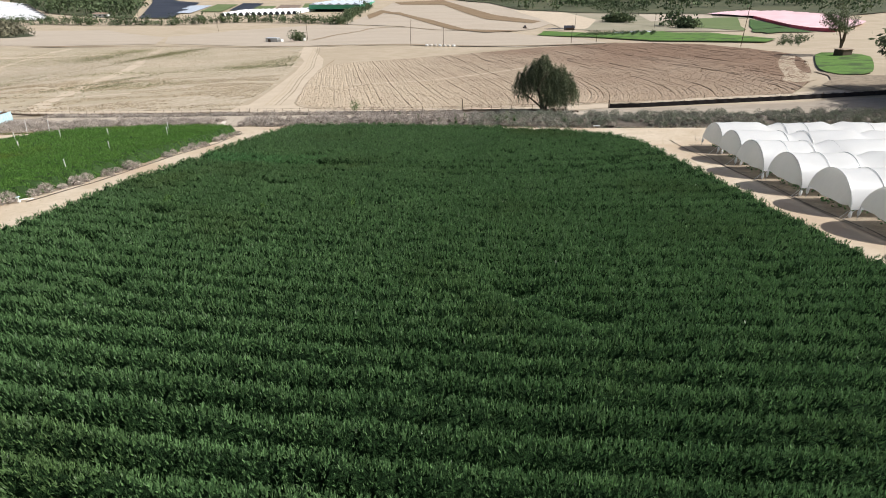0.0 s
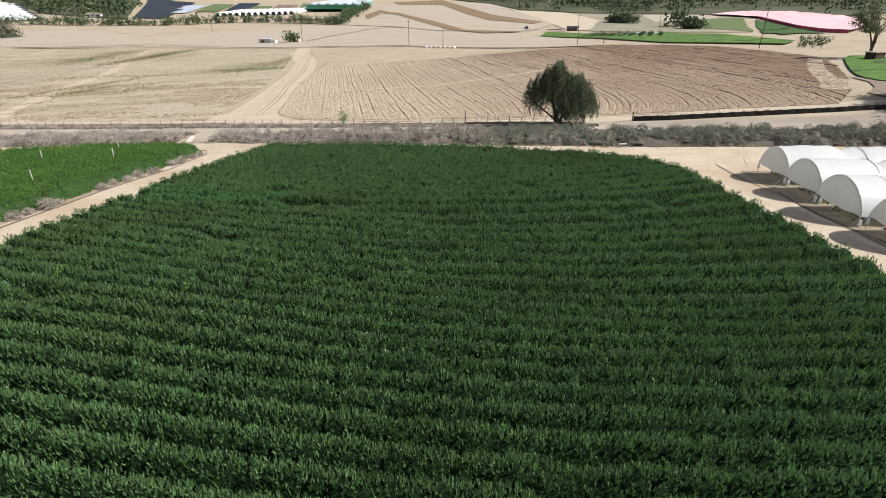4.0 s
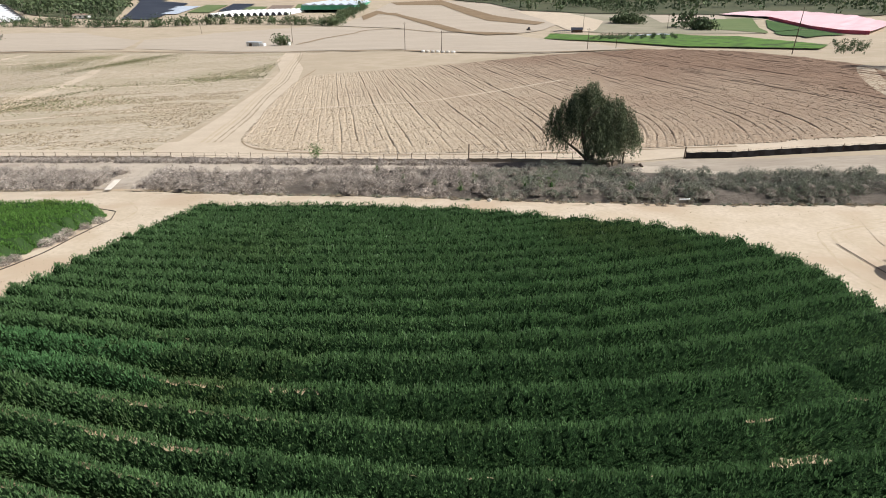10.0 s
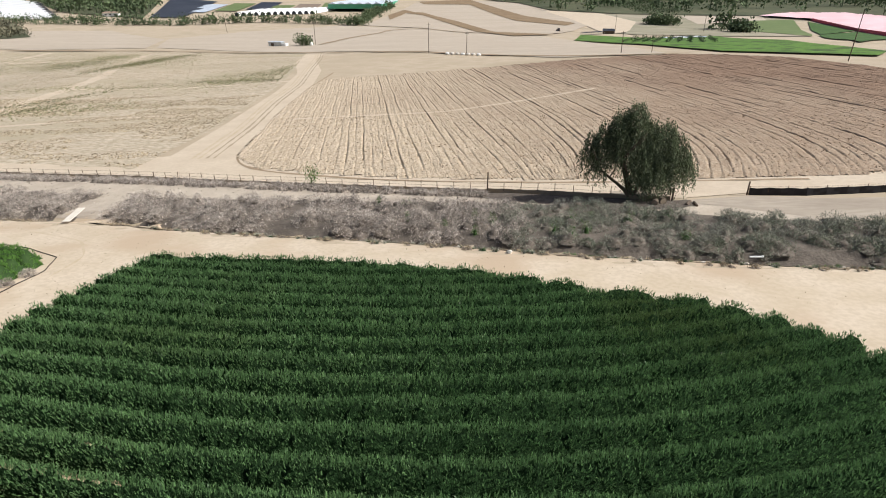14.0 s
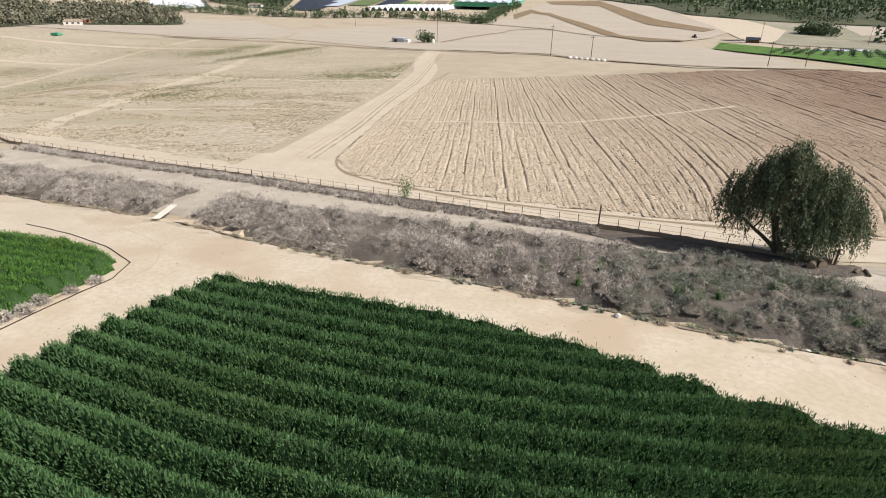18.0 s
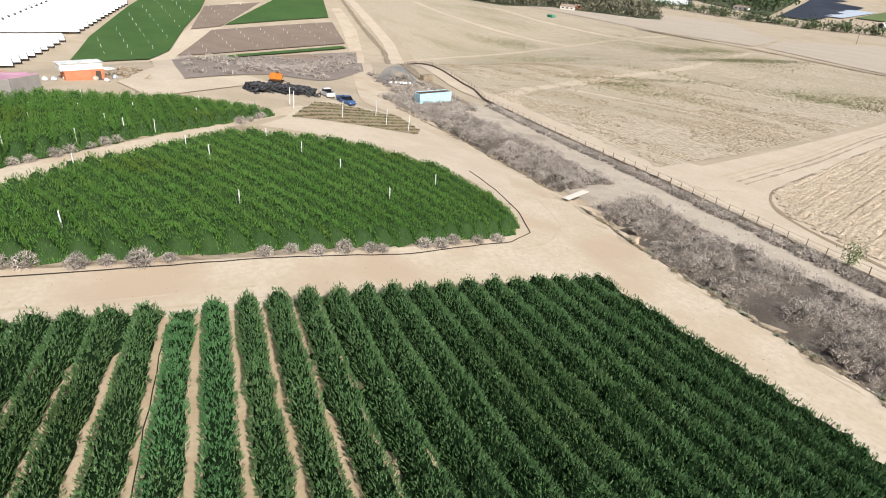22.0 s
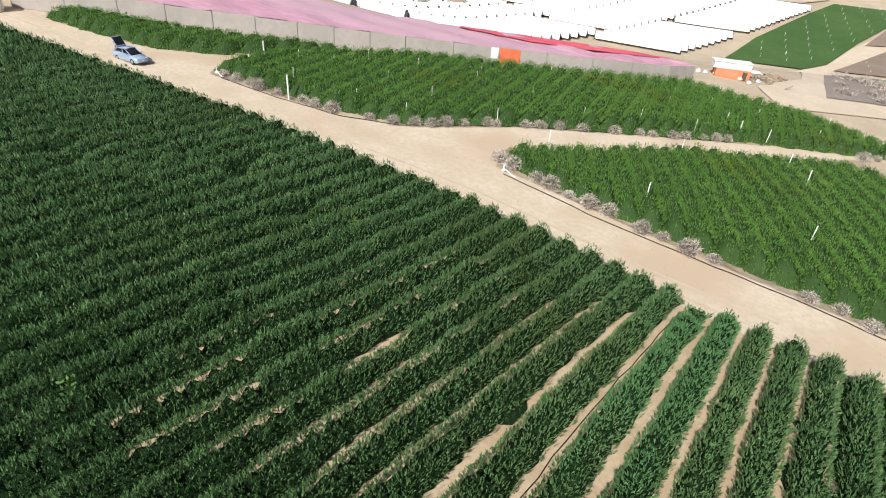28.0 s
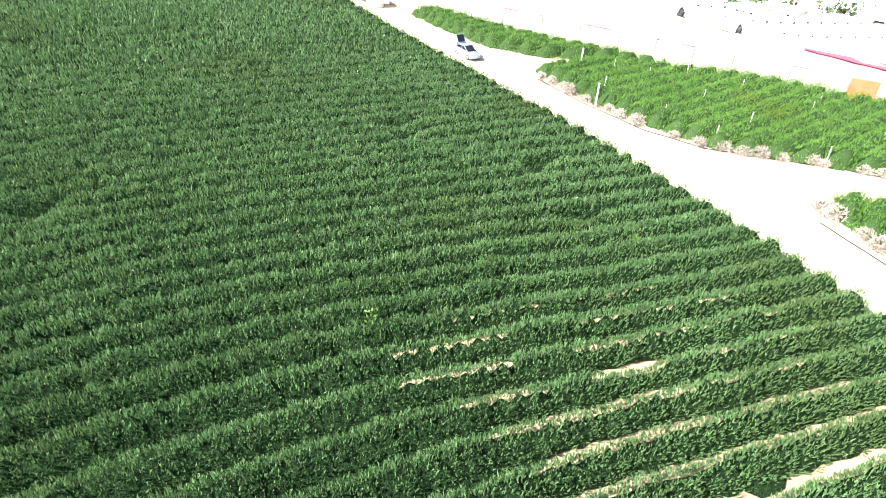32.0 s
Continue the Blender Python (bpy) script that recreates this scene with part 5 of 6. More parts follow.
for x, y, r, l in ((27.3, 132.4, 0.5, 0.7), (26.3, 132.0, 0.42, 0.9), (30.6, 132.0, 0.22, 1.6), (31.4, 131.6, 0.2, 1.3)):
    ob = base("log", x, y, x * 40)
    part("bark", rod(bmesh.new(), (0, -l / 2, r), (0, l / 2, r), r, r * 0.92, 12), BARK, ob)
    part("cut_end", rod(bmesh.new(), (0, -l / 2 - 0.012, r), (0, -l / 2, r), r * 0.9, r * 0.9, 12), WOOD, ob)
    tagged(ob, "sawn log lying by the gate post", "log")


def pvc_post(x, y, h, r=0.06):
    ob = base("marker_post", x, y)
    part("pipe", rod(bmesh.new(), (0, 0, 0), (rng.normal(0, 0.04), rng.normal(0, 0.04), h), r, None, 8), PVC, ob)
    part("cap", rod(bmesh.new(), (0, 0, h), (0, 0, h + 0.03), r * 1.1, r * 0.8, 8), PVC, ob)
    return tagged(ob, "white plastic pipe post standing in the crop", "post", "white posts in the fields")


for x, y in ((-51.6, 70.4), (-72.4, 83.6), (-68.6, 85.4), (-75.4, 94), (-69, 96.5), (-61.6, 98.6), (-53.6, 84.7), (-51.4, 99.8), (-66.6, 72.0), (-57, 59), (-80.6, 78), (-55, 108)):
    pvc_post(x, y, 2.5)
spots = [(x, y) for x in np.arange(-98, -50, 7.2) for y in np.arange(22, 100, 7.5)]
for x, y in spots:
    x, y = x + rng.uniform(-2, 2), y + rng.uniform(-2, 2)
    if inside(F3_EDGE, [x], [y])[0]:
        pvc_post(x, y, rng.uniform(1.7, 2.05), 0.045)
pvc_post(-48.9, 31.2, 2.7, 0.09)
pvc_post(-57.5, 20.5, 2.4, 0.09)
for x, y in ((-94.6, 113.3), (-102.3, 123.8), (-93.3, 121.4), (-90.4, 124.5), (-97.5, 105.5), (-101, 106)):
    ob = base("stake", x, y)
    part("stake", rod(bmesh.new(), (0, 0, 0), (0.3, 0, 3.0), 0.08, 0.07, 6), PVC, ob)
    part("cap", rod(bmesh.new(), (0.3, 0, 3.0), (0.3, 0, 3.06), 0.09, 0.07, 6), PVC, ob)
    tagged(ob, "leaning white stake in a weedy plot", "stake", "stakes in the small plot")


def valve(x, y, turn):
    ob = base("irrigation_valve", x, y, turn)
    part("riser", rod(bmesh.new(), (0, 0, 0), (0, 0, 0.75), 0.06, None, 8), PVC, ob)
    part("elbow", tube(bmesh.new(), [(0, 0, 0.35), (0.35, 0, 0.38), (0.8, 0, 0.3), (1.2, 0.1, 0.12), (1.6, 0.2, 0.1)], [0.06] * 5, 8), PVC, ob)
    part("handle", rod(bmesh.new(), (-0.25, 0, 0.8), (0.25, 0, 0.8), 0.04, None, 6), BLUE_PAINT, ob)
    part("flange", rod(bmesh.new(), (0, 0, 0.2), (0, 0, 0.3), 0.18, None, 10), PVC, ob)
    return tagged(ob, "white plastic irrigation valve at a field corner", "valve", "irrigation valves")


valve(-48.9, 57.0, 60)
valve(-49.2, 20.6, 60)


def hose(points, label, r=0.035):
    line = []
    for (xa, ya), (xb, yb) in zip(points, points[1:]):
        n = max(2, int(math.hypot(xb - xa, yb - ya) / 1.2))
        line += [(xa + (xb - xa) * i / n + rng.normal(0, 0.04), ya + (yb - ya) * i / n + rng.normal(0, 0.04)) for i in range(n)]
    z = ground([p[0] for p in line], [p[1] for p in line])
    ob = part("hose", tube(bmesh.new(), [(*p, float(h) + 0.11) for p, h in zip(line, z)], [r] * len(line), 5), SHADOW_HOSE)
    return tagged(ob, label, "hose")


hose([(-48.3, 57.2), (-45.9, 67.5), (-43.5, 85.7), (-40.9, 96.5), (-40.6, 108.5), (-42.4, 112.6), (-48.6, 116), (-56, 118.5), (-66, 120.6)], "black irrigation hose round the field corner", 0.045)
hose([(-48.4, 22), (-48.2, 30), (-49, 38), (-51.4, 43.8), (-61, 53.4), (-70, 65.2), (-79.4, 78.6)], "black irrigation hose along the field edge", 0.045)
xs = np.arange(-44, 38, 0.5)
ys = 75.15 + big_bend(xs, 75.15)
hose([(x, float(np.interp(x, xs, ys))) for x in (-36.4, -33, -30, -27, -24, -21, -18, -15)], "black irrigation hose between crop rows")

# pale weeds standing out of the dark crop
for x, y in ((-18.6, 49.4), (-29.5, 52.5), (-9.7, 50.3)):
    n = 60
    p = np.random.normal(0, 1, (n, 3)) * (0.2, 0.2, 0.22) + (x, y, float(ground(x, y)) + 1.75)
    me = fast_mesh("tall_weed", *leaves(p, unit(np.random.normal(size=(n, 3)) + (0, 0, 0.6)), np.full(n, 0.26), np.full(n, 0.16)), [WEED])
    tagged(new("tall_weed", me), "pale green weed growing through the dark crop", "weed", kind="stuff")


# ---- vehicles ----
def loft(sections):
    """A skin over cross sections, each a list of points of equal length."""
    bm = bmesh.new()
    rings = [[bm.verts.new(p) for p in s] for s in sections]
    n = len(rings[0])
    for a, b in zip(rings, rings[1:]):
        for k in range(n):
            bm.faces.new((a[k], b[k], b[(k + 1) % n], a[(k + 1) % n]))
    bm.faces.new(rings[0]), bm.faces.new(rings[-1][::-1])
    return bm


def slab(y, half, low, high, tuck=0.06):
    """A rounded car-like cross section at y."""
    return [(half - tuck, y, low), (half, y, low + 0.12), (half, y, high - 0.16), (half - 0.12, y, high), (-half + 0.12, y, high), (-half, y, high - 0.16), (-half, y, low + 0.12), (-half + tuck, y, low)]


def wheel(parent, x, y, r):
    ob = part("wheel", rod(bmesh.new(), (x - 0.1, y, r), (x + 0.1, y, r), r, None, 18), RUBBER, parent)
    out = 0.105 if x > 0 else -0.105
    part("rim", rod(bmesh.new(), (x + out * 0.9, y, r), (x + out, y, r), r * 0.64, r * 0.58, 12), GALVANISED, ob)
    return ob


def hatchback(x, y, turn):
    car = base("car", x, y, turn)
    body = [slab(-2.22, 0.70, 0.35, 0.82), slab(-2.1, 0.82, 0.22, 0.98), slab(-1.2, 0.87, 0.18, 1.02), slab(0.0, 0.87, 0.18, 0.98), slab(1.0, 0.87, 0.18, 0.95), slab(1.6, 0.85, 0.18, 0.84), slab(2.05, 0.78, 0.2, 0.70), slab(2.23, 0.62, 0.3, 0.58)]
    part("body", loft(body), CAR_PAINT, car, "pale blue metallic body", True)
    cabin = [slab(-1.95, 0.64, 0.9, 1.2), slab(-1.3, 0.66, 0.9, 1.42), slab(-0.4, 0.66, 0.9, 1.49), slab(0.3, 0.66, 0.9, 1.44), slab(0.95, 0.67, 0.88, 1.08), slab(1.15, 0.68, 0.86, 0.95)]
    part("windows", loft(cabin), GLASS_DARK, car, "dark window glass", True)
    roof = [slab(-1.5, 0.6, 1.36, 1.42, 0.02), slab(-0.5, 0.62, 1.42, 1.505, 0.02), slab(0.25, 0.6, 1.40, 1.46, 0.02)]
    part("roof", loft(roof), CAR_PAINT, car, "", True)
    for side in (-1, 1):
        for ya, za, yb, zb in ((0.25, 1.42, 1.1, 0.96), (-0.35, 1.46, -0.3, 0.96), (-1.3, 1.38, -1.85, 1.0)):
            part("pillar", rod(bmesh.new(), (side * 0.645, ya, za), (side * 0.70, yb, zb), 0.045), CAR_PAINT, car)
        part("headlight", box(bmesh.new(), side * 0.6, 2.0, 0.6, 0.3, 0.3, 0.14, 0.04), LAMP_GLASS, car, "pale headlight")
        part("tail_light", box(bmesh.new(), side * 0.68, -2.15, 0.75, 0.2, 0.12, 0.22, 0.03), BRICK_WALL, car, "red tail light")
        part("mirror", box(bmesh.new(), side * 0.95, 0.75, 0.95, 0.2, 0.1, 0.14, 0.03), CAR_PAINT, car)
        part("door_handle", box(bmesh.new(), side * 0.875, -0.25, 0.78, 0.02, 0.18, 0.03), CAR_PAINT, car)
        for y0 in (1.38, -1.32):
            wheel(car, side * 0.78, y0, 0.31)
    part("bumper", box(bmesh.new(), 0, 2.12, 0.26, 1.3, 0.16, 0.16, 0.04), RUBBER, car, "dark lower grille")
    part("number_plate", box(bmesh.new(), 0, 2.235, 0.42, 0.32, 0.02, 0.1), WHITE_PAINT, car)
    # tailgate raised at the rear
    bm = bmesh.new()
    m = pose(0, -1.45, 1.46, -52, 0, 0)
    box(bm, 0, -0.6, 0, 1.22, 1.2, 0.07, 0.03, m)
    gate = part("tailgate", bm, CAR_PAINT, car, "raised tailgate")
    part("tailgate_glass", box(bmesh.new(), 0, -0.6, 0.06, 1.06, 1.0, 0.03, 0, m), GLASS_DARK, gate)
    for side in (-1, 1):
        part("strut", rod(bmesh.new(), (side * 0.58, -1.75, 1.0), m @ Vector((side * 0.58, -0.65, -0.02)), 0.02), RUBBER, car)
    return tagged(car, "pale blue hatchback with raised tailgate on a sandy road", "car")


hatchback(-45.2, 11.7, -5)
bag = base("storage_bag", -45.9, 9.1, 20)
bm = box(bmesh.new(), 0, 0, 0, 0.9, 0.6, 1.25, 0.2)
part("bag", bm, BLUE_BAG, bag)
part("strap", tube(bmesh.new(), [(-0.2, 0, 1.24), (-0.15, 0, 1.4), (0.15, 0, 1.4), (0.2, 0, 1.24)], [0.03] * 4, 5), BLUE_BAG, bag)
tagged(bag, "dark blue tall storage bag behind the open car", "bag")


def pickup(x, y, turn, paint, label):
    car = base("pickup_truck", x, y, turn)
    lower = [slab(-2.6, 0.85, 0.45, 1.0), slab(-1.0, 0.92, 0.4, 1.05), slab(1.2, 0.92, 0.4, 1.1), slab(2.3, 0.9, 0.4, 1.02), slab(2.6, 0.82, 0.45, 0.9)]
    part("body", loft(lower), paint, car, "", True)
    cab = [slab(-0.5, 0.78, 1.0, 1.62), slab(0.0, 0.8, 1.0, 1.78), slab(0.75, 0.8, 1.0, 1.72), slab(1.35, 0.8, 1.0, 1.15)]
    part("windows", loft(cab), GLASS_DARK, car, "dark cab glass", True)
    part("roof", loft([slab(-0.45, 0.76, 1.6, 1.70, 0.02), slab(0.1, 0.78, 1.68, 1.82, 0.02), slab(0.75, 0.76, 1.66, 1.76, 0.02)]), paint, car, "", True)
    for side in (-1, 1):
        part("bed_side", box(bmesh.new(), side * 0.88, -1.55, 1.0, 0.08, 2.1, 0.35, 0.03), paint, car)
        part("headlight", box(bmesh.new(), side * 0.62, 2.55, 0.7, 0.3, 0.12, 0.18, 0.03), LAMP_GLASS, car)
        for y0 in (1.7, -1.6):
            wheel(car, side * 0.82, y0, 0.38)
    part("bed_floor", box(bmesh.new(), 0, -1.55, 1.06, 1.68, 2.0, 0.03), RUBBER, car)
    part("tailgate", box(bmesh.new(), 0, -2.6, 0.9, 1.7, 0.08, 0.45, 0.03), paint, car)
    return tagged(car, label, "pickup truck")


pickup(-118.0, 120.0, 88, WHITE_PAINT, "white pickup truck parked beside a dark heap")
pickup(-112.0, 121.8, -82, BLUE_TRUCK, "blue pickup truck parked at the yard entrance")

# orange tank on a dark wheeled frame
trolley = base("tank_trailer", -122.0, 110.4, 62)
bm = box(bmesh.new(), 0, 0, 0.75, 2.7, 1.7, 1.5, 0.35)
part("tank", bm, ORANGE_PAINT, trolley, "rounded orange tank")
part("hatch", rod(bmesh.new(), (0.3, 0, 2.2), (0.3, 0, 2.4), 0.32, 0.28, 12), RUST_STEEL, trolley)
part("frame", box(bmesh.new(), 0, 0, 0.5, 3.0, 1.4, 0.22), RUBBER, trolley)
part("drawbar", rod(bmesh.new(), (1.4, 0, 0.6), (2.8, 0, 0.35), 0.07), RUST_STEEL, trolley)
for s in (-1, 1):
    for k in (-0.9, 0.9):
        part("wheel", rod(bmesh.new(), (k, s * 0.8 - 0.1, 0.36), (k, s * 0.8 + 0.1, 0.36), 0.36, None, 14), RUBBER, trolley)
tagged(trolley, "orange tank on a dark wheeled frame in wasteland", "tank trailer")


# ---- yard by the ditch ----
trailer = base("box_trailer", -121.0, 149, 93)
part("box", box(bmesh.new(), 0, 0, 0.9, 9.4, 2.5, 2.3, 0.06), BLUE_PAINT, trailer, "light blue steel box")
# a flat dark plate paints the shade of the open load space
part("load_space", box(bmesh.new(), 0, 0, 3.17, 9.1, 2.2, 0.06), RUST_STEEL, trailer, "flat dark plate for the shaded inside")
for s in (-1, 1):
    part("rim", box(bmesh.new(), 0, s * 1.2, 3.2, 9.4, 0.1, 0.14), BLUE_PAINT, trailer)
for k in range(9):
    part("rib", box(bmesh.new(), -4.4 + 1.1 * k, -1.28, 0.95, 0.08, 0.06, 2.2), BLUE_PAINT, trailer)
for k in (-3.4, -2.4, 3.2):
    for s in (-1, 1):
        part("wheel", rod(bmesh.new(), (k, s * 1.0 - 0.12, 0.45), (k, s * 1.0 + 0.12, 0.45), 0.45, None, 14), RUBBER, trailer)
part("beam", box(bmesh.new(), 0, 0, 0.65, 9.0, 0.9, 0.25), RUST_STEEL, trailer)
tagged(trailer, "light blue open-topped steel trailer among dry brush", "trailer")

arches = base("hoop_shed", -152.5, 156.3, -18)
shape = arch(9.0, 4.2, 1.1, 12)
for k in range(7):
    bm = tube(bmesh.new(), [(-4.5 + 1.5 * k, y, z) for y, z in shape], [0.12] * len(shape), 5)
    part("hoop", bm, GALVANISED, arches)
for y, z in (shape[3], shape[7], shape[11]):
    part("purlin", rod(bmesh.new(), (-4.5, y, z), (4.5, y, z), 0.06), GALVANISED, arches)
for k in range(10):
    part("drum", rod(bmesh.new(), (5 - rng.uniform(0, 8), -3.2 + 0.7 * k, 0), (4 - rng.uniform(0, 1), -3.2 + 0.7 * k, 0.9), 0.28, None, 10), PVC if k % 2 else GALVANISED, arches)
tagged(arches, "bare steel hoop shed frame with drums inside", "shed")
crate = base("crate_stack", -157, 169, 12)
for k in range(4):
    part("crate", box(bmesh.new(), 0, -1.5 + 1.0 * k, 0, 1.8, 0.95, 1.7, 0.03), WOOD, crate)
tagged(crate, "stack of grey timber crates by the ditch", "crates")


def scrap(name, spots, make, label, category):
    """A heap of many like pieces in one mass."""
    bm = bmesh.new()
    for x, y, z in spots:
        make(bm, Matrix.Translation((x, y, float(ground(x, y)) + z)) @ pose(0, 0, 0, rng.uniform(-35, 35), rng.uniform(-35, 35), rng.uniform(0, 360)))
    return tagged(part(name, bm, OLD_RUBBER if "tyre" in name else WOOD), label, category, kind="stuff")


def tyre(bm, m):
    bmesh.ops.create_cone(bm, cap_ends=False, segments=9, radius1=0.45, radius2=0.5, depth=0.28, matrix=m)
    bmesh.ops.create_cone(bm, cap_ends=False, segments=9, radius1=0.3, radius2=0.5, depth=0.05, matrix=m @ Matrix.Translation((0, 0, 0.14)))


heap = []
for k in range(420):
    f, u = rng.random(), rng.normal(0, 0.42)
    heap.append((-110.5 - 5 * f + 2.4 * u, 101.5 + 15 * f + 0.6 * u, max(0.1, (1.5 - 0.6 * abs(u)) * rng.random())))
scrap("tyre_heap", heap, tyre, "long heap of old black tyres beside the road", "tyres")
scrap("timber_scrap", [(-113 + rng.uniform(-4, 4), 139 + rng.uniform(-2.5, 2.5), 0.2) for _ in range(26)] + [(-117 - rng.uniform(0, 14), 82 + rng.uniform(-4, 4), 0.2) for _ in range(40)], lambda bm, m: box(bm, 0, 0, 0, rng.uniform(0.6, 2.4), 0.25, 0.2, 0, m), "scattered timber offcuts in the yard", "timber")

# orange shed with a white roof
shed = base("farm_shed", -117, 75.8, 102)
shed.matrix_world = shed.matrix_world @ Matrix.Diagonal((0.78, 0.78, 0.74, 1))
part("wall", box(bmesh.new(), 0, 0, 0, 7.6, 3.6, 2.2, 0.03), BRICK_WALL, shed, "orange painted wall")
part("container", box(bmesh.new(), -0.3, 0.4, 2.2, 8.2, 3.4, 1.5, 0.05), WHITE_PAINT, shed, "white upper box")
part("roof", box(bmesh.new(), -0.3, 0.4, 3.7, 8.6, 3.8, 0.12, 0.03), WHITE_PAINT, shed)
part("door", box(bmesh.new(), 2.6, -1.83, 0, 1.0, 0.08, 1.95), POLE_WOOD, shed)
part("awning", box(bmesh.new(), 5.2, 0.2, 1.9, 2.4, 3.0, 0.08), WHITE_PAINT, shed)
for s in (-1.2, 1.4):
    part("awning_post", rod(bmesh.new(), (6.2, s, 0), (6.2, s, 1.9), 0.05), GALVANISED, shed)
tagged(shed, "orange farm shed with a white box roof", "shed")
for k in range(9):
    ob = base("supply_bag", -113.5 - rng.uniform(0, 5), 68.5 + 1.5 * k + rng.uniform(-0.4, 0.4), rng.uniform(0, 90))
    part("sack", box(bmesh.new(), 0, 0, 0, 0.8, 0.7, 0.6, 0.15), (STUCCO, WHITE_PAINT, GREY_ROOF)[k % 3], ob)
    part("tie", rod(bmesh.new(), (0, 0, 0.58), (0, 0, 0.72), 0.1, 0.16), STUCCO, ob)
    tagged(ob, "pale bulk bag standing by the farm shed", "bag", "bulk bags at the shed")

# white water tank beside the road
tank = base("water_tank", -45.6, -13.5)
part("barrel", rod(bmesh.new(), (0, 0, 0), (0, 0, 2.1), 1.35, None, 28), WHITE_PAINT, tank, "white ribbed barrel", True)
part("lid", rod(bmesh.new(), (0, 0, 2.1), (0, 0, 2.4), 1.3, 0.3, 28), WHITE_PAINT, tank)
for k in range(4):
    part("rib", rod(bmesh.new(), (0, 0, 0.35 + 0.45 * k), (0, 0, 0.42 + 0.45 * k), 1.39, None, 28), WHITE_PAINT, tank)
tagged(tank, "white plastic water tank beside the road", "tank")
wall = base("low_wall", -44.6, -24.5)
part("wall", box(bmesh.new(), 0, 0, 0, 0.3, 17, 1.0, 0.03), WHITE_PAINT, wall)
part("coping", box(bmesh.new(), 0, 0, 1.0, 0.4, 17.1, 0.08, 0.02), WHITE_PAINT, wall)
tagged(wall, "low white wall beside the road", "wall")


# ---- pink net house ----
def sheet(name, near, far, lift, mat, parent, label, n=40, m=10, ripple=0.18):
    """A roof sheet between two lines of plan points, held up over the land."""
    def along(line, k):
        p = np.array(line, float)
        s = np.r_[0, np.cumsum(np.hypot(*np.diff(p, axis=0).T))]
        t = np.linspace(0, s[-1], k)
        return np.c_[np.interp(t, s, p[:, 0]), np.interp(t, s, p[:, 1])]
    a, b = along(near, n), along(far, n)
    f = np.linspace(0, 1, m)[:, None, None]
    xy = a * (1 - f) + b * f
    z = ground(xy[..., 0], xy[..., 1]) + lift + ripple * np.sin(np.arange(n) * 0.9)[None] * np.sin(np.linspace(0, 9, m))[:, None] - ripple * (np.arange(n) % 4 == 2)[None]
    cell = (np.arange(m - 1)[:, None] * n + np.arange(n - 1)).ravel()
    me = fast_mesh(name, np.concatenate([xy, z[..., None]], -1).reshape(-1, 3), np.stack([cell, cell + 1, cell + n + 1, cell + n], 1), [mat], smooth_faces=True)
    ob = new(name, me)
    ob.parent = parent
    if label:
        ob["label"] = label
    return ob


def upright(name, line, low, high, mat, parent, label=""):
    """A cloth wall over a line of plan points."""
    bm = bmesh.new()
    rows = []
    for x, y in line:
        g = float(ground(x, y))
        rows.append([bm.verts.new((x, y, g + h)) for h in (low, (low + high) / 2, high)])
    for a, b in zip(rows, rows[1:]):
        for k in range(2):
            bm.faces.new((a[k], b[k], b[k + 1], a[k + 1]))
    return part(name, bm, mat, parent, label)


net_house = new("net_house")
NET_NEAR = [(-48.5, -14), (-55, -2), (-61, 8.8), (-66.8, 18.6), (-74.3, 31.8), (-82.1, 43.5), (-90.1, 55.8), (-98.6, 66.6), (-103, 70)]
NET_FAR = [(-64, -40), (-74, -10), (-82, 8), (-85, 16), (-87.5, 26), (-90.5, 36), (-96, 47.5), (-100.5, 57.5), (-104, 68)]
sheet("roof_netting", NET_NEAR, NET_FAR, 3.1, NET_PINK, net_house, "faded pink shade netting", 60, 14)
sheet("red_netting", [(-88.2, 34), (-88.9, 40), (-90.2, 46), (-95, 54.6), (-101.4, 64)], [(-89.4, 33.6), (-92.4, 40), (-96.4, 48), (-100.8, 57.6), (-104, 66.6)], 3.2, NET_RED, net_house, "folded red netting at the far edge", 30, 5, 0.05)
for (xa, ya), (xb, yb) in zip(NET_NEAR, NET_NEAR[1:]):
    n = max(1, round(math.hypot(xb - xa, yb - ya) / 6))
    for i in range(n):
        p = [(xa + (xb - xa) * (i + f) / n, ya + (yb - ya) * (i + f) / n) for f in (0, 0.5, 1)]
        upright("wall_panel", p, 0.05, 3.08 - 0.06 * (i % 2), NET_GREY, net_house, "grey netting wall panel")
        g = float(ground(*p[0]))
        part("pole", rod(bmesh.new(), (*p[0], g), (*p[0], g + 3.2), 0.06), GALVANISED, net_house)
upright("door", [(-82.2, 43.5), (-83.1, 44.9), (-84.0, 46.3)], 0.2, 3.02, ORANGE_FABRIC, net_house, "orange fabric door")
upright("door_edge", [(-81.5, 42.5), (-82.15, 43.45)], 0.2, 3.02, WHITE_PAINT, net_house, "white door flap")
for ob in net_house.children:
    if ob.name.startswith("door"):
        ob.location = (0.16, -0.08, 0)
tagged(net_house, "long net house with pink roof and grey walls", "net house")


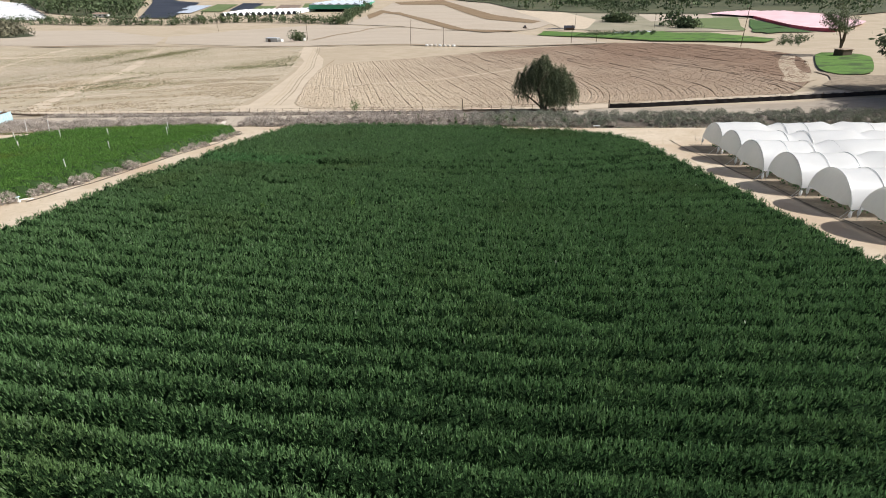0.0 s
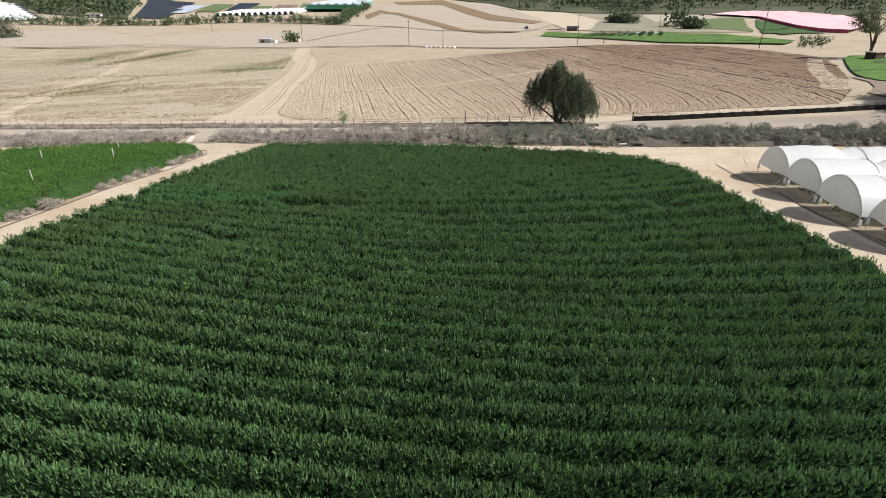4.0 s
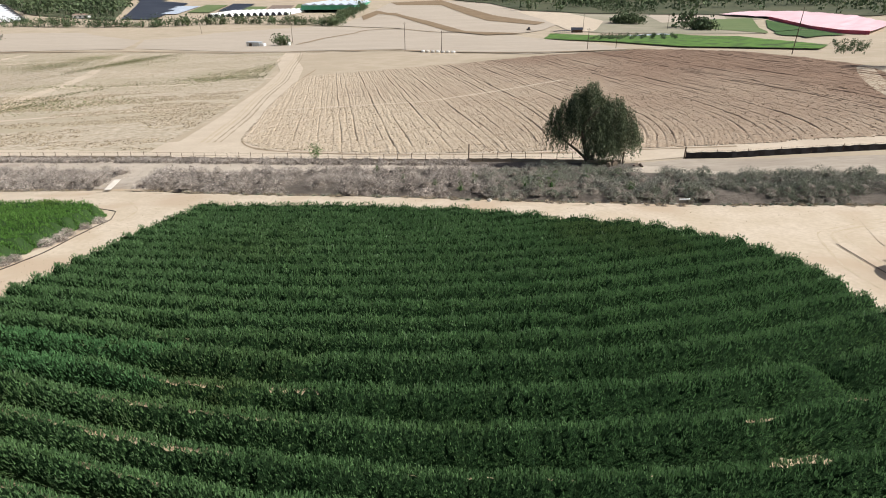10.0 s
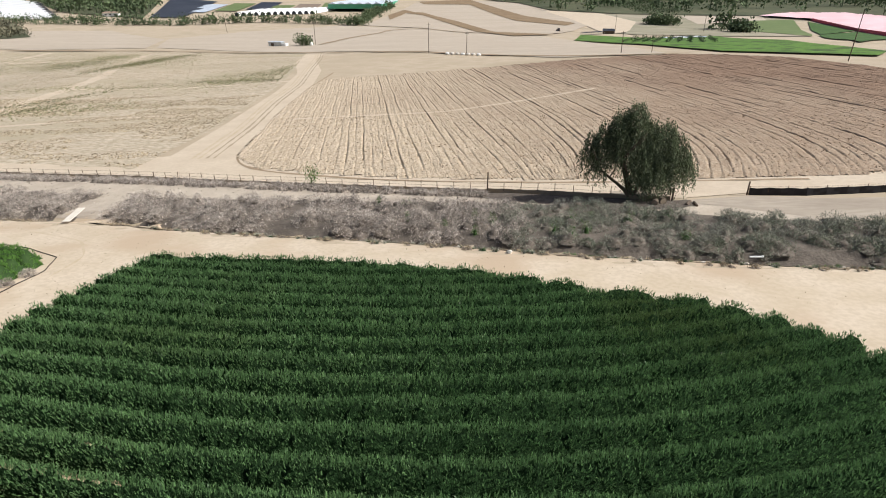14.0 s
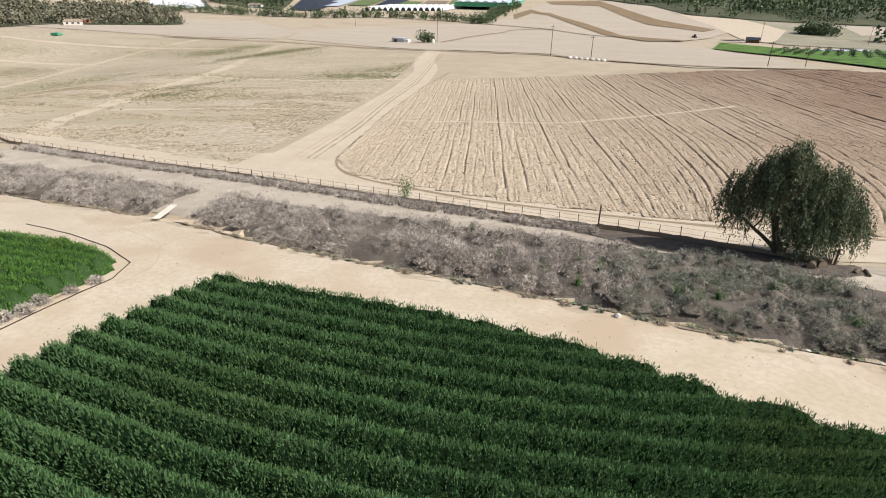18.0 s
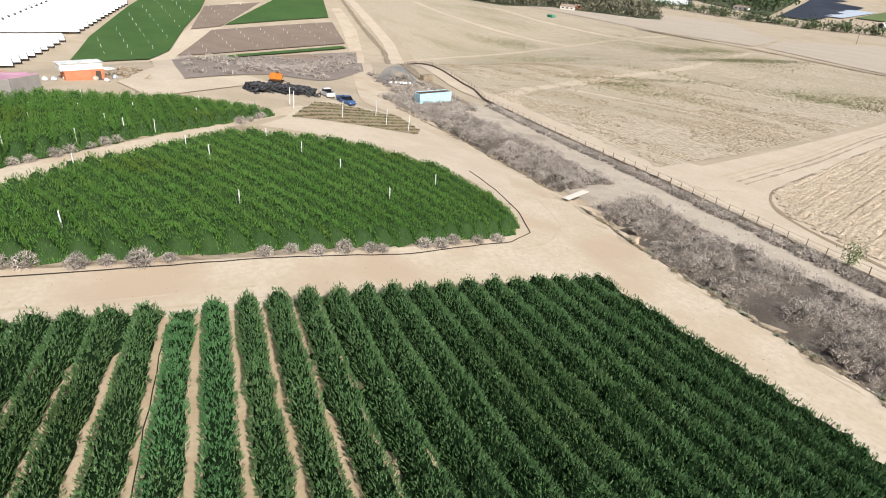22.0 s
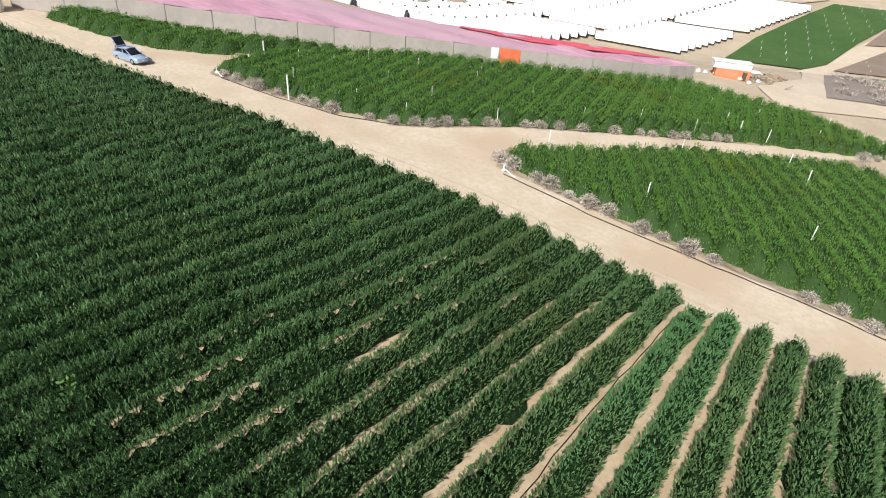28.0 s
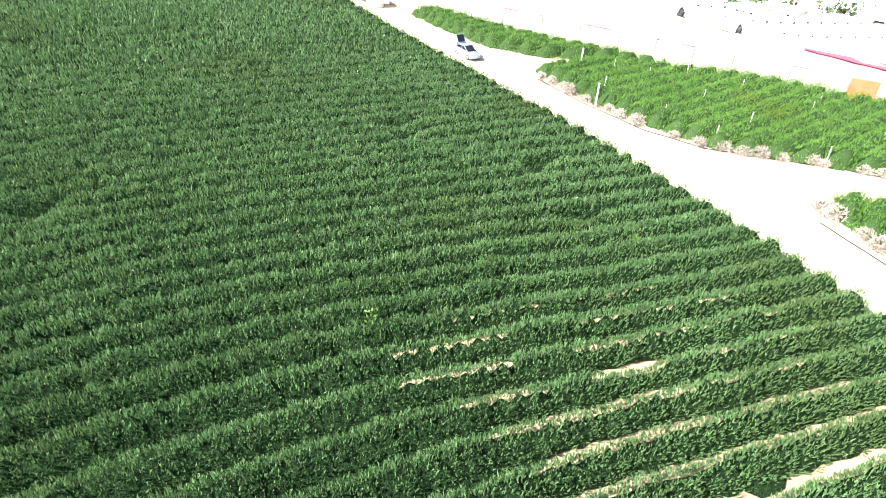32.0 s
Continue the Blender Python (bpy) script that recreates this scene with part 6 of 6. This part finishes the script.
# ---- white tunnels across the valley ----
def far_tunnel(a, b, width, high):
    n, arc = 7, 8
    a, b = np.array(a, float), np.array(b, float)
    d = unit(b - a)
    side = np.array([-d[1], d[0]])
    co = []
    for i in range(n):
        p = a + (b - a) * i / (n - 1)
        g = float(ground(*p))
        for k in range(arc + 1):
            t = math.pi * k / arc
            q = p - side * width / 2 * math.cos(t)
            co.append((*q, g + 0.9 + (high - 0.9) * math.sin(t)))
    cell = (np.arange(n - 1)[:, None] * (arc + 1) + np.arange(arc)).ravel()
    thing = new("far_tunnel", fast_mesh("cover", np.array(co), np.stack([cell, cell + 1, cell + arc + 2, cell + arc + 1], 1), [FAR_PLASTIC], smooth_faces=True))
    for p in (a, b):
        g = float(ground(*p))
        # a black face across the end stands for the shade inside
        bm = bmesh.new()
        bm.faces.new([bm.verts.new((*(p - side * width / 2 * 0.93 * math.cos(math.pi * k / arc)), g + 0.1 + (high - 0.3) * math.sin(math.pi * k / arc) * 0.92)) for k in range(arc + 1)])
        ob = part("opening", bm, BLACK_SHEET, thing, "black end face for the shade inside")
        ob.location = (*( -d * 0.4 if p is a else d * 0.4), 0)
    return tagged(thing, "long white plastic crop tunnel on a far slope", "tunnel", "white tunnels across the valley")


for k in range(-9, 25):
    x, y = -286 - 6.3 * k, 58 + 2.45 * k
    for s0, s1 in ((1, 38), (42, 75), (79, 97), (101, 125), (129, 200)):
        if not (k < 0 and s0 < 42) and not (s0 == 42 and k in (2, 3)) and not (s0 == 1 and k in (9, 10)) and not (s0 == 101 and k in (6, 7, 14)):
            far_tunnel((x + 0.22 * s0, y - s0), (x + 0.22 * s1, y - s1), 6.9, 3.6)
drape("dark_sheet", [(-440, 118), (-380, -30), (-392, -34), (-452, 114)], BLACK_SHEET, 0.8, 12, "dark sheeted strip above the tunnels")
drape("bare_slope", [(-455, 112), (-395, -40), (-330, -140), (-900, -300), (-900, 150), (-480, 130)], HARROWED, 0.8, 25, "pale bare slope above the tunnels")


# ---- houses ----
def house(x, y, w, d, h, turn, wall_mat=STUCCO):
    ob = base("house", x, y, turn)
    part("wall", box(bmesh.new(), 0, 0, -0.5, w, d, h + 0.5), wall_mat, ob)
    bm = bmesh.new()
    pts = [bm.verts.new(p) for p in ((-w * 0.55, -d * 0.56, h), (w * 0.55, -d * 0.56, h), (w * 0.55, d * 0.56, h), (-w * 0.55, d * 0.56, h), (-w * 0.4, 0, h + d * 0.22), (w * 0.4, 0, h + d * 0.22))]
    for f in ((0, 1, 5, 4), (2, 3, 4, 5), (1, 2, 5), (3, 0, 4), (3, 2, 1, 0)):
        bm.faces.new([pts[i] for i in f])
    part("roof", bm, ROOF_TILE, ob)
    for k in range(3):
        for s in (-1, 1):
            part("window", box(bmesh.new(), (k - 1) * w * 0.3, s * d * 0.5, h * 0.4, w * 0.12, 0.12, h * 0.34), GLASS_DARK, ob)
    part("door", box(bmesh.new(), w * 0.5, 0, 0, 0.12, 1.0, 2.0), POLE_WOOD, ob)
    return tagged(ob, "pale stuccoed house with brown roof across the valley", "house", "houses across the valley")


for k in range(26):
    a = k * 2.399
    x, y = -262 - 4.2 * k + 9 * math.cos(a), -62 - 3.2 * k + 22 * math.sin(a)
    house(x, y, rng.uniform(9, 15), rng.uniform(7, 10), rng.uniform(3, 5.5), rng.uniform(0, 90), (STUCCO, WHITE_PAINT)[k % 2])
house(-500, 560, 16, 8, 4, 40)
house(-526, 600, 12, 7, 4, 30, BRICK_WALL)
house(-545, 968, 22, 10, 5, 10, WHITE_PAINT)
ob = part("tarp_cover", box(bmesh.new(), 0, 0, 0, 7, 5, 2.2, 0.5), TARP_GREEN)
ob.location = (-408, 452, float(ground(-408, 452)))
tagged(ob, "green tarp over stored goods by a track", "tarp")


# ---- trees far off ----
drape("scrub_hill", [(-500, 470), (-572, 460), (-610, 556), (-850, 770), (-700, 868), (-553, 785), (-444, 652), (-444, 620), (-520, 556)], HILL, 0.6, 20, "orchard floor on a far slope")
def grove(name, spots, sizes, mat, label, per=70, leaf=0.34):
    """Many trees as one mass: each an uneven crown of leaf clumps on a trunk."""
    cs, total = [], []
    for (x, y), s in zip(spots, sizes):
        g = float(ground(x, y))
        lobes = rng.normal(0, (0.42, 0.42, 0.28), (5, 3)) * s + (0, 0, s * 0.75)
        p = lobes[rng.integers(0, 5, per)] + rng.normal(0, 0.26 * s, (per, 3))
        p[:, 2] = np.maximum(p[:, 2], 0.12 * s) + g
        p[:, :2] += (x, y)
        way = unit(rng.normal(size=(per, 3)) + (0, 0, 0.4))
        ln = leaf * s * rng.uniform(0.6, 1.3, per)
        cs.append(leaves(p, way, ln, ln * 0.8)[0])
        t = 0.05 * s
        cs.append(np.array([(x - t, y, g), (x + t, y, g), (x + t, y + t, g + s * 0.7), (x - t, y + t, g + s * 0.7)]))
    co = np.concatenate(cs)
    return tagged(new(name, fast_mesh(name, co, np.arange(len(co)).reshape(-1, 4), [mat])), label, "trees", kind="stuff")


def along_line(line, gap_m, width):
    out = []
    for (xa, ya), (xb, yb) in zip(line, line[1:]):
        n = max(1, int(math.hypot(xb - xa, yb - ya) / gap_m))
        out += [(xa + (xb - xa) * (i + rng.random()) / n + rng.normal(0, width), ya + (yb - ya) * (i + rng.random()) / n + rng.normal(0, width)) for i in range(n)]
    return out


def within(poly, n, box_low, box_high):
    p = rng.uniform(box_low, box_high, (n * 6, 2))
    return [tuple(q) for q in p[inside(poly, p[:, 0], p[:, 1])][:n]]


belt = along_line([(-640, 800), (-585, 850), (-430, 842), (-362, 858), (-284, 895), (-215, 880), (-142, 850), (-150, 960), (-146, 1172)], 3.2, 5)
grove("tree_belt", belt, rng.uniform(4, 9, len(belt)), TREE_LEAF, "belt of dark green trees along a far field", 90, 0.24)
woods = within([(-900, 1250), (-640, 1000), (-480, 940), (-640, 1330), (-900, 1600), (-1400, 1500), (-1300, 1200)], 620, (-1400, 930), (-470, 1600))
grove("woodland", woods, rng.uniform(10, 19, len(woods)), TREE_LEAF, "dense green woodland on a far hillside", 32, 0.29)
woods = within([(15, 1345), (90, 1225), (130, 1065), (222, 995), (480, 1070), (600, 905), (800, 1000), (1300, 1300), (1300, 1900), (0, 1900)], 1150, (0, 900), (1300, 1900))
grove("woodland", woods, rng.uniform(9, 20, len(woods)), TREE_LEAF, "dense green woodland on a far hillside", 32, 0.29)
clump = [(237 + rng.normal(0, 8), 826 + rng.normal(0, 9)) for _ in range(44)] + [(281 + rng.normal(0, 5), 708 + rng.normal(0, 14)) for _ in range(30)]
grove("tree_clump", clump, rng.uniform(5, 8.5, len(clump)), TREE_LEAF, "dark round clump of trees between far fields", 70)
trees = [(-130 + 6 * rng.random(), 521 + 5 * rng.random()) for _ in range(5)] + [(285, 760), (290, 766)]
grove("tree_clump", trees, [5, 6, 5.5, 4, 5, 14, 12], TREE_LEAF, "small trees beside a shed", 110, 0.28)
orchard = within([(-500, 470), (-572, 470), (-600, 560), (-850, 780), (-700, 865), (-553, 780), (-446, 650), (-446, 620), (-520, 560)], 560, (-850, 460), (-440, 870))
grove("orchard", orchard, rng.uniform(5, 10, len(orchard)), ORCHARD_LEAF, "grey-brown orchard trees", 34, 0.36)
ridge_trees = [(258 + 8 * i + rng.normal(0, 1), 1000 + 14 * j) for i in range(10) for j in range(18)]
grove("orchard", ridge_trees, rng.uniform(3, 5, len(ridge_trees)), TREE_LEAF, "young orchard in rows on the far slope", 30)
junk = within([(205, 362), (208, 333), (168, 280), (167, 298)], 60, (160, 270), (215, 365))
grove("roadside_bushes", junk, rng.uniform(0.7, 1.6, len(junk)), TREE_LEAF, "dark roadside bushes", 50)
town = [(-262 - 110 * rng.random(), -40 - 130 * rng.random()) for _ in range(90)]
grove("town_trees", town, rng.uniform(3, 6, len(town)), TREE_LEAF, "garden trees between far houses", 60)
rows = [(100 + 6.0 * i + 3.2 * j, 460 + 9 * j - 4 * i) for i in range(9) for j in range(16)]
rows = [p for p in rows if inside([(88, 581), (101, 456), (146, 366), (172, 352), (176, 431), (205, 620), (154, 650)], [p[0]], [p[1]])[0]]
grove("nursery_plants", rows, rng.uniform(1.2, 2.2, len(rows)), TREE_LEAF, "rows of green nursery plants", 40)


# ---- poles, sheds and far glasshouses ----
def pole(x, y, h, arms=True, lean=0.0):
    ob = base("power_pole", x, y, -20)
    part("shaft", rod(bmesh.new(), (0, 0, 0), (lean, 0, h), 0.2, 0.13, 8), POLE_WOOD, ob)
    if arms:
        part("crossarm", box(bmesh.new(), lean * 0.93, 0, h * 0.93, 2.2, 0.14, 0.16), POLE_WOOD, ob)
        for k in (-0.9, 0, 0.9):
            part("insulator", rod(bmesh.new(), (lean * 0.93 + k, 0, h * 0.93 + 0.16), (lean * 0.93 + k, 0, h * 0.93 + 0.4), 0.06), GLASS_DARK, ob)
    return tagged(ob, "dark timber power pole in a field", "pole", "power poles")


for x, y, h, lean in ((151.5, 303, 19, 0.6), (79.8, 375, 11, 0), (-23.6, 417, 17, 0), (-0.8, 399, 12, 0), (-122, 533, 21, 0), (-283, 755, 22, -2.0), (-462, 920, 24, -2.0), (95.5, 375, 6, 0), (147, 680, 18, 0), (250, 720, 16, 0)):
    pole(x, y, h, True, lean)

farm = base("field_shed", -150, 522, -15)
part("wall", box(bmesh.new(), 0, 0, 0, 11, 5, 3.4), GALVANISED, farm)
part("roof", box(bmesh.new(), 0, 0, 3.4, 11.6, 5.6, 0.25), GREY_ROOF, farm)
part("door", box(bmesh.new(), -2, -2.55, 0, 2.6, 0.1, 2.6), POLE_WOOD, farm)
part("lean_to", box(bmesh.new(), 7.4, 0.3, 0, 3.6, 4, 2.6), WHITE_PAINT, farm)
tagged(farm, "grey metal shed with a white lean-to in a field", "shed")
drum = base("water_tank", -123, 524)
part("barrel", rod(bmesh.new(), (0, 0, 0), (0, 0, 2.6), 1.4, None, 16), WHITE_PAINT, drum)
part("lid", rod(bmesh.new(), (0, 0, 2.6), (0, 0, 2.9), 1.3, 0.4, 16), WHITE_PAINT, drum)
tagged(drum, "small white water tank beside a field shed", "tank")

barn = base("barn", 141, 682, -10)
barn.matrix_world = barn.matrix_world @ Matrix.Diagonal((0.7, 0.7, 0.6, 1))
part("wall", box(bmesh.new(), 0, 0, 0, 16, 12, 5), POLE_WOOD, barn)
bm = bmesh.new()
pts = [bm.verts.new(p) for p in ((-8.6, -6.6, 5), (8.6, -6.6, 5), (8.6, 6.6, 5), (-8.6, 6.6, 5), (-8.6, 0, 8.4), (8.6, 0, 8.4))]
for f in ((0, 1, 5, 4), (2, 3, 4, 5), (1, 2, 5), (3, 0, 4), (3, 2, 1, 0)):
    bm.faces.new([pts[i] for i in f])
part("roof", bm, BLACK_SHEET, barn)
part("door", box(bmesh.new(), 0, -6.05, 0, 4, 0.12, 3.6), RUST_STEEL, barn)
tagged(barn, "dark barn beside a nursery", "barn")
for k in range(9):
    ob = base("shade_frame", 112 + 2.6 * k, 660 + 2.0 * k, 20)
    part("cover", box(bmesh.new(), 0, 0, 2.4, 2.2, 9, 0.15), BLACK_SHEET, ob)
    for sx, sy in ((-1, -4), (1, -4), (-1, 4), (1, 4)):
        part("leg", rod(bmesh.new(), (sx, sy, 0), (sx, sy, 2.4), 0.06), GALVANISED, ob)
    tagged(ob, "dark shade frame over nursery plants", "shade frame", "nursery shade frames")
for k in range(7):
    ob = base("nursery_bench", 162 + 6 * k, 560 + 4 * k, 15)
    part("top", box(bmesh.new(), 0, 0, 0.9, 5, 12, 0.4), (GREY_ROOF, BLACK_SHEET, WHITE_PAINT)[k % 3], ob)
    part("legs", box(bmesh.new(), 0, 0, 0, 4, 11, 0.9), POLE_WOOD, ob)
    tagged(ob, "low covered nursery bench", "bench", "nursery benches")
tractor = base("tractor", 99, 745, 30)
part("body", box(bmesh.new(), 0, 0, 0.8, 2.2, 5, 1.6, 0.2), POLE_WOOD, tractor)
part("cab", box(bmesh.new(), 0, -0.8, 2.4, 2.0, 2.0, 1.6, 0.2), BLACK_SHEET, tractor)
for s in (-1, 1):
    for y0, r in ((1.6, 0.7), (-1.4, 1.0)):
        wheel(tractor, s * 1.2, y0, r)
part("harrow", box(bmesh.new(), 0, -4.5, 0.4, 6, 1.2, 0.6), RUST_STEEL, tractor)
tagged(tractor, "dark tractor with a harrow on turned earth", "tractor")
for k in range(7):
    ob = base("field_bag", -12 + 3.0 * k, 404 - 2.3 * k)
    bm = bmesh.new()
    bmesh.ops.create_icosphere(bm, subdivisions=2, radius=1.0, matrix=Matrix.Diagonal((1.3, 1, 0.8, 1)) @ Matrix.Translation((0, 0, 0.7)))
    part("sack", bm, STUCCO if k % 3 else WHITE_PAINT, ob)
    part("tie", rod(bmesh.new(), (0, 0, 1.1), (0, 0, 1.5), 0.25, 0.1), STUCCO, ob)
    tagged(ob, "pale sack on a weedy field boundary", "sack", "sacks on the boundary")

for k in range(13):
    x, y = -362 + 9.0 * k, 996 + 3.4 * k
    a, b = (x, y), (x + 18, y + 70)
    far_tunnel(a, b, 8.6, 6.0)
glass = base("glasshouse", -200, 1190, 0)
for k in range(6):
    bm = bmesh.new()
    w = 15
    x = -38 + w * k
    pts = [bm.verts.new(p) for p in ((x, -110, 7), (x + w, -110, 7), (x + w / 2, -110, 10), (x, 130, 7), (x + w, 130, 7), (x + w / 2, 130, 10))]
    for f in ((0, 2, 5, 3), (2, 1, 4, 5), (0, 1, 2), (3, 5, 4)):
        bm.faces.new([pts[i] for i in f])
    part("roof_bay", bm, GREY_ROOF, glass, "pale blue-grey roof bay")
part("wall", box(bmesh.new(), 7, 10, 0, 90, 238, 7), TARP_GREEN, glass, "dark green wall")
tagged(glass, "large pale glasshouse in the valley", "glasshouse")
for k in range(9):
    far_tunnel((-590 - 20 * k, 905 + 24 * k), (-690 - 20 * k, 900 + 30 * k), 18, 6)
far_net = new("far_net_house")
sheet("roof_netting", [(364, 560), (374, 617), (417, 734), (446, 880), (401, 934)], [(542, 780), (555, 840), (569, 887), (542, 975), (473, 989)], 3.2, NET_PALE, far_net, "pale pink netting roof", 40, 12, 0.5)
upright("wall_netting", [(364, 560), (374, 617), (417, 734), (446, 880)], 0.2, 3.3, NET_RED, far_net, "red netting wall")
tagged(far_net, "distant net house with pale pink roof", "net house")


# ---- stakes in the plots across the valley ----
def stake_rows(poly, step_x, step_y, h, label):
    low, high = np.min(poly, axis=0), np.max(poly, axis=0)
    cs, qs = [], []
    for x in np.arange(low[0], high[0], step_x):
        for y in np.arange(low[1], high[1], step_y):
            if inside(poly, [x], [y])[0]:
                g, r = float(ground(x, y)), 0.05
                cs.append(np.array([(x + a * r, y + b * r, g + c) for c in (0, h) for a, b in ((-1, -1), (1, -1), (1, 1), (-1, 1))]))
    co = np.concatenate(cs)
    one = np.array([(0, 1, 5, 4), (1, 2, 6, 5), (2, 3, 7, 6), (3, 0, 4, 7), (4, 5, 6, 7)])
    q = np.concatenate([one + 8 * i for i in range(len(cs))])
    return tagged(new("stake_rows", fast_mesh("stake_rows", co, q, [PVC])), label, "stakes", kind="stuff")


stake_rows([(-300, 80), (-300, 108), (-371, 136), (-465, 170), (-465, 134), (-345, 92)], 13, 11, 2.2, "thin white posts in a green strip")
stake_rows([(-309, 123), (-332, 217), (-390, 234), (-366, 152)], 8, 14, 1.7, "lines of pale stakes on a brown plot")
stake_rows([(-371, 141), (-379, 158), (-453, 203), (-436, 164)], 9, 12, 1.7, "lines of pale stakes on a brown plot")
